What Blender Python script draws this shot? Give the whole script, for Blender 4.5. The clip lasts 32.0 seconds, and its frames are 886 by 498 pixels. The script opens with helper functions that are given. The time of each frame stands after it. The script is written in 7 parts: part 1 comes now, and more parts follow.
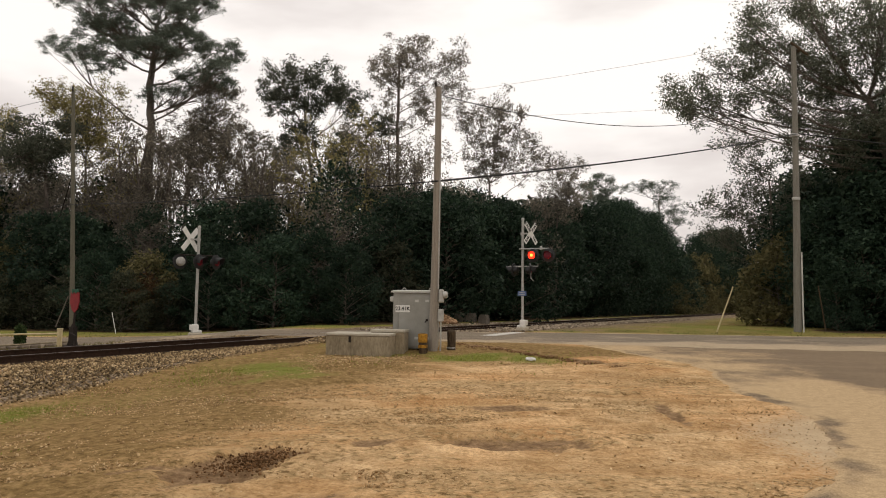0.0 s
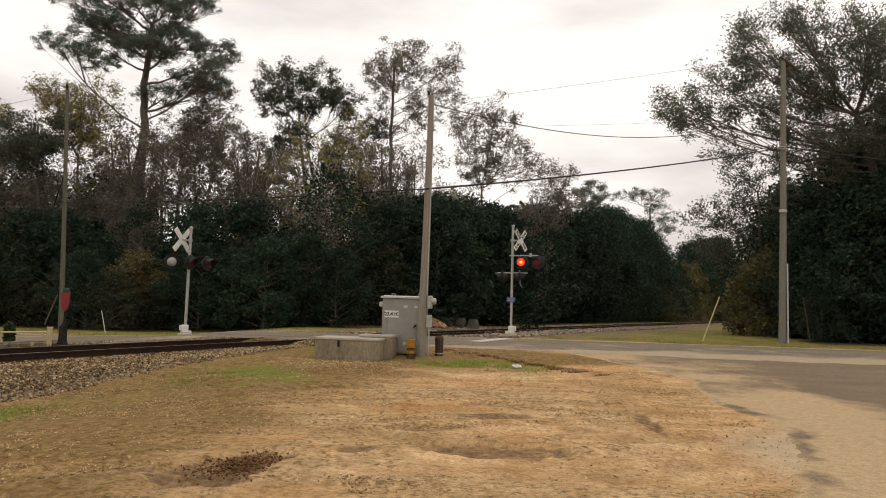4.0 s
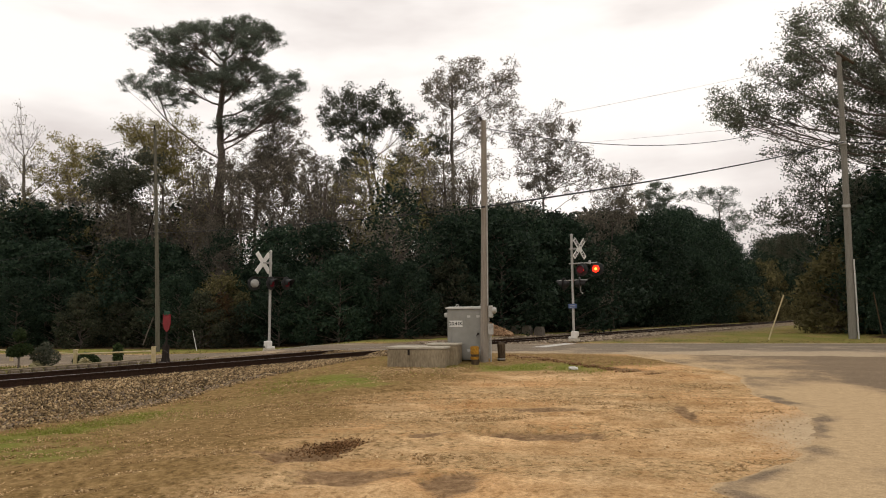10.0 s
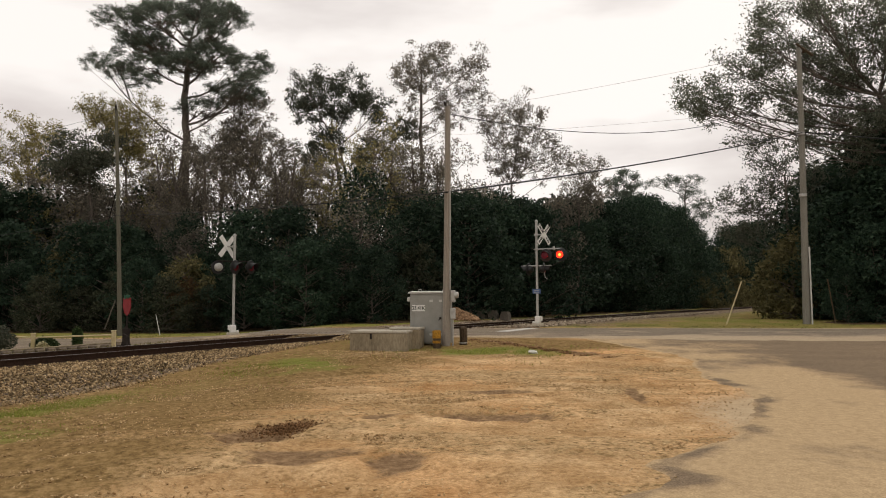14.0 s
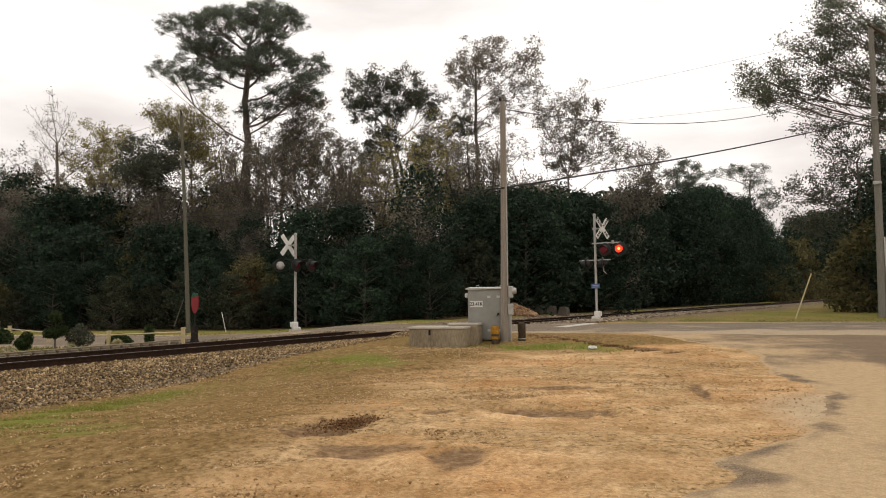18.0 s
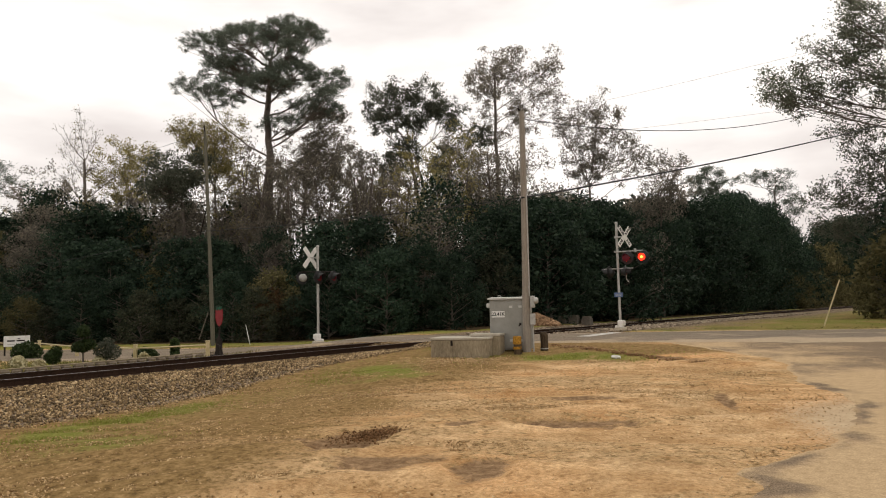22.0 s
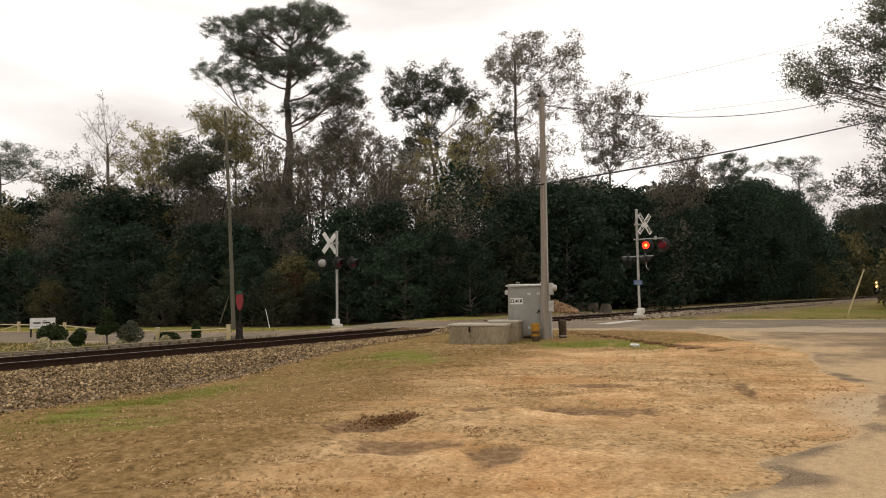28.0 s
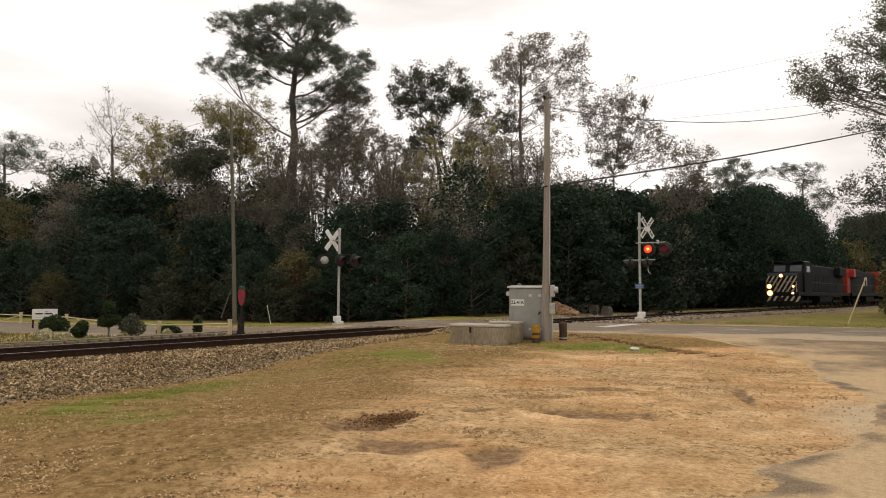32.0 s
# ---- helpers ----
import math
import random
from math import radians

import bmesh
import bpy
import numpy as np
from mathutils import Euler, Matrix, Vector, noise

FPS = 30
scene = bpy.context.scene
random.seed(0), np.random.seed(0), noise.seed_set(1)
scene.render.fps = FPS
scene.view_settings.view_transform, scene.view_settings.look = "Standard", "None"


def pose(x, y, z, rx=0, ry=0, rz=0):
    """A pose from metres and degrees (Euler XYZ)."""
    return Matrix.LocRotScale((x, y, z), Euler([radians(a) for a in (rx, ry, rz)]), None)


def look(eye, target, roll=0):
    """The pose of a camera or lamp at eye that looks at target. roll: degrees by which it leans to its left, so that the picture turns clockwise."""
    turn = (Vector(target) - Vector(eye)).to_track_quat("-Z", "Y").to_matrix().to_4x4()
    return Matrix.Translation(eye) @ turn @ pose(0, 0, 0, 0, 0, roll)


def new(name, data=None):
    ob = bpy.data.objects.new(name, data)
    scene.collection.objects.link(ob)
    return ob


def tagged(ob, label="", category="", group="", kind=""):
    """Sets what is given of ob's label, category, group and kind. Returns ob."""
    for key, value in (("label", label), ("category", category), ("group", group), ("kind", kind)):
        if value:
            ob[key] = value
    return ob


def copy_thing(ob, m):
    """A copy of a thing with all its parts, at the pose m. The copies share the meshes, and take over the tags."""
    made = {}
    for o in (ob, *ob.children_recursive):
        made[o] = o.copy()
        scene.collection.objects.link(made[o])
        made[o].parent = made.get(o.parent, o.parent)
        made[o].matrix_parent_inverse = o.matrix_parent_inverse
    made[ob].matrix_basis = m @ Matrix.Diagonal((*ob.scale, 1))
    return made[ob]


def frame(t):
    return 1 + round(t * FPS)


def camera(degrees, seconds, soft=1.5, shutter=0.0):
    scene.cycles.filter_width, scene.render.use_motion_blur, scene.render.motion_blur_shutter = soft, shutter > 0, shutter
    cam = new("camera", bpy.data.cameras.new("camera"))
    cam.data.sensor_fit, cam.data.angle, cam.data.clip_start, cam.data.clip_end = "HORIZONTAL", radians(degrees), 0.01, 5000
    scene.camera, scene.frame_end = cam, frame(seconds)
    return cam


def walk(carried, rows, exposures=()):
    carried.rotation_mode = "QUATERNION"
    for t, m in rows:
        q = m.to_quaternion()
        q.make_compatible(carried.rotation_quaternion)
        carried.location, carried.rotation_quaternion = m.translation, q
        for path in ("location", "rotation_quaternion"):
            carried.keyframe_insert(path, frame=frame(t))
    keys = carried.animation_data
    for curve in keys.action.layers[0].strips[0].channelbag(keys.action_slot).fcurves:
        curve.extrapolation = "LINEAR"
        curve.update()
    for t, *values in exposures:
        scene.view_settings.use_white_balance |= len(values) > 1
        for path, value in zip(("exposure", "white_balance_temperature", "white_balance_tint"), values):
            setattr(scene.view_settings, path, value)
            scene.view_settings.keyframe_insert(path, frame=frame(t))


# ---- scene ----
cam = camera(65.3, 32.0, soft=1.0)
PATH = [
    (0, (0.504, 0.474, 1.394), (0.302, 2.458, 1.55), 0.7),
    (0.5, (0.533, 0.417, 1.4), (0.354, 2.403, 1.553), -0.3),
    (1, (0.526, 0.448, 1.402), (0.363, 2.434, 1.563), 1.5),
    (1.5, (0.544, 0.408, 1.409), (0.4, 2.394, 1.594), 1.6),
    (2, (0.543, 0.388, 1.401), (0.403, 2.374, 1.589), 2.4),
    (2.5, (0.544, 0.374, 1.4), (0.395, 2.361, 1.571), 2.3),
    (4.5, (0.586, 0.237, 1.495), (0.37, 2.218, 1.66), 1.1),
    (5, (0.547, 0.314, 1.487), (0.157, 2.267, 1.661), 2.3),
    (5.5, (0.544, 0.088, 1.439), (0.203, 2.051, 1.614), 1.6),
    (6, (0.526, -0.007, 1.485), (0.244, 1.971, 1.559), 0.4),
    (6.5, (0.549, -0.18, 1.459), (0.292, 1.798, 1.608), 2.9),
    (7, (0.552, -0.181, 1.448), (0.403, 1.809, 1.573), 2.0),
    (7.5, (0.534, -0.418, 1.411), (0.469, 1.578, 1.516), 0.9),
    (8, (0.782, -0.806, 1.471), (0.708, 1.189, 1.598), 0.5),
    (8.5, (0.876, -0.897, 1.473), (0.709, 1.09, 1.627), 3.9),
    (9, (0.95, -0.947, 1.472), (0.561, 1.004, 1.673), 2.0),
    (9.5, (0.936, -1.106, 1.454), (0.504, 0.839, 1.633), -0.2),
    (10, (0.981, -1.138, 1.474), (0.609, 0.818, 1.665), -0.4),
    (10.5, (1.098, -1.201, 1.451), (0.823, 0.773, 1.619), 1.9),
    (11, (1.155, -1.196, 1.461), (0.856, 0.774, 1.644), 1.6),
    (11.5, (1.19, -1.257, 1.457), (0.884, 0.708, 1.671), 1.1),
    (12, (1.199, -1.258, 1.455), (0.928, 0.71, 1.684), 1.5),
    (12.5, (1.18, -1.247, 1.432), (0.883, 0.716, 1.676), 1.0),
    (13, (1.16, -1.204, 1.435), (0.878, 0.762, 1.667), 0.3),
    (13.5, (1.169, -1.186, 1.442), (0.912, 0.793, 1.581), -0.1),
    (14, (1.2, -1.217, 1.454), (0.911, 0.757, 1.602), -0.2),
    (14.5, (1.204, -1.226, 1.453), (0.89, 0.743, 1.608), -0.8),
    (16.5, (1.19, -1.228, 1.451), (0.774, 0.723, 1.592), -0.8),
    (17, (1.178, -1.216, 1.451), (0.745, 0.731, 1.596), -0.7),
    (17.5, (1.196, -1.247, 1.451), (0.752, 0.698, 1.595), -1.0),
    (18, (1.2, -1.266, 1.463), (0.75, 0.678, 1.6), -0.7),
    (18.5, (1.212, -1.29, 1.468), (0.762, 0.655, 1.603), -0.6),
    (19, (1.228, -1.298, 1.47), (0.774, 0.644, 1.621), -0.6),
    (19.5, (1.213, -1.294, 1.473), (0.755, 0.646, 1.632), -0.4),
    (20, (1.223, -1.275, 1.469), (0.761, 0.664, 1.631), -0.5),
    (20.5, (1.225, -1.288, 1.459), (0.746, 0.646, 1.63), -0.6),
    (21, (1.221, -1.28, 1.451), (0.723, 0.649, 1.627), -1.0),
    (21.5, (1.21, -1.27, 1.458), (0.708, 0.658, 1.632), -1.3),
    (22, (1.226, -1.279, 1.468), (0.716, 0.648, 1.636), -1.3),
    (22.5, (1.219, -1.291, 1.467), (0.707, 0.635, 1.637), -1.3),
    (23, (1.228, -1.28, 1.465), (0.727, 0.649, 1.627), -1.6),
    (23.5, (1.236, -1.258, 1.461), (0.733, 0.671, 1.619), -1.5),
    (24, (1.242, -1.258, 1.465), (0.723, 0.667, 1.623), -1.5),
    (24.5, (1.234, -1.281, 1.46), (0.709, 0.643, 1.607), -1.3),
    (25, (1.238, -1.246, 1.469), (0.713, 0.68, 1.603), -1.5),
    (25.5, (1.243, -1.247, 1.471), (0.7, 0.673, 1.602), -1.9),
    (26, (1.239, -1.269, 1.47), (0.677, 0.645, 1.604), -1.8),
    (26.5, (1.233, -1.267, 1.467), (0.671, 0.647, 1.606), -1.9),
    (28.5, (1.228, -1.292, 1.478), (0.668, 0.624, 1.604), -0.5),
    (29, (1.233, -1.298, 1.483), (0.683, 0.621, 1.609), -0.6),
    (29.5, (1.226, -1.262, 1.472), (0.681, 0.658, 1.602), -0.7),
    (30, (1.228, -1.273, 1.482), (0.669, 0.644, 1.609), -0.4),
    (30.5, (1.222, -1.29, 1.485), (0.656, 0.624, 1.607), -0.3),
    (31, (1.214, -1.278, 1.477), (0.641, 0.634, 1.601), -0.2),
    (31.5, (1.224, -1.261, 1.472), (0.634, 0.646, 1.595), -0.2),
    (32, (1.229, -1.336, 1.498), (0.66, 0.578, 1.624), 0.4),
]
walk(cam, [(t, look(e, g, r)) for t, e, g, r in PATH], [(0, -0.05, 6750, 10), (11.5, -0.03, 6750, 10), (13, -0.14, 6750, 10), (14.5, -0.10, 6750, 10), (17, 0.07, 6750, 10), (24, 0.05, 6750, 10), (32, 0.08, 6750, 10)])

# ---- light ----
world = bpy.data.worlds.new("sky")
scene.world = world
world.use_nodes = True
WN, WL = world.node_tree.nodes, world.node_tree.links
WN.clear()
w_out = WN.new("ShaderNodeOutputWorld")
w_bg = WN.new("ShaderNodeBackground")
w_sky = WN.new("ShaderNodeTexSky")
w_sky.sky_type, w_sky.sun_disc = "NISHITA", False
w_sky.sun_elevation, w_sky.sun_rotation = radians(32), radians(25)
w_co = WN.new("ShaderNodeTexCoord")
w_map = WN.new("ShaderNodeMapping")
w_map.inputs["Scale"].default_value = (1.0, 1.0, 3.4)
w_map.inputs["Location"].default_value = (0.35, 0.1, 0.2)
w_n = WN.new("ShaderNodeTexNoise")
w_n.inputs["Scale"].default_value, w_n.inputs["Detail"].default_value = 2.1, 5
w_ramp = WN.new("ShaderNodeValToRGB")
w_ramp.color_ramp.elements[0].position, w_ramp.color_ramp.elements[0].color = 0.31, (0.68, 0.62, 0.615, 1)
w_ramp.color_ramp.elements[1].position, w_ramp.color_ramp.elements[1].color = 0.54, (1.12, 1.08, 1.06, 1)
w_mix = WN.new("ShaderNodeMixRGB")
w_mix.inputs[0].default_value = 0.97
w_sc = WN.new("ShaderNodeVectorMath")
w_sc.operation = "SCALE"
w_sc.inputs["Scale"].default_value = 0.1
WL.new(w_co.outputs["Generated"], w_map.inputs["Vector"])
WL.new(w_map.outputs["Vector"], w_n.inputs["Vector"])
WL.new(w_n.outputs["Fac"], w_ramp.inputs["Fac"])
WL.new(w_sky.outputs["Color"], w_sc.inputs[0])
WL.new(w_sc.outputs["Vector"], w_mix.inputs[1])
WL.new(w_ramp.outputs["Color"], w_mix.inputs[2])
WL.new(w_mix.outputs["Color"], w_bg.inputs["Color"])
w_bg.inputs["Strength"].default_value = 1.0
WL.new(w_bg.outputs["Background"], w_out.inputs["Surface"])
sun = new("sun", bpy.data.lights.new("sun", "SUN"))
sun.data.energy, sun.data.angle, sun.data.color = 0.7, radians(20), (1.0, 0.94, 0.86)
sun.matrix_world = look((20, 40, 45), (0, 18, 0))


# ---- materials ----
def mat_new(name):
    m = bpy.data.materials.new(name)
    m.use_nodes = True
    nt = m.node_tree
    bsdf = nt.nodes["Principled BSDF"]
    return m, nt, bsdf


def noise_node(nt, scale, detail=4, rough=0.6, vec=None):
    n = nt.nodes.new("ShaderNodeTexNoise")
    n.inputs["Scale"].default_value, n.inputs["Detail"].default_value, n.inputs["Roughness"].default_value = scale, detail, rough
    if vec is not None:
        nt.links.new(vec, n.inputs["Vector"])
    return n.outputs["Fac"]


def ramp_node(nt, fac, stops):
    r = nt.nodes.new("ShaderNodeValToRGB")
    e = r.color_ramp.elements
    while len(e) < len(stops):
        e.new(0.5)
    for k, (p, c) in zip(e, stops):
        k.position, k.color = p, (*c, 1)
    nt.links.new(fac, r.inputs["Fac"])
    return r.outputs["Color"]


def mix_node(nt, fac, a, b, mode="MIX"):
    m = nt.nodes.new("ShaderNodeMixRGB")
    m.blend_type = mode
    for sock, v in zip(m.inputs, (fac, a, b)):
        if isinstance(v, (int, float)):
            sock.default_value = v
        elif isinstance(v, tuple):
            sock.default_value = (*v, 1)
        else:
            nt.links.new(v, sock)
    return m.outputs["Color"]


def bump_node(nt, bsdf, height, strength=0.4, distance=0.02):
    b = nt.nodes.new("ShaderNodeBump")
    b.inputs["Strength"].default_value, b.inputs["Distance"].default_value = strength, distance
    nt.links.new(height, b.inputs["Height"])
    nt.links.new(b.outputs["Normal"], bsdf.inputs["Normal"])


def obj_co(nt, which="Object"):
    return nt.nodes.new("ShaderNodeTexCoord").outputs[which]


def plain(name, c1, c2, scale=6.0, rough=0.6, metal=0.0, bump=0.15, dist=0.01, fine=40.0, stretch=None, grain=0.35, spec=0.3):
    """A painted, metal, wooden or stone surface: two scales of tone and a fine relief."""
    m, nt, b = mat_new(name)
    co = obj_co(nt)
    if stretch:
        mp = nt.nodes.new("ShaderNodeMapping")
        mp.inputs["Scale"].default_value = stretch
        nt.links.new(co, mp.inputs["Vector"])
        co = mp.outputs["Vector"]
    big = noise_node(nt, scale, 5, 0.65, co)
    small = noise_node(nt, fine, 3, 0.6, co)
    col = ramp_node(nt, big, [(0.3, c1), (0.7, c2)])
    col = mix_node(nt, grain, col, ramp_node(nt, small, [(0.3, tuple(v * 0.6 for v in c1)), (0.7, tuple(min(1, v * 1.25) for v in c2))]))
    nt.links.new(col, b.inputs["Base Color"])
    b.inputs["Roughness"].default_value, b.inputs["Metallic"].default_value = rough, metal
    b.inputs["Specular IOR Level"].default_value = spec
    bump_node(nt, b, small, bump, dist)
    return m


def attr(nt, name):
    a = nt.nodes.new("ShaderNodeAttribute")
    a.attribute_name = name
    return a.outputs["Fac"]


def m_ground():
    m, nt, b = mat_new("ground")
    co = obj_co(nt)
    big = noise_node(nt, 0.35, 6, 0.6, co)
    mid = noise_node(nt, 2.2, 6, 0.65, co)
    fine = noise_node(nt, 22, 5, 0.7, co)
    peb = nt.nodes.new("ShaderNodeTexVoronoi")
    peb.inputs["Scale"].default_value = 26
    nt.links.new(co, peb.inputs["Vector"])
    mp = nt.nodes.new("ShaderNodeMapping")
    mp.inputs["Rotation"].default_value, mp.inputs["Scale"].default_value = (0, 0, radians(-14)), (0.4, 1.7, 1)
    nt.links.new(co, mp.inputs["Vector"])
    streak = noise_node(nt, 1.1, 5, 0.6, mp.outputs["Vector"])
    clod = noise_node(nt, 9, 6, 0.75, co)
    sand = ramp_node(nt, big, [(0.36, (0.51, 0.37, 0.215)), (0.5, (0.535, 0.365, 0.198)), (0.64, (0.55, 0.335, 0.165))])
    wide = noise_node(nt, 0.55, 4, 0.55, co)
    for fac, lo, hi, p, q in ((wide, 0.86, 1.04, 0.36, 0.56), (mid, 0.82, 1.06, 0.34, 0.58), (streak, 0.84, 1.05, 0.36, 0.58), (clod, 0.70, 1.05, 0.36, 0.50), (fine, 0.72, 1.12, 0.36, 0.62)):
        g = ramp_node(nt, fac, [(p, (lo, lo * 0.95, lo * 0.88)), (q, (hi, hi, hi))])
        sand = mix_node(nt, 1.0, sand, g, "MULTIPLY")
    spk = nt.nodes.new("ShaderNodeTexVoronoi")
    spk.inputs["Scale"].default_value = 34
    nt.links.new(co, spk.inputs["Vector"])
    near_c = ramp_node(nt, spk.outputs["Distance"], [(0.16, (1, 1, 1)), (0.26, (0, 0, 0))])
    where = ramp_node(nt, clod, [(0.44, (0, 0, 0)), (0.56, (1, 1, 1))])
    sep = nt.nodes.new("ShaderNodeSeparateColor")
    nt.links.new(spk.outputs["Color"], sep.inputs[0])
    tone = ramp_node(nt, sep.outputs[0], [(0.2, (0.16, 0.10, 0.055)), (0.5, (0.36, 0.25, 0.15)), (0.85, (0.66, 0.54, 0.38))])
    flecks = mix_node(nt, 0.6, (0, 0, 0), mix_node(nt, 1.0, near_c, where, "MULTIPLY"))
    sand = mix_node(nt, flecks, sand, tone)
    gravel = ramp_node(nt, peb.outputs["Color"], [(0.2, (0.07, 0.051, 0.036)), (0.55, (0.185, 0.138, 0.094)), (0.9, (0.33, 0.257, 0.178))])
    grass = ramp_node(nt, fine, [(0.3, (0.095, 0.11, 0.02)), (0.55, (0.18, 0.185, 0.042)), (0.7, (0.26, 0.22, 0.09))])
    litter = ramp_node(nt, fine, [(0.3, (0.03, 0.022, 0.014)), (0.7, (0.13, 0.085, 0.045))])
    # dark soil colour, which also paints the shade in the dug hollow
    soil_shade = ramp_node(nt, clod, [(0.32, (0.12, 0.072, 0.036)), (0.52, (0.225, 0.143, 0.078)), (0.66, (0.35, 0.232, 0.13))])
    pale = ramp_node(nt, mid, [(0.3, (0.40, 0.295, 0.18)), (0.7, (0.53, 0.41, 0.265))])
    col = sand
    grit_c = ramp_node(nt, peb.outputs["Color"], [(0.15, (0.14, 0.085, 0.036)), (0.5, (0.29, 0.195, 0.092)), (0.9, (0.45, 0.32, 0.17))])
    edge = nt.nodes.new("ShaderNodeMath")
    edge.operation = "MULTIPLY_ADD"
    nt.links.new(fine, edge.inputs[0])
    edge.inputs[1].default_value, edge.inputs[2].default_value = 1.1, -0.55

    def masked(name, base, top):
        a = nt.nodes.new("ShaderNodeMath")
        a.operation = "ADD"
        nt.links.new(attr(nt, name), a.inputs[0])
        nt.links.new(edge.outputs[0], a.inputs[1])
        r = ramp_node(nt, a.outputs[0], [(0.35, (0, 0, 0)), (0.65, (1, 1, 1))])
        return mix_node(nt, r, base, top)

    col = masked("grit", col, mix_node(nt, ramp_node(nt, clod, [(0.40, (0, 0, 0)), (0.58, (1, 1, 1))]), grit_c, sand))
    col = masked("pale", col, pale)
    col = masked("brown", col, ramp_node(nt, clod, [(0.34, (0.10, 0.062, 0.023)), (0.5, (0.215, 0.138, 0.057)), (0.66, (0.34, 0.228, 0.105))]))
    col = masked("soil_shade", col, soil_shade)
    col = masked("grass", col, grass)
    col = masked("ballast", col, gravel)
    col = masked("litter", col, litter)
    nt.links.new(col, b.inputs["Base Color"])
    b.inputs["Roughness"].default_value = 0.95
    b.inputs["Specular IOR Level"].default_value = 0.03
    h = mix_node(nt, 0.5, mix_node(nt, 0.5, fine, clod), mix_node(nt, 0.5, streak, peb.outputs["Distance"]))
    bump_node(nt, b, h, 0.85, 0.05)
    return m


def m_road(name, dark, light, dust):
    m, nt, b = mat_new(name)
    co = obj_co(nt)
    mp = nt.nodes.new("ShaderNodeMapping")
    mp.inputs["Scale"].default_value = (0.25, 1.1, 1)
    nt.links.new(co, mp.inputs["Vector"])
    streak = noise_node(nt, 1.0, 6, 0.6, mp.outputs["Vector"])
    fine = noise_node(nt, 60, 3, 0.7, co)
    patch = noise_node(nt, 0.6, 6, 0.65, co)
    col = ramp_node(nt, streak, [(0.3, dark), (0.7, light)])
    col = mix_node(nt, 0.4, col, ramp_node(nt, fine, [(0.3, tuple(v * 0.5 for v in dark)), (0.7, tuple(v * 1.3 for v in light))]))
    a = nt.nodes.new("ShaderNodeMath")
    a.operation = "MULTIPLY_ADD"
    nt.links.new(patch, a.inputs[0])
    a.inputs[1].default_value = 2.0
    sub = nt.nodes.new("ShaderNodeMath")
    sub.operation = "SUBTRACT"
    nt.links.new(attr(nt, "dust"), sub.inputs[0])
    sub.inputs[1].default_value = 1.06
    nt.links.new(sub.outputs[0], a.inputs[2])
    col = mix_node(nt, ramp_node(nt, a.outputs[0], [(0.35, (0, 0, 0)), (0.75, (1, 1, 1))]), col, dust)
    grit = noise_node(nt, 13, 6, 0.72, co)
    col = mix_node(nt, 1.0, col, ramp_node(nt, grit, [(0.34, (0.80, 0.78, 0.75)), (0.62, (1.07, 1.07, 1.07))]), "MULTIPLY")
    col = mix_node(nt, 1.0, col, ramp_node(nt, fine, [(0.34, (0.72, 0.7, 0.66)), (0.66, (1.15, 1.15, 1.15))]), "MULTIPLY")
    nt.links.new(col, b.inputs["Base Color"])
    b.inputs["Roughness"].default_value = 0.9
    b.inputs["Specular IOR Level"].default_value = 0.08
    bump_node(nt, b, mix_node(nt, 0.5, grit, fine), 0.35, 0.012)
    return m


def m_leaf(name, c1, c2, c3, rough=0.6, trans=0.35):
    """Leaves: each leaf takes its own tone, each plant its own shift; light passes through."""
    m, nt, b = mat_new(name)
    geo = nt.nodes.new("ShaderNodeNewGeometry")
    info = nt.nodes.new("ShaderNodeObjectInfo")
    col = ramp_node(nt, geo.outputs["Random Per Island"], [(0.0, c1), (0.55, c2), (1.0, c3)])
    hs = nt.nodes.new("ShaderNodeHueSaturation")
    mr = nt.nodes.new("ShaderNodeMapRange")
    mr.inputs["To Min"].default_value, mr.inputs["To Max"].default_value = 0.75, 1.25
    nt.links.new(info.outputs["Random"], mr.inputs["Value"])
    nt.links.new(mr.outputs["Result"], hs.inputs["Value"])
    nt.links.new(col, hs.inputs["Color"])
    nt.links.new(hs.outputs["Color"], b.inputs["Base Color"])
    b.inputs["Roughness"].default_value = rough
    b.inputs["Specular IOR Level"].default_value = 0.1
    tr = nt.nodes.new("ShaderNodeBsdfTranslucent")
    nt.links.new(hs.outputs["Color"], tr.inputs["Color"])
    ms = nt.nodes.new("ShaderNodeMixShader")
    ms.inputs[0].default_value = trans
    nt.links.new(b.outputs[0], ms.inputs[1])
    nt.links.new(tr.outputs[0], ms.inputs[2])
    nt.links.new(ms.outputs[0], nt.nodes["Material Output"].inputs["Surface"])
    return m


def m_glow(name, col, strength):
    m, nt, b = mat_new(name)
    b.inputs["Base Color"].default_value = (*col, 1)
    b.inputs["Emission Color"].default_value = (*col, 1)
    b.inputs["Emission Strength"].default_value = strength
    return m


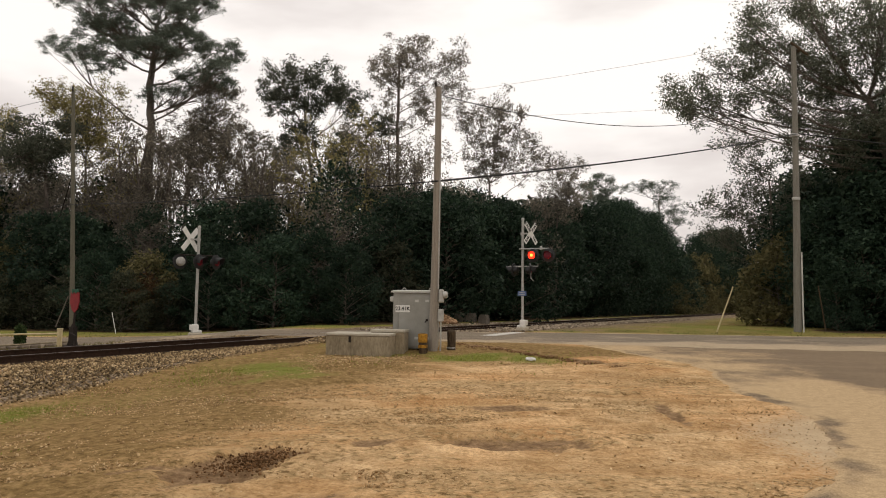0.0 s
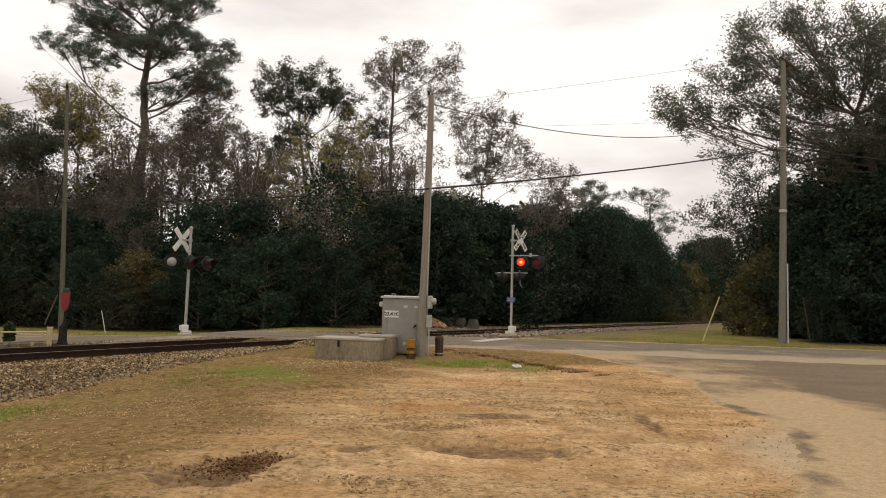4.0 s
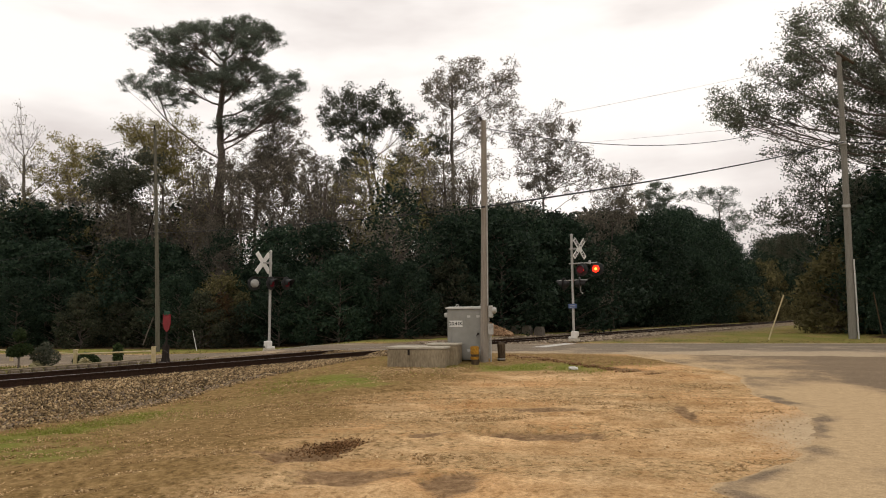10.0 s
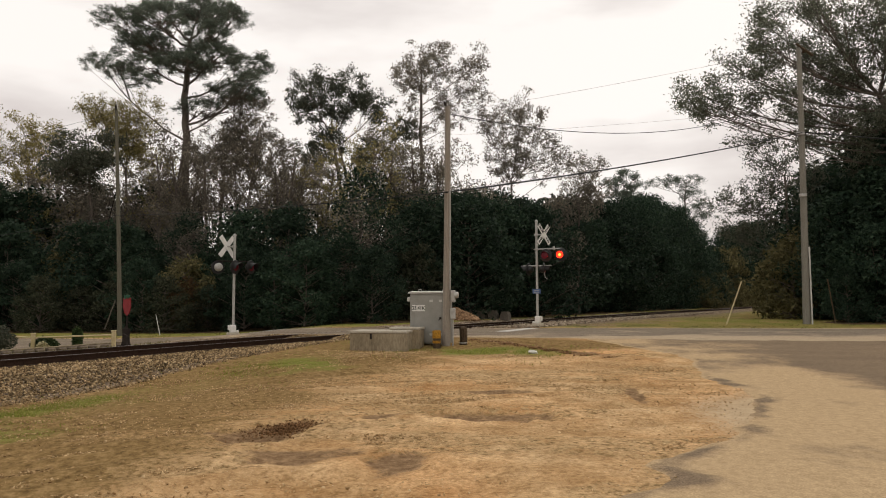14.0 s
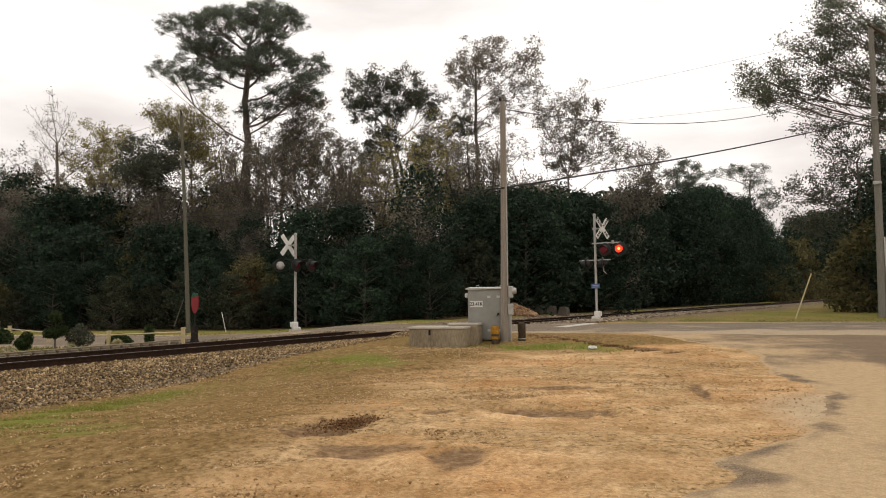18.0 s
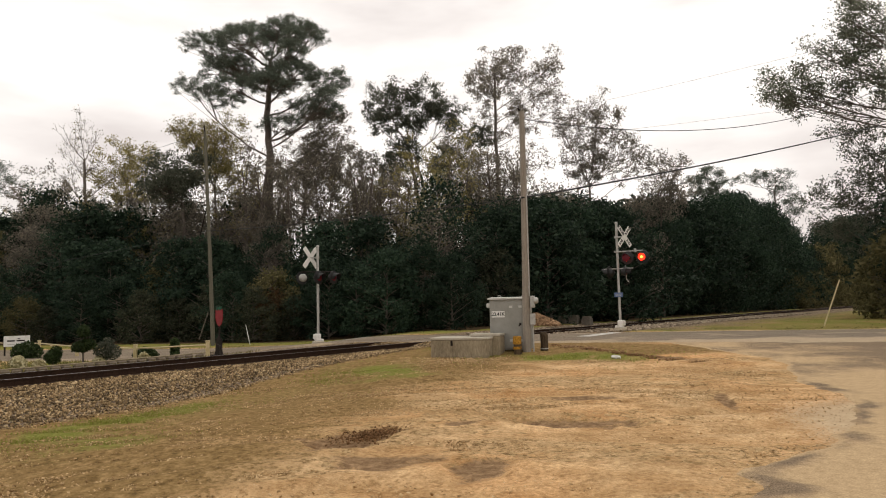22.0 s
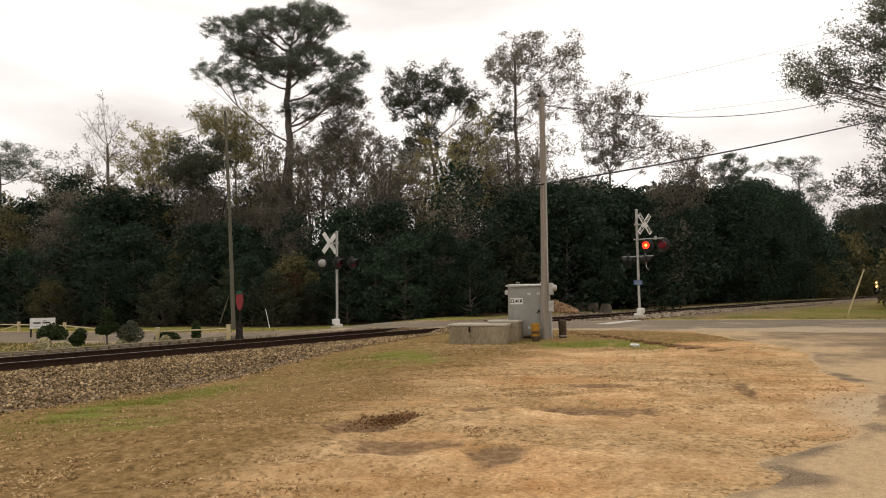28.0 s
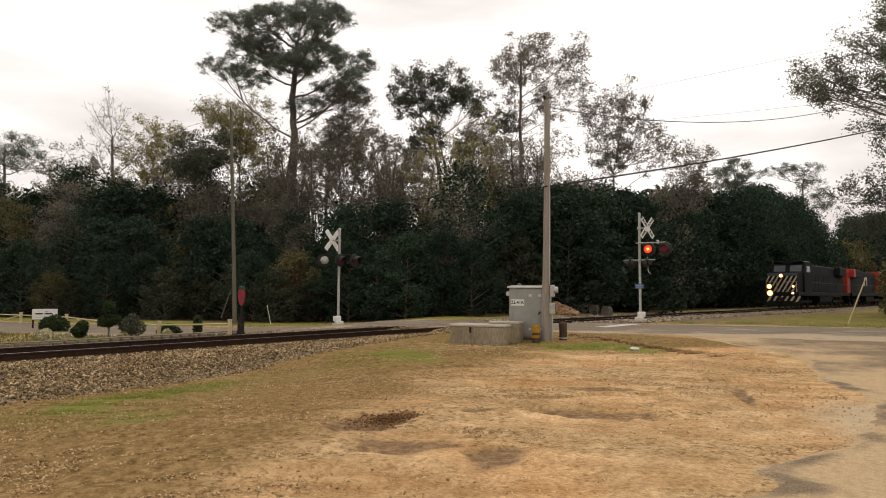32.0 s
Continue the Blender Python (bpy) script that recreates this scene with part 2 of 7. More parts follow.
def m_stone(name, cols, low=0.68):
    m, nt, b = mat_new(name)
    geo = nt.nodes.new("ShaderNodeNewGeometry")
    col = ramp_node(nt, geo.outputs["Random Per Island"], [(i / (len(cols) - 1), c) for i, c in enumerate(cols)])
    n = noise_node(nt, 60, 3, 0.6, obj_co(nt))
    col = mix_node(nt, 0.18, col, ramp_node(nt, n, [(0.3, tuple(v * 0.5 for v in cols[0])), (0.7, cols[-1])]))
    drift = noise_node(nt, 1.3, 5, 0.65, obj_co(nt))
    col = mix_node(nt, 1.0, col, ramp_node(nt, drift, [(0.34, (low, low * 0.96, low * 0.88)), (0.60, (1.15, 1.12, 1.05))]), "MULTIPLY")
    nt.links.new(col, b.inputs["Base Color"])
    b.inputs["Roughness"].default_value = 0.95
    b.inputs["Specular IOR Level"].default_value = 0.03
    return m


GROUND = m_ground()
ASPHALT = m_road("asphalt", (0.135, 0.112, 0.086), (0.27, 0.222, 0.168), (0.42, 0.335, 0.232))
LANE = m_road("lane_asphalt", (0.15, 0.112, 0.076), (0.275, 0.206, 0.138), (0.48, 0.352, 0.208))
# the darkest stone tones stand in for shaded gaps between the stones
BALLAST = m_stone("ballast_stone", [(0.03, 0.020, 0.012), (0.10, 0.068, 0.037), (0.25, 0.172, 0.093), (0.38, 0.27, 0.152), (0.62, 0.49, 0.315)])
PALESTONE = m_stone("pale_ballast_stone", [(0.10, 0.08, 0.06), (0.24, 0.195, 0.15), (0.46, 0.39, 0.31)])
HEAPSTONE = m_stone("red_brown_gravel", [(0.10, 0.06, 0.035), (0.26, 0.16, 0.095), (0.46, 0.31, 0.20)])
PEBBLE = m_stone("pebble_stone", [(0.24, 0.155, 0.078), (0.40, 0.27, 0.14), (0.50, 0.35, 0.19), (0.62, 0.47, 0.29)], 0.8)
RAIL = plain("rusty_rail_steel", (0.020, 0.012, 0.008), (0.055, 0.031, 0.02), 9, 0.8, 0.2, spec=0.12)
RAILTOP = plain("worn_rail_head", (0.20, 0.18, 0.17), (0.34, 0.31, 0.30), 5, 0.35, 0.9)
TIE = plain("creosoted_wood", (0.024, 0.018, 0.013), (0.07, 0.05, 0.036), 5, 0.95, 0, 0.5, 0.02, 30, (1, 6, 6), spec=0.1)
GALV = plain("galvanised_metal", (0.30, 0.295, 0.27), (0.44, 0.43, 0.40), 7, 0.55, 0.3, 0.05, grain=0.12)
CABPAINT = plain("grey_cabinet_paint", (0.21, 0.205, 0.18), (0.29, 0.285, 0.255), 2.2, 0.6, 0.0, 0.04, grain=0.08)
CABTOP = plain("pale_cabinet_lid", (0.40, 0.395, 0.36), (0.52, 0.51, 0.47), 4, 0.5, grain=0.1)
WHITEPAINT = plain("white_paint", (0.58, 0.57, 0.53), (0.72, 0.71, 0.67), 6, 0.5, 0, 0.05, grain=0.12)
BLACKPAINT = plain("black_paint", (0.009, 0.009, 0.009), (0.022, 0.022, 0.021), 8, 0.45, 0, 0.05, spec=0.28)
DARKIRON = plain("dark_iron", (0.012, 0.010, 0.009), (0.034, 0.026, 0.021), 8, 0.8, 0.1, spec=0.12)
REDPAINT = plain("red_target_paint", (0.15, 0.006, 0.01), (0.24, 0.010, 0.016), 6, 0.5, 0, 0.05, grain=0.1)
BLUEPAINT = plain("blue_sign_paint", (0.06, 0.10, 0.21), (0.09, 0.14, 0.27), 6, 0.4, 0, 0.05, grain=0.1)
YELLOW = plain("faded_yellow_paint", (0.11, 0.048, 0.016), (0.50, 0.26, 0.035), 14, 0.8, 0, 0.5, 0.01, 30, grain=0.6, spec=0.1)
CREAM = plain("cream_yellow_pipe", (0.40, 0.315, 0.16), (0.54, 0.45, 0.27), 5, 0.6, grain=0.15)
CONCRETE = plain("weathered_concrete", (0.12, 0.09, 0.053), (0.35, 0.29, 0.195), 2.6, 0.9, 0, 0.3, 0.01, 24, (1, 1, 0.35))
CONCTOP = plain("pale_concrete_lid", (0.34, 0.30, 0.23), (0.46, 0.42, 0.34), 3, 0.9, 0, 0.3)
POLEWOOD = plain("grey_pole_wood", (0.155, 0.132, 0.104), (0.32, 0.28, 0.232), 3, 0.9, 0, 0.6, 0.01, 22, (9, 9, 0.4))
OLDBLOCK = plain("dark_stained_concrete", (0.065, 0.055, 0.043), (0.16, 0.135, 0.105), 3, 0.95)
POSTWOOD = plain("dark_post_wood", (0.03, 0.022, 0.014), (0.13, 0.092, 0.058), 6, 0.95, 0, 0.8, 0.03, 22, (6, 6, 0.8), spec=0.08)
WIRE = plain("black_cable", (0.012, 0.012, 0.012), (0.022, 0.022, 0.022), 5, 0.6)
# pole wood with the shade before the woods put into its colour
SHADEPOLE = plain("shaded_pole_wood", (0.075, 0.070, 0.052), (0.16, 0.15, 0.115), 3, 0.9, 0, 0.6, 0.01, 22, (9, 9, 0.4), spec=0.1)
GREYPOLE = plain("weathered_grey_pole_wood", (0.13, 0.122, 0.10), (0.25, 0.235, 0.20), 3, 0.9, 0, 0.6, 0.01, 22, (9, 9, 0.4), spec=0.1)
BARK = plain("grey_bark", (0.075, 0.062, 0.052), (0.18, 0.15, 0.125), 3, 0.95, 0, 0.8, 0.05, 14, (3, 3, 0.6), spec=0.1)
BARKPALE = plain("pale_bark", (0.09, 0.074, 0.059), (0.20, 0.168, 0.138), 3, 0.95, 0, 0.7, 0.04, 14, (3, 3, 0.6))
# needle colour is lifted to carry haze and flare
NEEDLE = m_leaf("pine_needles", (0.065, 0.082, 0.062), (0.11, 0.13, 0.10), (0.16, 0.18, 0.14), 0.55, 0.5)
# evergreen tones are darkened to carry the deep shade of the wood
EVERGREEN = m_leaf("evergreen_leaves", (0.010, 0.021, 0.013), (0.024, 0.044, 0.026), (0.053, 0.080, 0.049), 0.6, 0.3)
# oak and autumn leaf colours are lifted likewise, with haze painted in
OAKLEAF = m_leaf("oak_leaves", (0.07, 0.08, 0.056), (0.115, 0.125, 0.09), (0.18, 0.185, 0.135), 0.6, 0.55)
AUTUMN = m_leaf("autumn_leaves", (0.11, 0.099, 0.08), (0.20, 0.178, 0.142), (0.30, 0.262, 0.205), 0.8, 0.6)
GOLD = m_leaf("yellowing_leaves", (0.15, 0.128, 0.05), (0.26, 0.222, 0.09), (0.37, 0.32, 0.15), 0.8, 0.55)
ORANGE = m_leaf("rust_orange_leaves", (0.05, 0.031, 0.016), (0.10, 0.058, 0.027), (0.16, 0.095, 0.047), 0.7, 0.35)
# thicket tones, also darkened for the shade low in the wood
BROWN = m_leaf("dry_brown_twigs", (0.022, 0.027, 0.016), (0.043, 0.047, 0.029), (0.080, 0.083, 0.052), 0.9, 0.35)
OLIVE = m_leaf("olive_brown_leaves", (0.062, 0.058, 0.026), (0.125, 0.112, 0.05), (0.20, 0.172, 0.085), 0.8, 0.4)
GRASSM = m_leaf("grass_blades", (0.16, 0.18, 0.03), (0.25, 0.26, 0.055), (0.34, 0.29, 0.12), 0.7, 0.5)
VERGEM = m_leaf("dry_verge_grass", (0.10, 0.098, 0.035), (0.17, 0.155, 0.06), (0.26, 0.215, 0.10), 0.8, 0.5)
SHRUBM = m_leaf("shrub_leaves", (0.016, 0.030, 0.010), (0.035, 0.055, 0.018), (0.075, 0.10, 0.04), 0.5, 0.25)
REDGLOW = m_glow("lit_red_lens", (1.0, 0.025, 0.008), 2.6)
REDCORE = m_glow("lit_lamp_core", (1.0, 0.22, 0.03), 5.0)
REDDARK = plain("unlit_red_lens", (0.09, 0.004, 0.010), (0.14, 0.008, 0.016), 20, 0.35, 0, 0.05, spec=0.2)


# ---- mesh helpers ----
class MB:
    """A small mesh builder: boxes, tubes and free faces gathered into one mesh."""

    def __init__(self):
        self.v, self.f, self.m = [], [], []

    def add(self, vs, fs, mi=0):
        o = len(self.v)
        self.v += [tuple(p) for p in vs]
        self.f += [tuple(i + o for i in f) for f in fs]
        self.m += [mi] * len(fs)
        return self

    def box(self, c, s, bevel=0.0, rot=None, mi=0):
        """A box with chamfered edges: centre, size."""
        h = [v / 2 for v in s]
        b = min(bevel, min(h) * 0.45)
        vs, fs = [], []
        if b <= 0:
            vs = [(x * h[0], y * h[1], z * h[2]) for x in (-1, 1) for y in (-1, 1) for z in (-1, 1)]
            fs = [(0, 1, 3, 2), (4, 6, 7, 5), (0, 4, 5, 1), (2, 3, 7, 6), (0, 2, 6, 4), (1, 5, 7, 3)]
        else:
            idx = {}
            for sx in (-1, 1):
                for sy in (-1, 1):
                    for sz in (-1, 1):
                        for ax in range(3):
                            p = [sx * (h[0] - b), sy * (h[1] - b), sz * (h[2] - b)]
                            p[ax] = (sx, sy, sz)[ax] * h[ax]
                            idx[sx, sy, sz, ax] = len(vs)
                            vs.append(tuple(p))
            for ax in range(3):
                o1, o2 = [a for a in range(3) if a != ax]
                for sg in (-1, 1):
                    q = []
                    for a, c2 in ((-1, -1), (1, -1), (1, 1), (-1, 1)):
                        k = [0, 0, 0]
                        k[ax], k[o1], k[o2] = sg, a, c2
                        q.append(idx[(*k, ax)])
                    fs.append(tuple(q))
            for ax in range(3):
                o1, o2 = [a for a in range(3) if a != ax]
                for a in (-1, 1):
                    for c2 in (-1, 1):
                        k0, k1 = [0, 0, 0], [0, 0, 0]
                        k0[ax], k0[o1], k0[o2] = -1, a, c2
                        k1[ax], k1[o1], k1[o2] = 1, a, c2
                        fs.append((idx[(*k0, o1)], idx[(*k1, o1)], idx[(*k1, o2)], idx[(*k0, o2)]))
            for sx in (-1, 1):
                for sy in (-1, 1):
                    for sz in (-1, 1):
                        fs.append(tuple(idx[sx, sy, sz, a] for a in range(3)))
        if rot is not None:
            vs = [tuple(rot @ Vector(p)) for p in vs]
        return self.add([(p[0] + c[0], p[1] + c[1], p[2] + c[2]) for p in vs], fs, mi)

    def tube(self, pts, radii, n=8, caps=True, mi=0):
        """A round tube along points."""
        pts = [Vector(p) for p in pts]
        rings = []
        for i, p in enumerate(pts):
            t = (pts[min(i + 1, len(pts) - 1)] - pts[max(i - 1, 0)]).normalized()
            a = t.orthogonal().normalized() if abs(t.z) > 0.95 else t.cross(Vector((0, 0, 1))).normalized()
            b = t.cross(a)
            r = float(radii[i] if hasattr(radii, "__len__") else radii)
            rings.append([p + r * (math.cos(2 * math.pi * k / n) * a + math.sin(2 * math.pi * k / n) * b) for k in range(n)])
        vs = [p for r in rings for p in r]
        fs = [(i * n + k, i * n + (k + 1) % n, (i + 1) * n + (k + 1) % n, (i + 1) * n + k) for i in range(len(pts) - 1) for k in range(n)]
        if caps:
            fs += [tuple(range(n))[::-1], tuple((len(pts) - 1) * n + k for k in range(n))]
        return self.add(vs, fs, mi)

    def lathe(self, prof, c=(0, 0, 0), n=20, axis="z", mi=0):
        """A turned body from (radius, height) pairs."""
        vs, fs = [], []
        for r, z in prof:
            for k in range(n):
                a = 2 * math.pi * k / n
                p = (r * math.cos(a), r * math.sin(a), z)
                if axis == "y":
                    p = (p[0], -p[2], p[1])
                elif axis == "x":
                    p = (p[2], p[0], p[1])
                vs.append((p[0] + c[0], p[1] + c[1], p[2] + c[2]))
        for i in range(len(prof) - 1):
            fs += [(i * n + k, i * n + (k + 1) % n, (i + 1) * n + (k + 1) % n, (i + 1) * n + k) for k in range(n)]
        fs += [tuple(range(n))[::-1], tuple((len(prof) - 1) * n + k for k in range(n))]
        return self.add(vs, fs, mi)

    def prism(self, poly, axis, a, b, mi=0):
        """A flat outline (pairs) pushed along an axis from a to b."""
        put = {"x": lambda p, t: (t, p[0], p[1]), "y": lambda p, t: (p[0], t, p[1]), "z": lambda p, t: (p[0], p[1], t)}[axis]
        n = len(poly)
        vs = [put(p, a) for p in poly] + [put(p, b) for p in poly]
        fs = [tuple(range(n))[::-1], tuple(range(n, 2 * n))] + [(k, (k + 1) % n, n + (k + 1) % n, n + k) for k in range(n)]
        return self.add(vs, fs, mi)

    def mesh(self, name, mats, smooth=False):
        me = bpy.data.meshes.new(name)
        me.from_pydata(self.v, [], self.f)
        for m in mats if isinstance(mats, (list, tuple)) else [mats]:
            me.materials.append(m)
        if any(self.m):
            me.polygons.foreach_set("material_index", self.m)
        bm = bmesh.new()
        bm.from_mesh(me)
        bmesh.ops.recalc_face_normals(bm, faces=bm.faces)
        bm.to_mesh(me)
        bm.free()
        if smooth:
            me.shade_smooth()
            me.set_sharp_from_angle(angle=radians(35))
        return me


def part(name, mb, mats, parent, label="", smooth=False, m=None):
    """One mesh object under a thing or a part."""
    ob = new(name, mb.mesh(name, mats, smooth) if isinstance(mb, MB) else mb)
    ob.parent = parent
    if m is not None:
        ob.matrix_basis = m
    return tagged(ob, label)


def thing(name, x, y, z, rz=0, label="", category="", group="", kind=""):
    ob = new(name)
    ob.empty_display_size = 0.3
    ob.matrix_basis = pose(x, y, z, 0, 0, rz)
    return tagged(ob, label, category, group, kind)


def raw_mesh(name, verts, faces, mats, smooth=False):
    """A mesh from numpy arrays; all faces with the same number of corners."""
    me = bpy.data.meshes.new(name)
    k = faces.shape[1]
    me.vertices.add(len(verts))
    me.vertices.foreach_set("co", np.ascontiguousarray(verts, dtype=np.float32).ravel())
    me.loops.add(faces.size)
    me.loops.foreach_set("vertex_index", np.ascontiguousarray(faces, dtype=np.int32).ravel())
    me.polygons.add(len(faces))
    me.polygons.foreach_set("loop_start", np.arange(0, faces.size, k, dtype=np.int32))
    me.polygons.foreach_set("loop_total", np.full(len(faces), k, dtype=np.int32))
    me.update(calc_edges=True)
    for m in mats if isinstance(mats, (list, tuple)) else [mats]:
        me.materials.append(m)
    if smooth:
        me.shade_smooth()
    return me


# ---- the lie of the land ----
def sstep(a, b, x):
    t = np.clip((np.asarray(x, float) - a) / (b - a), 0, 1)
    return t * t * (3 - 2 * t)


# centre line of the track: almost straight, with a slight bend far off
TY = np.linspace(-60, 640, 1401)
TSLOPE = 0.405 + 0.062 * sstep(60, 80, TY)
TX = np.concatenate([[0], np.cumsum((TSLOPE[1:] + TSLOPE[:-1]) / 2 * np.diff(TY))])
TX = TX - np.interp(9.2, TY, TX) - 11.61
TS = np.concatenate([[0], np.cumsum(np.hypot(np.diff(TX), np.diff(TY)))])
TS = TS - np.interp(9.2, TY, TS)


def track_sd(x, y):
    """Distance along the track and to its side (towards the lot is positive)."""
    x, y = np.asarray(x, float), np.asarray(y, float)
    yc, d = y, 0.0
    for _ in range(3):
        k = np.interp(yc, TY, TSLOPE)
        c = 1 / np.sqrt(1 + k * k)
        d = (x - np.interp(yc, TY, TX)) * c - (y - yc) * k * c
        yc = y + d * k * c
    return np.interp(yc, TY, TS), d


def rail_z(s):
    return np.interp(s, [-20, 0, 11, 20, 30, 60], [0.24, 0.25, 0.30, 0.30, 0.26, 0.25])


def on_track(s, d):
    yc = np.interp(s, TS, TY)
    k = np.interp(yc, TY, TSLOPE)
    c = 1 / np.sqrt(1 + k * k)
    return np.interp(yc, TY, TX) + d * c, yc - d * k * c


def track_turn(s):
    """Degrees by which the across-track axis is turned from x."""
    return -math.degrees(math.atan(float(np.interp(np.interp(s, TS, TY), TY, TSLOPE))))


ROAD_NEAR, ROAD_FAR = 20.3, 27.3


def wob(x, y, k, seed=0.0):
    return np.sin(x * k + seed) * np.cos(y * k * 1.3 + seed * 2) + 0.5 * np.sin(x * k * 2.3 + y * k * 1.7 + seed * 3)


LATTICE = np.random.RandomState(77).rand(64, 64)


def vnoise(x, y, k, seed=0, octaves=3):
    """Smooth noise of the ground, 0 to 1, k waves a metre."""
    out, amp, tot = 0.0, 1.0, 0.0
    for o in range(octaves):
        u, v = np.asarray(x, float) * k + 13.7 * seed + 5.1 * o, np.asarray(y, float) * k + 7.3 * seed + 2.9 * o
        i, j = np.floor(u).astype(int), np.floor(v).astype(int)
        a, b = u - i, v - j
        a, b = a * a * (3 - 2 * a), b * b * (3 - 2 * b)
        g = LATTICE[i % 64, j % 64] * (1 - a) * (1 - b) + LATTICE[(i + 1) % 64, j % 64] * a * (1 - b) + LATTICE[i % 64, (j + 1) % 64] * (1 - a) * b + LATTICE[(i + 1) % 64, (j + 1) % 64] * a * b
        out, tot = out + amp * g, tot + amp
        amp, k = amp * 0.5, k * 2.1
    return out / tot


def gritty(x, y):
    """Where gravel lies on the sand: bands along the way that cars turn."""
    n = vnoise(0.45 * x + 0.1 * y, 1.15 * y - 0.25 * x, 0.75, 1, 4)
    s, d = track_sd(x, y)
    foot = np.interp(s, [-2, 2, 5, 9, 12], [4.3, 3.9, 3.3, 2.9, 2.7])
    return np.clip(sstep(0.47, 0.60, n) + 0.75 * np.exp(-((d - foot - 1.6) / 2.0) ** 2) * (0.45 + 0.9 * vnoise(x, y, 1.3, 4)), 0, 1)


def lane_left(y):
    """The broken left edge of the side lane."""
    return np.interp(y, [-3, 2, 4.08, 4.9, 5.54, 6.76, 8.17, 9.28, 11.1, 12.5, 15, 17, 19.7], [0.2, 1.1, 1.78, 2.08, 2.33, 3.07, 3.75, 4.1, 4.24, 4.05, 4.4, 3.6, 2.2]) + 0.7 * (vnoise(y, np.asarray(y) * 0.0, 1.6, 8, 4) - 0.5)


def base_z(x, y):
    x, y = np.asarray(x, float), np.asarray(y, float)
    z = 0.3 * sstep(11, 20.5, y) * sstep(-13.5, -8, x) - 0.22 * sstep(-9, -19, x) * sstep(8, 13, y)
    z = z - 0.22 * sstep(-2.5, -6.0, x) * (1 - sstep(10, 15, y))
    z = z - 0.15 * sstep(38, 60, y)
    return z


def land_z(x, y):
    x, y = np.asarray(x, float), np.asarray(y, float)
    z = base_z(x, y)
    s, d = track_sd(x, y)
    edge = 1.8 * (1 - sstep(1.8, 3.4, np.abs(d)))
    inroad = sstep(ROAD_NEAR - 1.2 + edge, ROAD_NEAR + edge, y) * (1 - sstep(ROAD_FAR, ROAD_FAR + 1.2, y))
    off = 1 - inroad
    crown = rail_z(s) - 0.17
    foot = np.where(d > 0, np.interp(s, [-2, 2, 5, 9, 12], [4.4, 4.0, 3.4, 3.0, 2.8]), 3.0)
    k = 1 - sstep(1.75, np.maximum(foot, 2.2), np.abs(d))
    z = z * (1 - k * off) + crown * k * off
    kr = 1 - sstep(1.6, 4.0, np.abs(d))
    z = z * (1 - kr * inroad) + (rail_z(s) - 0.035) * kr * inroad
    return z


def mask(v):
    return np.clip(v, 0, 1)


HOLES = [(-1.86, 6.22, 0.42, 0.62, 0.07, 0.55), (-0.83, 7.3, 0.24, 0.18, 0.03, 0.6), (-1.12, 5.2, 0.50, 0.44, 0.025, 0.2), (-0.12, 4.95, 0.24, 0.46, 0.03, 0.7), (0.48, 7.55, 0.68, 0.30, 0.045, 0.08), (2.57, 9.9, 0.12, 0.9, 0.03, 0.1), (-2.52, 6.0, 0.22, 0.14, 0.02, 0.6), (0.5, 10.0, 0.6, 0.25, 0.02, 0.1)]


def corner_line(x):
    """The dark broken edge where the sand meets the road."""
    return np.interp(x, [-1.0, 0.0, 1.0, 1.9, 2.7, 3.4], [19.2, 18.3, 16.9, 15.9, 15.2, 14.9])


def green(x, y):
    """How thick the grass stands between the ballast and the sand."""
    n = vnoise(x, y, 1.1, 16, 4)
    tongue = np.exp(-(((x + 6.55 - 0.17 * (y - 8.55)) / 0.5) ** 2 + ((y - 8.55) / 2.1) ** 4))
    front = np.exp(-(((x + 4.0) / 1.5) ** 2 + ((y - 13.3) / 1.7) ** 2))
    olive = 0.55 * np.exp(-(((x + 5.4) / 1.3) ** 2 + ((y - 6.4) / 2.0) ** 2))
    return np.clip(1.15 * tongue + 0.85 * front + olive, 0, 1.2) * np.clip(1.9 * n - 0.25, 0.1, 1.1)


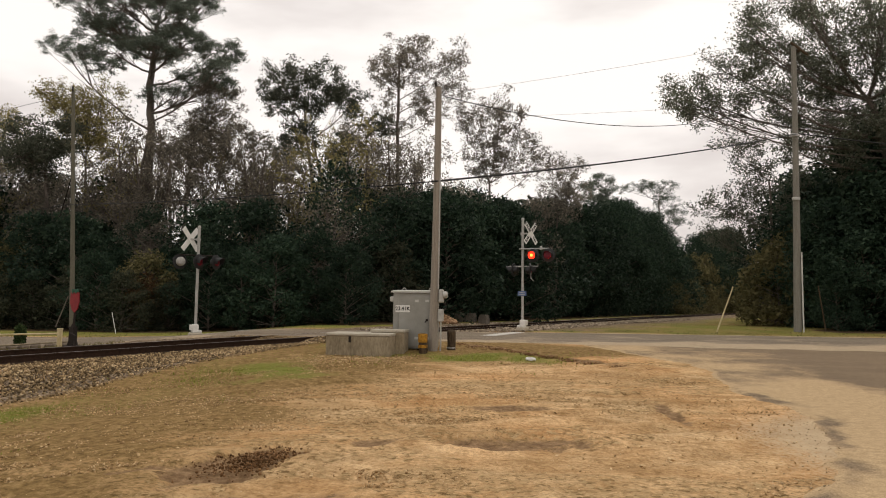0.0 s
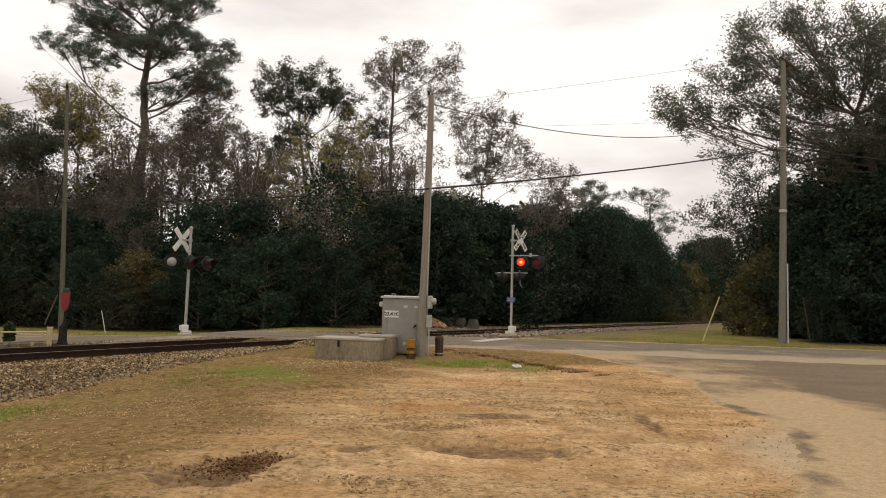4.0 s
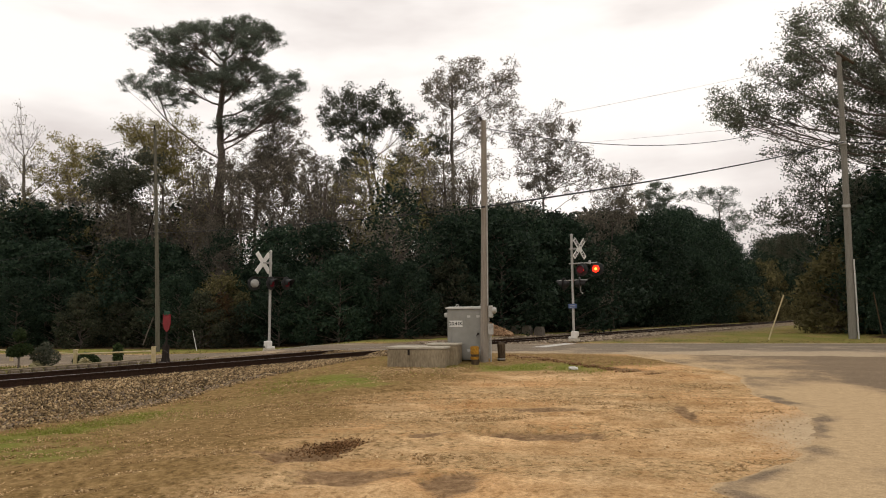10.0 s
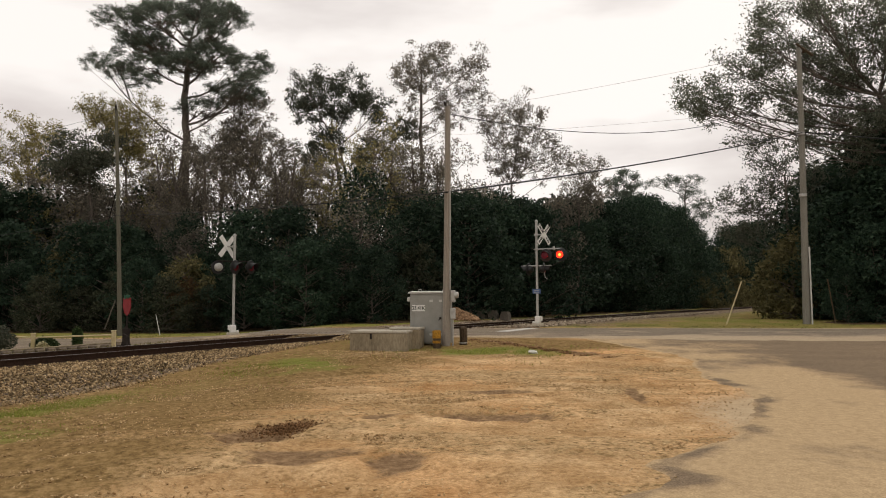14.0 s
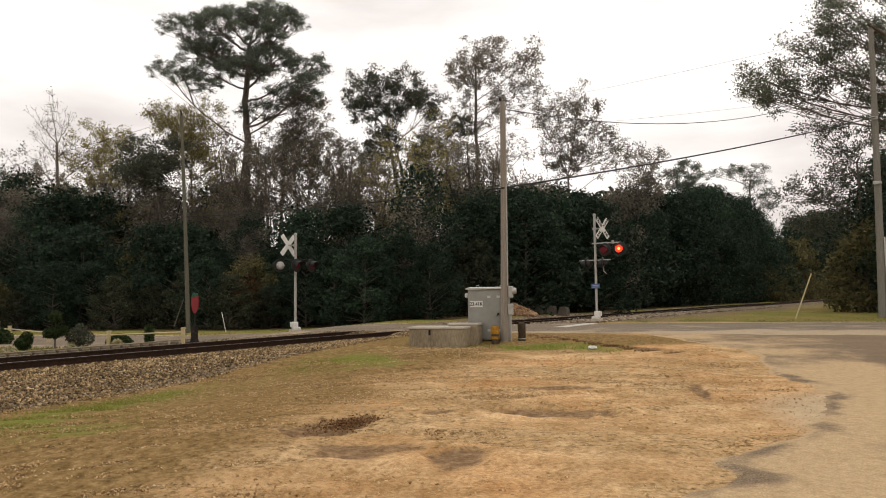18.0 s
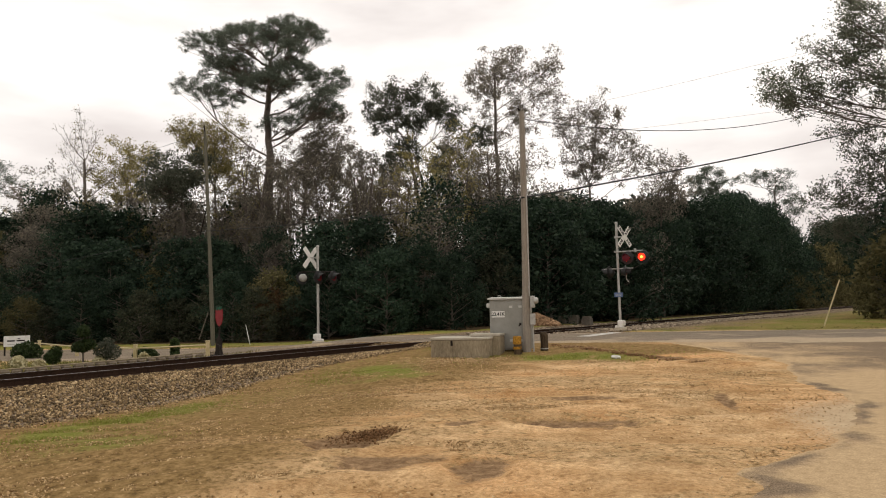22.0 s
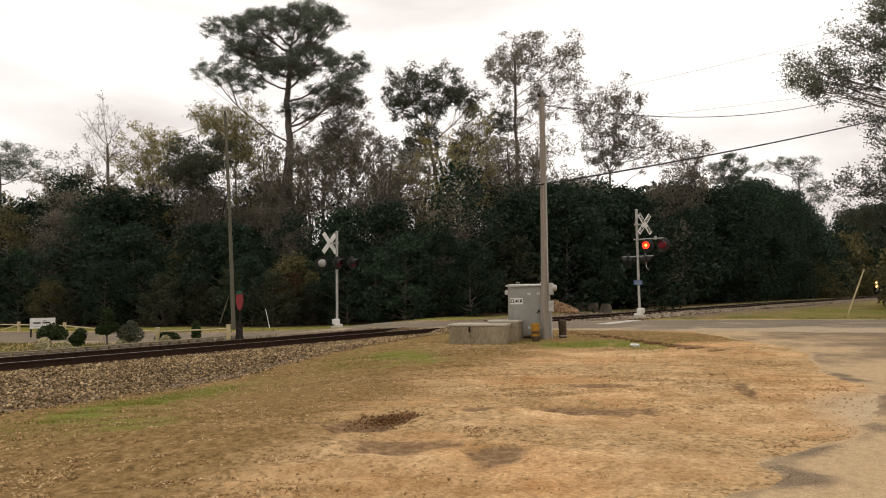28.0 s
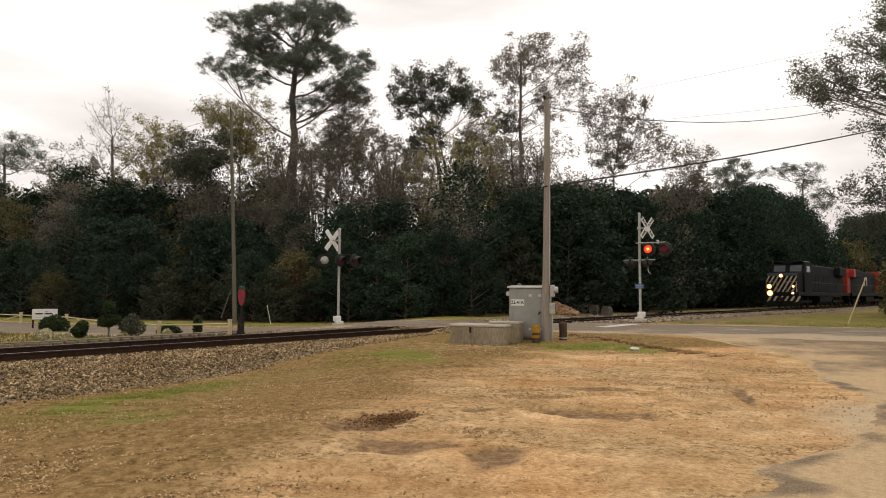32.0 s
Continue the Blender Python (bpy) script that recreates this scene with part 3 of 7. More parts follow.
def make_ground():
    xs = np.concatenate([-np.geomspace(600, 14, 46), np.linspace(-13.6, -4.7, 62), np.linspace(-4.6, 4.6, 138), np.linspace(4.7, 13.6, 62), np.geomspace(14, 600, 46)])
    ys = np.concatenate([-np.geomspace(60, 2.2, 12), np.linspace(-2, 3.9, 40), np.linspace(4, 12, 126), np.linspace(12.1, 24, 84), np.geomspace(24.4, 900, 70)])
    X, Y = np.meshgrid(xs, ys)
    Z = land_z(X, Y)
    s, d = track_sd(X, Y)
    near = (1 - sstep(12, 15, np.abs(X))) * (1 - sstep(20, 24, Y)) * sstep(-2, 0, Y)
    lot = sstep(2.5, 4.5, d) * near * (1 - sstep(-0.5, 0.05, X - lane_left(Y)))
    rut = 0.02 * np.sin((Y - 0.55 * X) * 9 + 1.2 * np.sin(X * 0.9)) * (0.5 + 0.5 * np.sin(X * 0.6 + Y * 0.8))
    rough = 0.11 * (vnoise(0.55 * X, 1.2 * Y, 0.9, 2, 4) - 0.5) + 0.02 * gritty(X, Y) * (vnoise(X, Y, 6, 5, 2) - 0.3)
    Z = Z + lot * (rut + rough) * (1 - sstep(ROAD_NEAR - 2, ROAD_NEAR - 0.5, Y))
    soil_shade = np.zeros_like(Z)
    for hx, hy, rx, ry, dp, tilt in HOLES:
        ux, uy = X - hx, Y - hy - tilt * (X - hx)
        q = (ux / rx) ** 2 + (uy / ry) ** 2 + 2.6 * (vnoise(X * 1.3, Y * 1.3, 2.8, hx, 4) - 0.52)
        k = np.exp(-np.clip(q, 0, 9) ** 2.2 * 0.7)
        Z += (-dp * k + 0.35 * dp * np.exp(-(q - 1.9) ** 2)) * (0.6 + 0.8 * vnoise(X, Y, 6, hy))
        # hollows take the dark soil colour; the dug one's rim shade is in it
        soil_shade = np.maximum(soil_shade, (1.0 if dp > 0.05 else 0.75) * k)
    soil_shade = np.maximum(soil_shade, 0.95 * np.exp(-((Y - corner_line(X) - 0.1) / 0.42) ** 2) * sstep(-1.4, -0.6, X) * (1 - sstep(2.6, 3.4, X)) * (0.35 + 1.1 * vnoise(0.7 * X, Y, 2.2, 51)))
    dug = np.exp(-(((X + 1.72) / 0.30) ** 2 + ((Y - 6.55 - 0.5 * (X + 1.72)) / 0.45) ** 2))
    Z += 0.12 * dug * (vnoise(X, Y, 7, 3, 3) - 0.3)
    me = raw_mesh("ground", np.stack([X, Y, Z], -1).reshape(-1, 3), grid_faces(*X.shape), GROUND, True)
    foot = np.interp(s, [-2, 2, 5, 9, 12], [4.3, 3.9, 3.3, 2.9, 2.7])
    near_edge = ROAD_NEAR + 1.8 * (1 - sstep(1.7, 3.6, np.abs(X + 6.6)))
    outroad = 1 - sstep(near_edge - 0.3, near_edge + 0.1, Y) * (1 - sstep(ROAD_FAR + 0.2, ROAD_FAR + 0.6, Y))
    ballast = np.where(d > 0, 1 - sstep(foot - 0.5, foot + 0.4 + (5.0 + 3.0 * vnoise(X, Y, 0.5, 31)) * sstep(22, 30, s), d), 1 - sstep(2.4, 3.4, -d)) * outroad
    ballast = np.maximum(ballast, sstep(-14.5, -12.5, X) * (X < -6) * sstep(17.5, 18.6, Y) * (Y < ROAD_FAR))
    ballast = np.maximum(ballast, 0.5 * (1 - sstep(5, 13, d)) * (d > 0) * (s > 24) * (0.5 + vnoise(X, Y, 0.6, 33)) * outroad)
    ballast = np.where((s < -30) | (s > 140), 0, ballast)
    strip = np.maximum(green(X, Y), 0.45 * np.exp(-((d - foot - 0.7 - 0.3 * wob(X, Y, 0.8)) / 0.7) ** 2) * (s < 13) * mask(0.15 + 1.3 * vnoise(X, Y, 0.5, 16)))
    corner = np.exp(-(((X + 0.6) / 2.6) ** 2 + ((Y - 16.4) / 1.5) ** 2)) * mask(1.7 * vnoise(X, Y, 1.2, 3) - 0.3)
    sparse = 0.36 * np.exp(-((d - foot - 1.6) / 1.4) ** 2) * (s < 13) * near
    farside = (d < -2.9) * mask(0.72 + 0.25 * wob(X, Y, 0.7, 1.0)) * (1 - sstep(ROAD_NEAR - 0.3, ROAD_NEAR + 0.2, Y) * (1 - sstep(ROAD_FAR, ROAD_FAR + 0.4, Y)))
    verge = sstep(ROAD_FAR + 0.2, ROAD_FAR + 0.9, Y) * mask(0.3 + 0.55 * vnoise(X, Y, 0.9, 5, 4))
    grass = np.maximum.reduce([strip, corner, sparse, farside * 0.85, verge])
    litter = mask(sstep(30.5, 34.0, Y + 0.5 * wob(X, Y, 0.5)) * ((d < -4.0) | (X > 2.5 + 0.36 * Y)))
    brown = mask(0.9 * np.exp(-((d - foot - 2.0) / 3.6) ** 2) * near * (0.5 + 0.9 * vnoise(0.6 * X, 1.3 * Y, 0.9, 12)) + 1.1 * np.exp(-((X - 1.0) / 4.0) ** 2 - ((Y - 18.0) / 1.3) ** 2) * (0.6 + 0.6 * vnoise(X, Y, 1.4, 22)))
    brown = np.maximum(brown, 0.55 * sstep(ROAD_FAR, ROAD_FAR + 0.5, Y))
    brown = np.maximum(brown, 0.88 * sstep(-0.6, -3.2, X + 0.6 * (vnoise(X, Y, 0.8, 41) - 0.5)) * (1 - sstep(9, 12, Y)) * (0.35 + 0.9 * vnoise(0.6 * X, 1.4 * Y, 1.1, 42)))
    pale = mask(sstep(1.8, 5.2, X - 0.25 * (Y - 8) + 0.5 * wob(X, Y, 0.6)) * (1 - sstep(17, 20, Y)) * 0.9)
    for nm, arr in (("soil_shade", soil_shade), ("ballast", ballast), ("grass", grass), ("litter", litter), ("pale", pale), ("brown", brown), ("grit", gritty(X, Y) * near)):
        a = me.attributes.new(nm, "FLOAT", "POINT")
        a.data.foreach_set("value", np.ascontiguousarray(mask(arr), dtype=np.float32).ravel())
    return tagged(new("ground", me), "sandy lot with tyre ruts, potholes and thin grass", "ground", kind="structure")


def grid_faces(r, c):
    i = np.arange((r - 1) * c).reshape(r - 1, c)[:, :-1].ravel()
    return np.stack([i, i + 1, i + c + 1, i + c], 1)


make_ground()


def strip_sheet(name, xs, near, far, rows, lift, mat, label, dustfun):
    """A paved sheet between two edges y = near(x) and y = far(x), draped over the land."""
    t = np.linspace(0, 1, rows)
    X = np.repeat(xs[None], rows, 0)
    Y = near(xs)[None] * (1 - t[:, None]) + far(xs)[None] * t[:, None]
    edge = np.minimum(t, 1 - t)[:, None] * np.abs(far(xs) - near(xs))[None]
    Z = land_z(X, Y) + lift - 0.03 * (1 - sstep(0, 0.25, edge))
    me = raw_mesh(name, np.stack([X, Y, Z], -1).reshape(-1, 3), grid_faces(*X.shape), mat, True)
    a = me.attributes.new("dust", "FLOAT", "POINT")
    a.data.foreach_set("value", np.ascontiguousarray(mask(dustfun(X, Y)), dtype=np.float32).ravel())
    return tagged(new(name, me), label, name, kind="structure")


road_xs = np.concatenate([np.linspace(-160, -22, 60), np.linspace(-21.5, 30, 200), np.linspace(31, 200, 60)])
strip_sheet("road", road_xs, lambda x: ROAD_NEAR + 0.12 * wob(x, x, 1.9) - 1.3 * sstep(1.0, 7.0, x) + 1.8 * (1 - sstep(1.7, 3.6, np.abs(x + 6.6))), lambda x: ROAD_FAR + 0.05 * wob(x, x, 1.3), 34, 0.03, ASPHALT,
            "worn grey asphalt road over the level crossing", lambda X, Y: 0.3 + 0.25 * sstep(1.5, 0.0, Y - ROAD_NEAR) + 0.3 * sstep(0.6, -0.4, Y - ROAD_NEAR) * sstep(-1, 2, X) + 0.35 * np.exp(-((X - 6.5) / 5) ** 2) * (1 - sstep(20, 24, Y)))


def make_lane():
    """The side lane: its broken edge runs from beside the camera to the road."""
    ys = np.concatenate([-np.geomspace(58, 3.1, 12), np.linspace(-3, ROAD_NEAR - 0.6, 190)])
    left = lane_left(ys)
    t = np.linspace(0, 1, 60) ** 1.4
    X = left[:, None] * (1 - t) + 26.0 * t
    Y = np.repeat(ys[:, None], 60, 1)
    Z = land_z(X, Y) + 0.02 + 0.004 * wob(X, Y, 2.0) - 0.03 * (1 - sstep(0, 0.2, X - left[:, None]))
    me = raw_mesh("side_lane", np.stack([X, Y, Z], -1).reshape(-1, 3), grid_faces(*X.shape)[:, ::-1].copy(), LANE, True)
    e = X - left[:, None]
    bare = (np.exp(-((Y - 5.0) / 0.9) ** 2) + np.exp(-((Y - 8.6) / 1.5) ** 2) + 0.8 * np.exp(-((Y - 11.6) / 0.8) ** 2)) * (1 - sstep(0.12, 0.5, e + 0.5 * (vnoise(X, Y, 2.3, 6) - 0.5)))
    dust = 0.62 + 0.3 * np.exp(-((e - 1.5) / 1.0) ** 2) * (1 - sstep(12, 15, Y)) + 0.35 * np.exp(-((e - 0.8) / 1.5) ** 2) * sstep(9, 12, Y) - 0.95 * bare * np.clip(1.8 * vnoise(X, Y, 2.6, 14, 4) - 0.15, 0.2, 1.1) - 0.28 * sstep(9.5, 12, Y)
    dust = dust + 0.9 * np.exp(-(np.maximum(e, 0) / 0.08) ** 2) * (0.3 + 1.2 * vnoise(X, Y, 3.0, 14))
    dust = dust + 0.2 * np.exp(-((X - 4.2) / 1.6) ** 2) * (1 - sstep(9, 13, Y)) - 0.52 * sstep(11, 14, Y) * sstep(6, 8, X) - 0.3 * sstep(6.5, 9, X) * sstep(7, 11, Y)
    a = me.attributes.new("dust", "FLOAT", "POINT")
    a.data.foreach_set("value", np.ascontiguousarray(mask(dust), dtype=np.float32).ravel())
    tagged(new("side_lane", me), "dusty side lane with a broken asphalt edge", "road", kind="structure")


make_lane()


# ---- railway track ----
def along(m_s, m_d, z):
    x, y = on_track(m_s, m_d)
    return Vector((x, y, z))


def make_track():
    track = thing("railway_track", *on_track(0, 0), 0, 0, "rusty rails on creosoted ties in tan ballast", "railway", kind="structure")
    inv = Matrix.Translation(-track.location)
    prof = [(-0.075, -0.17), (0.075, -0.17), (0.075, -0.155), (0.012, -0.135), (0.012, -0.04), (0.037, -0.03), (0.037, 0.0), (-0.037, 0.0), (-0.037, -0.03), (-0.012, -0.04), (-0.012, -0.135), (-0.075, -0.155)]
    ss = np.concatenate([np.linspace(-40, 70, 80), np.linspace(75, 660, 70)])
    for side in (-1, 1):
        mb = MB()
        n = len(prof)
        vs = [inv @ along(s, side * 0.7535 + o, rail_z(s) + h) for s in ss for o, h in prof]
        fs, mi = [], []
        mb.add(vs, [])
        for i in range(len(ss) - 1):
            for k in range(n):
                mb.f.append((i * n + k, i * n + (k + 1) % n, (i + 1) * n + (k + 1) % n, (i + 1) * n + k))
                mb.m.append(1 if k == 6 else 0)
        part("rail", mb, [RAIL, RAILTOP], track, "rusty rail with a worn head")
    mb = MB().box((0, 0, 0), (2.6, 0.23, 0.17), 0.015)
    tie_me = mb.mesh("tie", TIE)
    plate = MB().box((0, 0, 0), (0.34, 0.19, 0.025), 0.006)
    for sp in (-0.1, 0.1):
        plate.box((sp, 0.05, 0.025), (0.03, 0.03, 0.04), 0.004)
    plate_me = plate.mesh("tie_plate", RAIL)
    for k in range(-26, 190):
        s = k * 0.53
        rz = track_turn(s)
        x, y = on_track(s, 0)
        if ROAD_NEAR - 0.6 < y < ROAD_FAR + 0.6:
            continue
        z = float(rail_z(s)) - 0.285
        t = part("tie", tie_me, None, track, m=inv @ pose(x + random.uniform(-.03, .03), y, z + random.uniform(-.01, .01), 0, 0, rz + random.uniform(-1.5, 1.5)))
        if k < 40:
            for side in (-1, 1):
                part("tie_plate", plate_me, None, t, m=pose(side * 0.7535, 0, 0.098))
    return track


make_track()


# ---- crossing signals ----
def hood_mesh():
    """The black round background plate with a short visor over the lens; it faces -y."""
    mb = MB().lathe([(0.02, 0.0), (0.265, 0.0), (0.275, 0.012), (0.265, 0.03), (0.14, 0.04), (0.125, 0.05), (0.02, 0.05)], (0, 0.035, 0), 28, "y")
    n, r, ln = 16, 0.165, 0.30
    vs, fs = [], []
    for j in range(2):
        for k in range(n + 1):
            a = radians(-25 + 230 * k / n)
            dz = ln if j else 0.0
            drop = 1.0 if 40 < math.degrees(a) < 140 else 0.55 + 0.45 * max(0, math.sin(a))
            for rr in (r, r + 0.006):
                vs.append((rr * math.cos(a), -0.015 - dz * drop, rr * math.sin(a)))
    w = 2 * (n + 1)
    for k in range(n):
        a = 2 * k
        fs += [(a, a + 2, w + a + 2, w + a), (a + 1, w + a + 1, w + a + 3, a + 3), (w + a, w + a + 2, w + a + 3, w + a + 1)]
    mb.add(vs, fs)
    return mb


def back_can():
    return MB().lathe([(0.165, 0.0), (0.165, -0.09), (0.12, -0.17), (0.03, -0.19)], (0, 0.03, 0), 18, "y")


def make_lamp(parent, m, label, swing=None, can=None):
    """One flashing unit: round black hood plate, can, and a lens roundel that turns its lit face out."""
    hood = part("light_hood", hood_mesh(), BLACKPAINT, parent, label, True, m)
    part("lamp_can", back_can(), can or BLACKPAINT, hood, "", True)
    if swing is None:
        part("lens", MB().lathe([(0.15, 0.0), (0.13, 0.012), (0.02, 0.02)], (0, -0.02, 0), 20, "y"), REDDARK, hood, "unlit red signal lens", True)
        return hood
    piv = part("lens", MB().lathe([(0.15, -0.004), (0.15, 0.0), (0.13, 0.006), (0.02, 0.010)], (0, 0, 0), 24, "y").lathe([(0.15, -0.004), (0.13, -0.010), (0.02, -0.012)], (0, 0, 0), 24, "y", 1).lathe([(0.06, 0.006), (0.05, 0.014), (0.01, 0.017)], (0, 0, 0), 20, "y", 2),
               [REDGLOW, REDDARK, REDCORE], hood, "round red signal lens", True, pose(0, -0.17, 0))
    LENSES.append((piv, swing))
    return hood


LENSES = []


def crossbuck(parent, m):
    for a in (48, -48):
        r = pose(0, -0.012 if a > 0 else 0.012, 0, 0, a, 0)
        blade = part("crossbuck_blade", MB().box((0, 0, 0), (1.06, 0.018, 0.20), 0.006), WHITEPAINT, parent, "white crossbuck blade with dark lettering", m=m @ r)
        for sgn, word in ((-1, "RAIL" if a < 0 else "CROSS"), (1, "ROAD" if a < 0 else "ING")):
            cu = bpy.data.curves.new("lettering", "FONT")
            cu.body, cu.size, cu.align_x, cu.align_y, cu.extrude = word, 0.15, "CENTER", "CENTER", 0.002
            cu.offset = 0.006
            cu.materials.append(BLACKPAINT)
            tmp = bpy.data.objects.new("lettering", cu)
            me = bpy.data.meshes.new_from_object(tmp)
            bpy.data.objects.remove(tmp)
            part("lettering", me, None, blade, m=pose(sgn * 0.31, -0.0125, 0, 90, 0, 0))


def make_signal(x, y, z, rz, label, mast_h, buck, low):
    """A flashing crossing signal; local -y faces the road traffic it warns."""
    sig = thing("crossing_signal", x, y, z, rz, label, "crossing signal")
    part("foundation", MB().box((0, 0, 0.0), (0.42, 0.42, 0.14), 0.03), CONCTOP, sig, "pale concrete foundation")
    jb = part("junction_base", MB().box((0.02, 0, 0.22), (0.23, 0.23, 0.30), 0.03).box((-0.15, 0, 0.11), (0.12, 0.2, 0.09), 0.02).box((0.165, 0, 0.26), (0.07, 0.16, 0.2), 0.02), WHITEPAINT, sig, "white junction box base")
    part("mast", MB().tube([(0, 0, 0.08), (0, 0, mast_h)], 0.053, 14).lathe([(0.066, mast_h - 0.05), (0.066, mast_h), (0.03, mast_h + 0.035)], (0, 0, 0), 14), GALV, sig, "galvanised mast", True)
    crossbuck(sig, pose(buck[0], -0.09, mast_h - low, 0, 0, buck[1]))
    part("bracket", MB().box((0, -0.045, mast_h - low), (0.16, 0.05, 0.10), 0.01).box((buck[0] * 0.5, -0.07, mast_h - low), (abs(buck[0]) + 0.05, 0.02, 0.06), 0.005), GALV, sig, "steel bracket")
    return sig


MAST = 4.45
LIT = 2.93
sig_r = make_signal(0.89, 28.54, 0.40, -18, "crossing signal with one red lamp flashing beside the road", MAST, (0.36, 68), 0.62)
arm = part("cross_arm", MB().tube([(-0.12, -0.06, LIT + 0.28), (1.1, -0.06, LIT + 0.28)], 0.028, 10).box((0.78, -0.06, LIT + 0.30), (0.10, 0.09, 0.16), 0.02), GALV, sig_r, "galvanised cross arm", True)
for ax, swing in ((0.47, 0), (1.12, 1)):
    make_lamp(sig_r, pose(ax, -0.20, LIT), "black round hood plate with visor", swing)
part("cross_arm", MB().tube([(-0.62, 0.06, LIT - 0.42), (0.62, 0.06, LIT - 0.42)], 0.026, 10).tube([(0.3, 0.06, LIT - 0.42), (0.32, 0.1, LIT - 0.9), (0.42, 0.1, LIT - 1.0)], 0.018, 6), GALV, sig_r, "lower cross arm of the rear lamps", True)
for ax, turn in ((-0.42, -98), (0.30, 100)):
    make_lamp(sig_r, pose(ax, 0.12, LIT - 0.56, 0, 0, turn), "black hood plate turned along the road")
plate = part("number_plate", MB().box((0, -0.075, 1.42), (0.36, 0.012, 0.19), 0.004), BLUEPAINT, sig_r, "small blue notice plate")
for k in range(2):
    part("bar", MB().box((0, -0.083, 1.45 - k * 0.07), (0.24, 0.004, 0.022)), GALV, plate)

sig_l = make_signal(-11.06, 24.9, 0.14, -140, "crossing signal seen from behind across the track", 3.97, (0.28, 30), 0.48)
part("cross_arm", MB().tube([(-0.68, -0.06, 2.90), (0.68, -0.06, 2.90)], 0.024, 10), DARKIRON, sig_l, "dark cross arm", True)
make_lamp(sig_l, pose(0.60, -0.22, 2.66, 0, 0, 12), "black round hood plate with a pale back can", None, GALV)
make_lamp(sig_l, pose(0.0, 0.20, 2.66, 0, 0, 212), "black round hood plate turned along the road")
make_lamp(sig_l, pose(-0.62, 0.20, 2.66, 0, 0, 215), "black round hood plate turned along the road")


# ---- signal cabinet, concrete boxes, pole, posts ----
def make_cabinet():
    c = thing("signal_cabinet", -1.89, 17.64, 0.12, -5, "grey metal signal cabinet on short legs beside the pole", "equipment cabinet")
    W, D, H = 1.0, 0.78, 1.36
    part("body", MB().box((0, 0, 0.16 + H / 2), (W, D, H), 0.02), CABPAINT, c, "grey painted steel body")
    part("lid", MB().prism([(-D / 2 - 0.05, 0), (D / 2 + 0.05, 0.0), (D / 2 + 0.05, 0.04), (0, 0.07), (-D / 2 - 0.05, 0.04)], "x", -W / 2 - 0.04, W / 2 + 0.04), CABTOP, c, "pale sloped lid", m=pose(0, 0, 0.16 + H))
    for sx in (-0.32, 0.36):
        part("lifting_eye", MB().tube([(sx + 0.045 * math.cos(a), 0, 0.235 + H + 0.045 * math.sin(a)) for a in np.linspace(-0.6, math.pi + 0.6, 12)], 0.013, 6), GALV, c, "steel lifting eye")
    door = part("door", MB().box((0.06, -D / 2 - 0.012, 0.16 + H * 0.49), (W * 0.82, 0.024, H * 0.90), 0.008), CABPAINT, c, "flush cabinet door")
    part("handle", MB().box((0.36, -0.03, 0.86), (0.05, 0.03, 0.05), 0.008).tube([(0.36, -0.02, 0.86), (0.36, -0.05, 0.86), (0.32, -0.05, 0.80)], 0.012, 8), DARKIRON, door, "dark door handle", m=pose(0, -D / 2 - 0.02, 0))
    for zz in (0.42, 1.32):
        for xx in (0.10, 0.36):
            part("label_plate", MB().box((xx, -D / 2 - 0.027, zz), (0.09, 0.006, 0.06)), CABTOP, door)
    part("hinge", MB().tube([(-0.36, -D / 2 - 0.02, 0.3), (-0.36, -D / 2 - 0.02, 1.4)], 0.012, 8), CABPAINT, door)
    sign = part("number_sign", MB().box((-0.25, -D / 2 - 0.030, 0.16 + H * 0.71), (0.36, 0.008, 0.17), 0.002), WHITEPAINT, c, "white milepost plate with dark figures")
    cu = bpy.data.curves.new("figures", "FONT")
    cu.body, cu.size, cu.align_x, cu.align_y, cu.extrude = "23.41K", 0.125, "CENTER", "CENTER", 0.001
    cu.offset = 0.004
    cu.materials.append(BLACKPAINT)
    tmp = bpy.data.objects.new("figures", cu)
    part("figures", bpy.data.meshes.new_from_object(tmp), None, sign, m=pose(-0.25, -D / 2 - 0.0355, 0.16 + H * 0.71, 90, 0, 0))
    bpy.data.objects.remove(tmp)
    part("vent_hood", MB().box((-W / 2 - 0.05, -0.25, H * 1.0), (0.11, 0.16, 0.13), 0.025), CABTOP, c, "small vent hood")
    for xx in (-0.42, -0.14, 0.14, 0.42):
        part("leg", MB().box((xx, -0.28, 0.02), (0.07, 0.1, 0.30), 0.01), DARKIRON, c)
        part("leg", MB().box((xx, 0.28, 0.02), (0.07, 0.1, 0.30), 0.01), DARKIRON, c)
    part("plinth", MB().box((0, 0, -0.16), (1.2, 0.9, 0.22), 0.03), CONCRETE, c, "concrete plinth")


make_cabinet()


def make_trough(x, y, z, rz, w, d, h, label):
    t = thing("concrete_box", x, y, z, rz, label, "concrete box", "concrete cable boxes")
    part("body", MB().box((0, 0, h / 2 - 0.1), (w, d, h + 0.2), 0.02), CONCRETE, t, "stained concrete walls")
    part("lid", MB().box((0, 0, h + 0.03), (w + 0.03, d + 0.03, 0.06), 0.012), CONCTOP, t, "pale concrete lid")
    part("lifting_lug", MB().box((-w * 0.12, -d / 2 - 0.012, h - 0.08), (0.05, 0.03, 0.14), 0.008), DARKIRON, t, "rusty lifting lug")


make_trough(-3.0, 16.57, 0.11, -4, 1.52, 0.88, 0.51, "low weathered concrete cable box with a pale lid")
make_trough(-2.42, 16.90, 0.12, -4, 0.80, 0.54, 0.57, "second low concrete cable box behind the first")


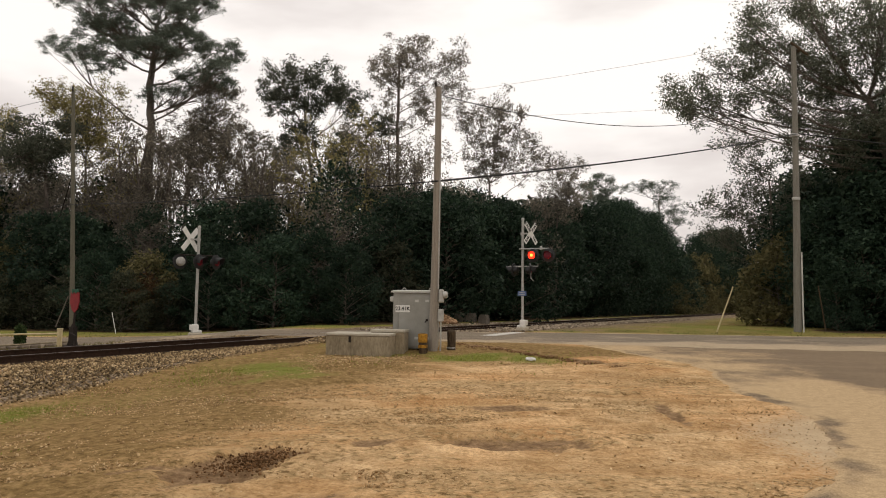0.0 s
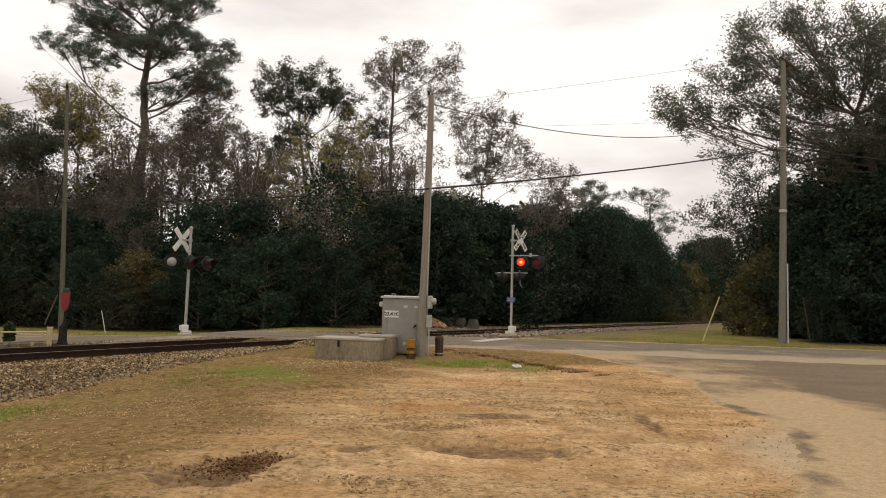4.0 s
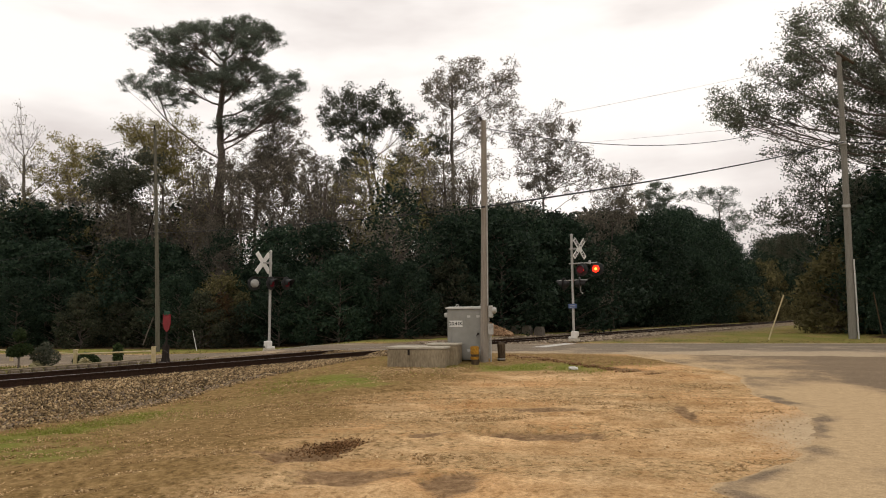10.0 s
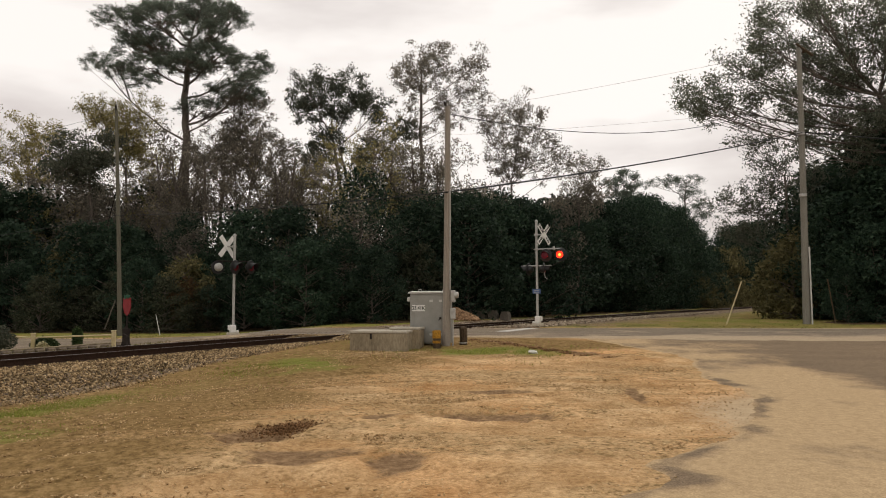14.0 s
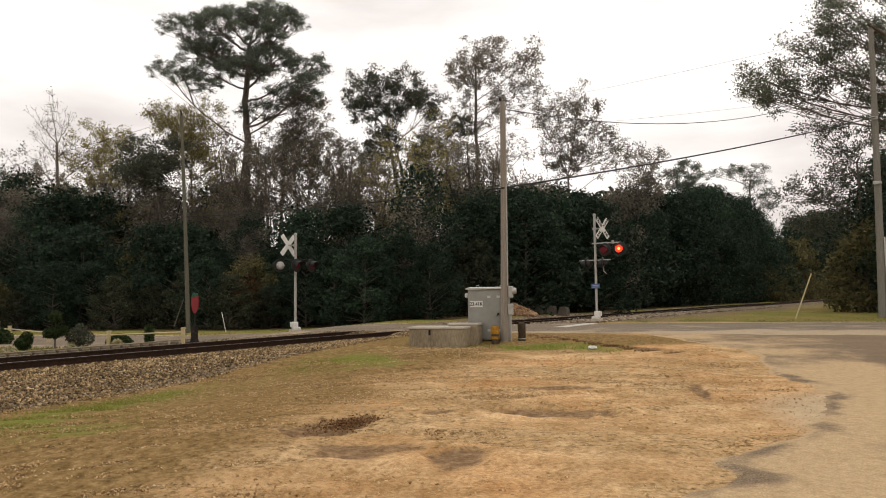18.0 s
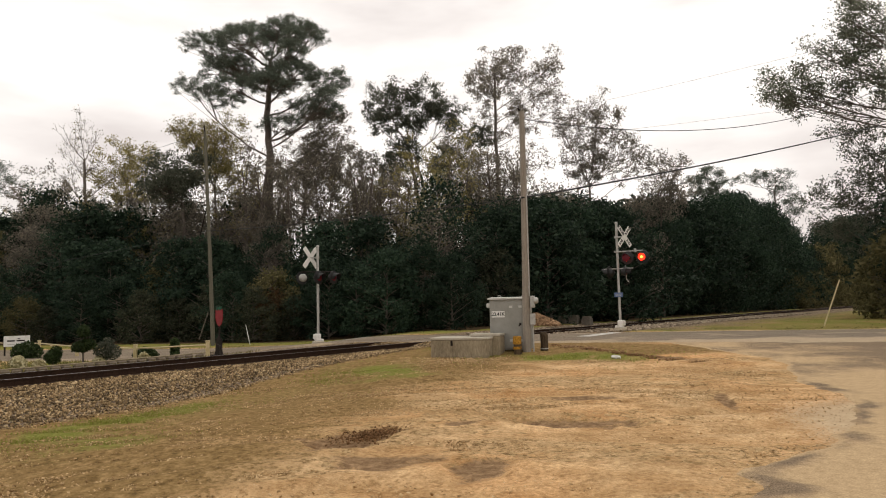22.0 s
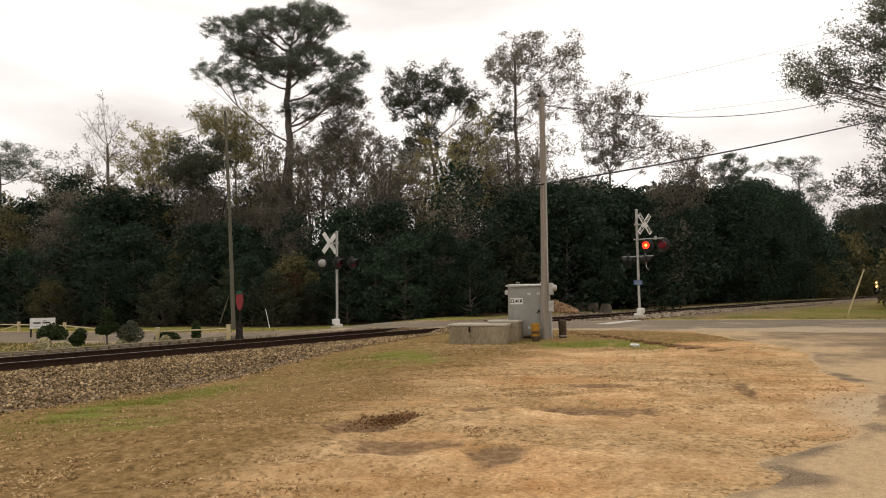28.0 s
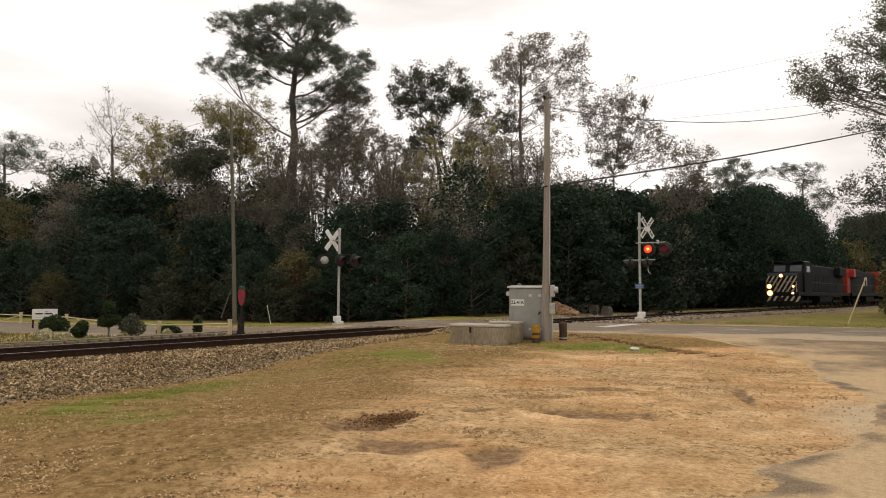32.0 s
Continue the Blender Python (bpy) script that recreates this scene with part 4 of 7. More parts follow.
def make_pole(x, y, z, h, r, label, lean=0.0, leany=0.0, name="utility_pole", wood=POLEWOOD):
    p = thing(name, x, y, z, 0, label, "utility pole", "utility poles")
    n = 14
    pts = [(lean * t * h + 0.02 * math.sin(3 * t), leany * t * h + 0.015 * math.sin(4 * t + 1), -0.4 + t * (h + 0.4)) for t in np.linspace(0, 1, n)]
    part("shaft", MB().tube(pts, [r * (1.15 - 0.45 * t) for t in np.linspace(0, 1, n)], 16), wood, p, "weathered grey wood shaft", True)
    return p


pole_a = make_pole(-1.41, 17.05, 0.12, 6.58, 0.102, "weathered wooden utility pole beside the signal cabinet", 0.011, 0.0)
part("insulator_pin", MB().tube([(0.05, 0.05, 6.5), (-0.02, 0.05, 6.72)], 0.03, 8), DARKIRON, pole_a, "dark top pin")
meter = part("meter_box", MB().box((0.20, 0.0, 1.44), (0.12, 0.17, 0.32), 0.02).box((0.19, 0, 0.98), (0.14, 0.15, 0.30), 0.02), GALV, pole_a, "grey electric meter box")
part("meter_glass", MB().lathe([(0.085, 0.0), (0.085, 0.06), (0.07, 0.1), (0.02, 0.11)], (0, 0, 0), 16, "x"), GALV, meter, "round meter cover", True, pose(0.25, -0.04, 1.47))
part("conduit", MB().tube([(0.19, 0.02, 0.85), (0.19, 0.02, -0.3)], 0.022, 8).tube([(0.13, -0.06, 1.6), (0.14, -0.06, 4.3)], 0.016, 8), GALV, pole_a, "grey conduit pipe", True)


def make_bollard(x, y, z, label, yellow):
    b = thing("timber_post", x, y, z, 0, label, "post", "short timber posts")
    part("post", MB().tube([(0, 0, -0.3), (0, 0, 0.0), (0.01, 0, 0.3), (0.0, 0.01, 0.56), (0, 0, 0.60)], [0.115, 0.11, 0.104, 0.112, 0.085], 9), POSTWOOD, b, "weathered timber")
    if yellow:
        part("paint_band", MB().tube([(0, 0, 0.41), (0.0, 0, 0.595), (0, 0, 0.612)], [0.113, 0.112, 0.09], 12), YELLOW, b, "faded yellow paint band")
        part("reflector_band", MB().tube([(0, 0, 0.28), (0, 0, 0.35)], 0.113, 12), YELLOW, b)
    else:
        part("wire_band", MB().tube([(0, 0, 0.16), (0, 0, 0.19)], 0.115, 12), GALV, b)


make_bollard(-1.60, 16.72, 0.06, "short timber post with a faded yellow band", True)
make_bollard(-1.02, 17.70, 0.12, "short dark weathered timber post", False)

pole_r = make_pole(13.10, 32.8, 0.25, 13.05, 0.15, "tall wooden utility pole at the edge of the woods", 0.011, wood=GREYPOLE)
part("cross_arm", MB().box((0.35, 0, 12.85), (0.12, 0.1, 0.12), 0.01).tube([(0.05, 0.0, 13.25), (0.65, -0.3, 12.55)], 0.06, 8), POSTWOOD, pole_r, "dark slanting arm")
for zz in (6.0, 8.9):
    part("clamp", MB().box((0, -0.2, zz), (0.34, 0.1, 0.14), 0.02), GALV, pole_r, "steel cable clamp")
part("conduit", MB().tube([(0.19, -0.15, -0.2), (0.19, -0.15, 3.6)], 0.035, 8), CABTOP, pole_r, "pale plastic conduit", True)
pole_l = make_pole(-19.35, 30.1, 0.0, 11.0, 0.10, "thin dark wooden utility pole in front of the woods", -0.05, wood=SHADEPOLE)
part("insulator_pin", MB().tube([(-0.55, 0, 10.9), (-0.6, 0, 11.25)], 0.04, 8), DARKIRON, pole_l, "dark top pin")
part("brace", MB().tube([(-0.35, 0, 7.2), (-1.0, 0.2, 5.2)], 0.02, 6), DARKIRON, pole_l, "thin guy brace")


def cable(a, b, sag, r, label):
    a, b = Vector(a), Vector(b)
    pts = [a.lerp(b, float(t)) - Vector((0, 0, float(sag * 4 * t * (1 - t)))) for t in np.linspace(0, 1, 28)]
    tagged(new("overhead_cable", MB().tube(pts, r, 6).mesh("overhead_cable", WIRE, True)), label, "cable", "overhead cables")


cable((-19.72, 30.0, 5.69), (-1.38, 16.92, 4.33), 0.12, 0.014, "black overhead cable between wooden poles")
cable((-1.38, 16.92, 4.33), (13.2, 32.6, 9.2), 0.16, 0.026, "thick black overhead cable rising to the tall pole")
cable((13.3, 32.6, 9.2), (60, 46, 9.0), 0.6, 0.026, "thick black overhead cable along the woods")
cable((-1.36, 17.0, 6.5), (13.2, 32.8, 11.05), 1.1, 0.012, "thin overhead cable from pole top to pole")
cable((-1.36, 17.0, 6.5), (24, 15, 10.9), 0.5, 0.003, "thin overhead cable leaving across the lot")
cable((-1.37, 17.0, 5.9), (24, 20, 8.9), 0.5, 0.0025, "thin overhead cable leaving across the lot")
cable((13.3, 32.8, 11.2), (60, 46, 11.0), 0.6, 0.010, "thin overhead cable along the woods")
cable((-19.95, 30.1, 10.9), (-60, 42, 10.0), 0.6, 0.008, "thin overhead cable along the woods")
cable((-19.72, 30.0, 5.69), (-60, 40, 4.2), 0.6, 0.012, "black overhead cable along the woods")


# ---- small things by the crossing and the track ----
GREENTAB = plain("green_reflector", (0.012, 0.06, 0.035), (0.02, 0.09, 0.05), 9, 0.4)


def make_switch_stand(x, y):
    w = thing("switch_stand", x, y, float(land_z(x, y)), -22, "dark iron switch stand with a red target", "switch stand")
    part("base", MB().box((0, 0, 0.03), (0.44, 0.34, 0.09), 0.02).prism([(-0.15, 0.06), (0.15, 0.06), (0.085, 0.2), (0.075, 0.58), (-0.075, 0.58), (-0.085, 0.2)], "y", -0.07, 0.07), DARKIRON, w, "cast iron base")
    part("lever", MB().tube([(0.05, -0.12, 0.42), (0.30, -0.14, 0.34), (0.34, -0.14, 0.14)], 0.022, 8), DARKIRON, w, "throw lever", True)
    part("spindle", MB().tube([(0, 0, 0.40), (0, 0.03, 1.12)], 0.028, 8).lathe([(0.07, 0.48), (0.055, 0.60), (0.03, 0.66)], (0, 0, 0), 12), DARKIRON, w, "target spindle", True)
    part("target", MB().prism([(-0.10, 1.04), (0.02, 0.96), (0.13, 1.05), (0.19, 1.22), (0.17, 1.50), (-0.17, 1.50), (-0.18, 1.22)], "y", -0.012, 0.012), REDPAINT, w, "red painted target plate")
    for tx in (-0.06, 0.07):
        part("reflector_tab", MB().box((tx, 0, 1.53), (0.03, 0.1, 0.12), 0.008), GREENTAB, w, "dark green reflector tab")


make_switch_stand(-11.30, 18.15)


def rod(name, a, b, r, mat, label, category, n=8):
    tagged(new(name, MB().tube([a, Vector(a).lerp(Vector(b), 0.5), b], [r, r * 0.95, r * 0.9], n).mesh(name, mat, True)), label, category)


rod("marker_stick", (9.17, 31.4, 0.15), (9.94, 31.4, 2.26), 0.03, CREAM, "leaning pale yellow marker stick on the verge", "marker stick")
rod("marker_stick", (-17.76, 31.0, -0.25), (-18.02, 31.0, 0.80), 0.018, WHITEPAINT, "leaning pale marker stick at the wood's edge", "marker stick")
rod("dead_branch", (-21.6, 32.2, 0.0), (-21.1, 32.3, 1.5), 0.03, BARKPALE, "broken pale branch leaning at the wood's edge", "branch")
rod("marker_stick", (14.9, 34.2, 0.2), (14.6, 34.2, 2.4), 0.03, POSTWOOD, "thin dark stick beside the tall pole", "marker stick")


def make_stop_bar(pts, w, label, name="stop_line", mat=None, n=12):
    """A painted bar on the asphalt, a few millimetres proud."""
    a, b = Vector(pts[0]), Vector(pts[1])
    t = (b - a).normalized()
    side = Vector((-t.y, t.x)) * w / 2
    vs, fs = [], []
    for k in range(n + 1):
        p = a.lerp(b, k / n)
        for q in (p + side, p - side):
            vs.append((q.x, q.y, float(land_z(q.x, q.y)) + 0.036))
    fs = [(2 * k, 2 * k + 1, 2 * k + 3, 2 * k + 2) for k in range(n)]
    tagged(new(name, MB().add(vs, fs).mesh(name, mat or ROADPAINT)), label, "road marking", kind="structure")


ROADPAINT = plain("worn_road_paint", (0.34, 0.32, 0.28), (0.62, 0.60, 0.55), 3, 0.8, 0, 0.2, 0.01, 30)
make_stop_bar(((-0.35, 23.6), (0.75, 26.9)), 0.5, "worn white stop line across the road lane")
EDGEPAINT = plain("faded_edge_line_paint", (0.36, 0.31, 0.20), (0.52, 0.46, 0.32), 3, 0.85, 0, 0.2, 0.01, 30)
make_stop_bar(((-10.5, 24.2), (-9.7, 27.0)), 0.45, "worn white stop line beyond the track")
make_stop_bar(((2.5, ROAD_FAR - 0.25), (70, ROAD_FAR - 0.25)), 0.14, "faded cream edge line along the road verge", "edge_line", EDGEPAINT, 90)


def make_trash():
    mb = MB()
    rr = np.random.RandomState(4)
    for k in range(3):
        vs = []
        for i in range(5):
            for j in range(8):
                a, e = 2 * math.pi * j / 8, math.pi * (i + 0.5) / 5
                r = 0.11 * (0.6 + 0.7 * rr.rand())
                vs.append((r * math.sin(e) * math.cos(a) * 1.3 + (k - 1) * 0.09, r * math.sin(e) * math.sin(a), max(-0.01, r * math.cos(e) * 0.75 + 0.05)))
        mb.add(vs, [(i * 8 + j, i * 8 + (j + 1) % 8, (i + 1) * 8 + (j + 1) % 8, (i + 1) * 8 + j) for i in range(4) for j in range(8)])
    ob = new("plastic_bag", mb.mesh("plastic_bag", WHITEPAINT))
    ob.matrix_basis = pose(0.90, 15.9, float(land_z(0.9, 15.9)) + 0.005, 0, 0, -20) @ Matrix.Diagonal((0.5, 0.5, 0.55, 1))
    tagged(ob, "crumpled white plastic bag on the sand", "litter")


make_trash()


# blocks and gravel heap beyond the track
def make_block(x, y, rz, label):
    b = thing("concrete_block", x, y, float(land_z(x, y)) - 0.03, rz, label, "concrete block", "concrete blocks beyond the track")
    part("body", MB().prism([(-0.27, 0), (0.27, 0), (0.26, 0.34), (0.17, 0.55), (-0.17, 0.55), (-0.26, 0.34)], "y", -0.25, 0.25), OLDBLOCK, b, "dark stained block")


for bx, by, br in ((-4.1, 42.4, -20), (-3.35, 42.2, -16), (-2.65, 42.0, -24), (-1.95, 41.8, -18), (-1.2, 41.6, -20)):
    make_block(bx, by, br, "weathered concrete block with sloped shoulders")


def stones(C, size, seed, flat=0.75):
    """Angular stones at the points C: jittered, turned boxes."""
    r = np.random.RandomState(seed)
    n = len(C)
    base = np.array([(x, y, z) for x in (-1, 1) for y in (-1, 1) for z in (-1, 1)], float) * 0.5
    P = base[None] * (1 + r.normal(0, 0.22, (n, 8, 3)))
    s = size * (0.45 + 1.2 * r.rand(n, 1, 1) ** 1.5) * np.stack([np.ones(n), 0.6 + 0.4 * r.rand(n), flat * (0.5 + 0.5 * r.rand(n))], 1)[:, None]
    P = P * s
    q = r.normal(0, 1, (n, 4)) * [1, 0.35, 0.35, 1]
    q /= np.linalg.norm(q, axis=1)[:, None]
    w, v = q[:, :1], q[:, None, 1:]
    t = 2 * np.cross(np.repeat(v, 8, 1), P)
    P = P + w[:, None] * t + np.cross(np.repeat(v, 8, 1), t)
    V = (P + C[:, None]).reshape(-1, 3)
    f = np.array([(0, 1, 3, 2), (4, 6, 7, 5), (0, 4, 5, 1), (2, 3, 7, 6), (0, 2, 6, 4), (1, 5, 7, 3)])
    F = (np.arange(n) * 8)[:, None, None] + f[None]
    return V, F.reshape(-1, 4)


def scatter_ballast():
    r = np.random.RandomState(8)
    n = 92000
    s = -8 + 23.5 * r.rand(n) ** 1.15
    foot = np.interp(s, [-2, 2, 5, 9, 12], [4.3, 3.9, 3.3, 2.9, 2.7])
    d = -1.6 + (foot + 1.75) * r.rand(n)
    keep = (np.abs(np.abs(d) - 0.7535) > 0.10) & ((np.abs(d) > 1.32) | (r.rand(n) < 0.55))
    keep &= (d < foot - 0.35) | (r.rand(n) < 0.35)
    s, d = s[keep], d[keep]
    x, y = on_track(s, d)
    keep = y < ROAD_NEAR - 0.1 + 1.7 * (1 - sstep(1.7, 3.6, np.abs(x + 6.6)))
    x, y, d = x[keep], y[keep], d[keep]
    C = np.stack([x, y, land_z(x, y) + 0.008 + 0.02 * r.rand(len(x))], 1)
    V, F = stones(C, 0.028, 1)
    tagged(new("ballast_stones", raw_mesh("ballast_stones", V, F, BALLAST)), "tan and grey crushed stone ballast", "ballast", kind="stuff")
    n = 15000
    s = 21 + 45 * r.rand(n) ** 1.2
    d = -2.4 + 7.0 * r.rand(n) ** 1.2
    s, d = s[np.abs(np.abs(d) - 0.75) > 0.1], d[np.abs(np.abs(d) - 0.75) > 0.1]
    x, y = on_track(s, d)
    k = y > ROAD_FAR + 0.4
    C = np.stack([x[k], y[k], land_z(x[k], y[k]) + 0.02], 1)
    V, F = stones(C, 0.08, 2)
    tagged(new("ballast_stones", raw_mesh("ballast_stones", V, F, PALESTONE)), "pale crushed stone ballast beyond the road", "ballast", kind="stuff")
    n = 2600
    a, q = 2 * np.pi * r.rand(n), r.rand(n) ** 0.5
    X, Y = -3.95 + 1.35 * q * np.cos(a), 38.8 + 0.9 * q * np.sin(a)
    C = np.stack([X, Y, land_z(X, Y) + 0.66 * (1 - q) ** 0.85], 1)
    V, F = stones(C, 0.14, 3)
    tagged(new("gravel_heap", raw_mesh("gravel_heap", V, F, HEAPSTONE)), "heap of tan gravel beyond the track", "gravel heap")


scatter_ballast()


def scatter_lot():
    r = np.random.RandomState(12)
    n = 190000
    x, y = -8 + 14 * r.rand(n), 1.5 + 14 * r.rand(n) ** 1.2
    s, d = track_sd(x, y)
    w = 0.08 + 0.75 * gritty(x, y) * sstep(0.35, 0.65, vnoise(x, y, 2.2, 9))
    for hx, hy, rx, ry, dp, tilt in HOLES:
        w = np.where(((x - hx) / rx / 1.3) ** 2 + ((y - hy - tilt * (x - hx)) / ry / 1.5) ** 2 < 1, -1.0, w)
    k = (w > -0.9) & (d > 3.6) & (r.rand(n) < w) & (x < lane_left(y) - 0.15)
    x, y = x[k], y[k]
    C = np.stack([x, y, land_z(x, y) + 0.004], 1)
    V, F = stones(C, 0.017, 5, 0.26)
    tagged(new("pebbles", raw_mesh("pebbles", V, F, PEBBLE)), "small pebbles and clods strewn over the sand", "gravel", kind="stuff")
    n = 1500
    x, y = -4.6 + 3.0 * r.rand(n), 15.6 + 0.35 * r.normal(0, 1, n)
    C = np.stack([x, y, land_z(x, y) + 0.005], 1)
    V, F = stones(C, 0.022, 9)
    tagged(new("pebbles", raw_mesh("pebbles", V, F, PEBBLE)), "pale gravel spilled in the grass by the concrete boxes", "gravel", kind="stuff")
    n = 650
    y = 1.5 + 9.5 * r.rand(n)
    x = lane_left(y) + 0.08 + 0.2 * r.normal(0, 1, n)
    C = np.stack([x, y, land_z(x, y) + 0.012], 1)
    V, F = stones(C, 0.011, 10, 0.3)
    tagged(new("asphalt_rubble", raw_mesh("asphalt_rubble", V, F, CRUMBS)), "grey asphalt crumbs along the broken lane edge", "rubble", kind="stuff")
    n = 900
    x, y = -1.72 + 0.17 * r.normal(0, 1, n), 6.5 + 0.28 * r.normal(0, 1, n)
    y = y + 0.55 * (x + 1.72)
    C = np.stack([x, y, land_z(x, y) - 0.01 + 0.04 * r.rand(n)], 1)
    V, F = stones(C, 0.014, 6)
    tagged(new("dirt_clods", raw_mesh("dirt_clods", V, F, DIRT)), "dark brown clods in a dug pothole", "soil", kind="stuff")
    n = 1500
    u = r.rand(n)
    x = -1.0 + 4.3 * u
    y = corner_line(x) + 0.16 * r.normal(0, 1, n)
    C = np.stack([x, y, land_z(x, y) + 0.005], 1)
    V, F = stones(C, 0.032, 7, 0.3)
    tagged(new("asphalt_rubble", raw_mesh("asphalt_rubble", V, F, DIRT)), "broken dark asphalt rubble at the road edge", "rubble", kind="stuff")


CRUMBS = m_stone("asphalt_crumbs", [(0.26, 0.195, 0.125), (0.36, 0.275, 0.175), (0.50, 0.38, 0.24)])
DIRT = m_stone("dark_brown_soil", [(0.08, 0.043, 0.020), (0.17, 0.095, 0.046), (0.31, 0.185, 0.097)])
scatter_lot()


def blades(x, y, h, seed, w=0.012):
    r = np.random.RandomState(seed)
    n = len(x)
    a = 2 * np.pi * r.rand(n)
    hh = h * (0.5 + r.rand(n))
    z = land_z(x, y) - 0.01
    dx, dy = np.cos(a) * w, np.sin(a) * w
    lx, ly = r.normal(0, 0.45, n) * hh, r.normal(0, 0.45, n) * hh
    V = np.stack([np.stack([x - dx, y - dy, z], 1), np.stack([x + dx, y + dy, z], 1), np.stack([x + lx, y + ly, z + hh], 1)], 1).reshape(-1, 3)
    return V, np.arange(3 * n).reshape(-1, 3)


def scatter_grass():
    r = np.random.RandomState(17)
    out = []
    n = 90000
    s = -6 + 19 * r.rand(n)
    foot = np.interp(s, [-2, 2, 5, 9, 12], [4.3, 3.9, 3.3, 2.9, 2.7])
    d = foot + 0.75 + r.normal(0, 0.75, n)
    x, y = on_track(s, d)
    k = r.rand(n) < np.clip(green(x, y), 0.04, 1)
    out.append(blades(x[k], y[k], 0.032, 1, 0.009))
    n = 2800
    x, y = -0.7 + 1.8 * r.normal(0, 1, n), 16.4 + 0.85 * r.normal(0, 1, n)
    k = r.rand(n) < np.clip(2.2 * vnoise(x, y, 1.2, 3) - 0.55, 0.05, 1)
    out.append(blades(x[k], y[k], 0.042, 2, 0.012))
    n = 9000
    x, y = -6.5 + 9 * r.rand(n), 5 + 9 * r.rand(n)
    s, d = track_sd(x, y)
    k = (d > 4.2) & (d < 7.5) & (r.rand(n) < np.clip(0.2 + 0.5 * wob(x, y, 1.1, 3.0), 0, 1))
    out.append(blades(x[k], y[k], 0.026, 3, 0.010))
    n = 22000
    x, y = -30 + 55 * r.rand(n), ROAD_FAR + 0.3 + 4.5 * r.rand(n) ** 1.6
    x[:4000], y[:4000] = 3 + 16 * r.rand(4000), 28 + 22 * r.rand(4000)
    s, d = track_sd(x, y)
    k = (np.abs(d) > 2.7) & (r.rand(n) < np.clip(1.3 * vnoise(x, y, 0.9, 5, 4) - 0.5, 0.02, 1))
    out.append(blades(x[k], y[k], 0.05, 4, 0.022))
    n = 16000
    x, y = -32 + 22 * r.rand(n), 12 + 9 * r.rand(n)
    s, d = track_sd(x, y)
    k = (d < -3.2) & (y < ROAD_NEAR - 0.3)
    out.append(blades(x[k], y[k], 0.09, 5, 0.02))
    for sets, mat, label in ((out[:3], GRASSM, "short patchy green and straw-coloured grass"), (out[3:], VERGEM, "dull dry grass on the verges beyond the road and the track")):
        V = np.concatenate([o[0] for o in sets])
        tagged(new("grass", raw_mesh("grass", V, np.arange(len(V)).reshape(-1, 3), mat)), label, "grass", kind="stuff")


scatter_grass()


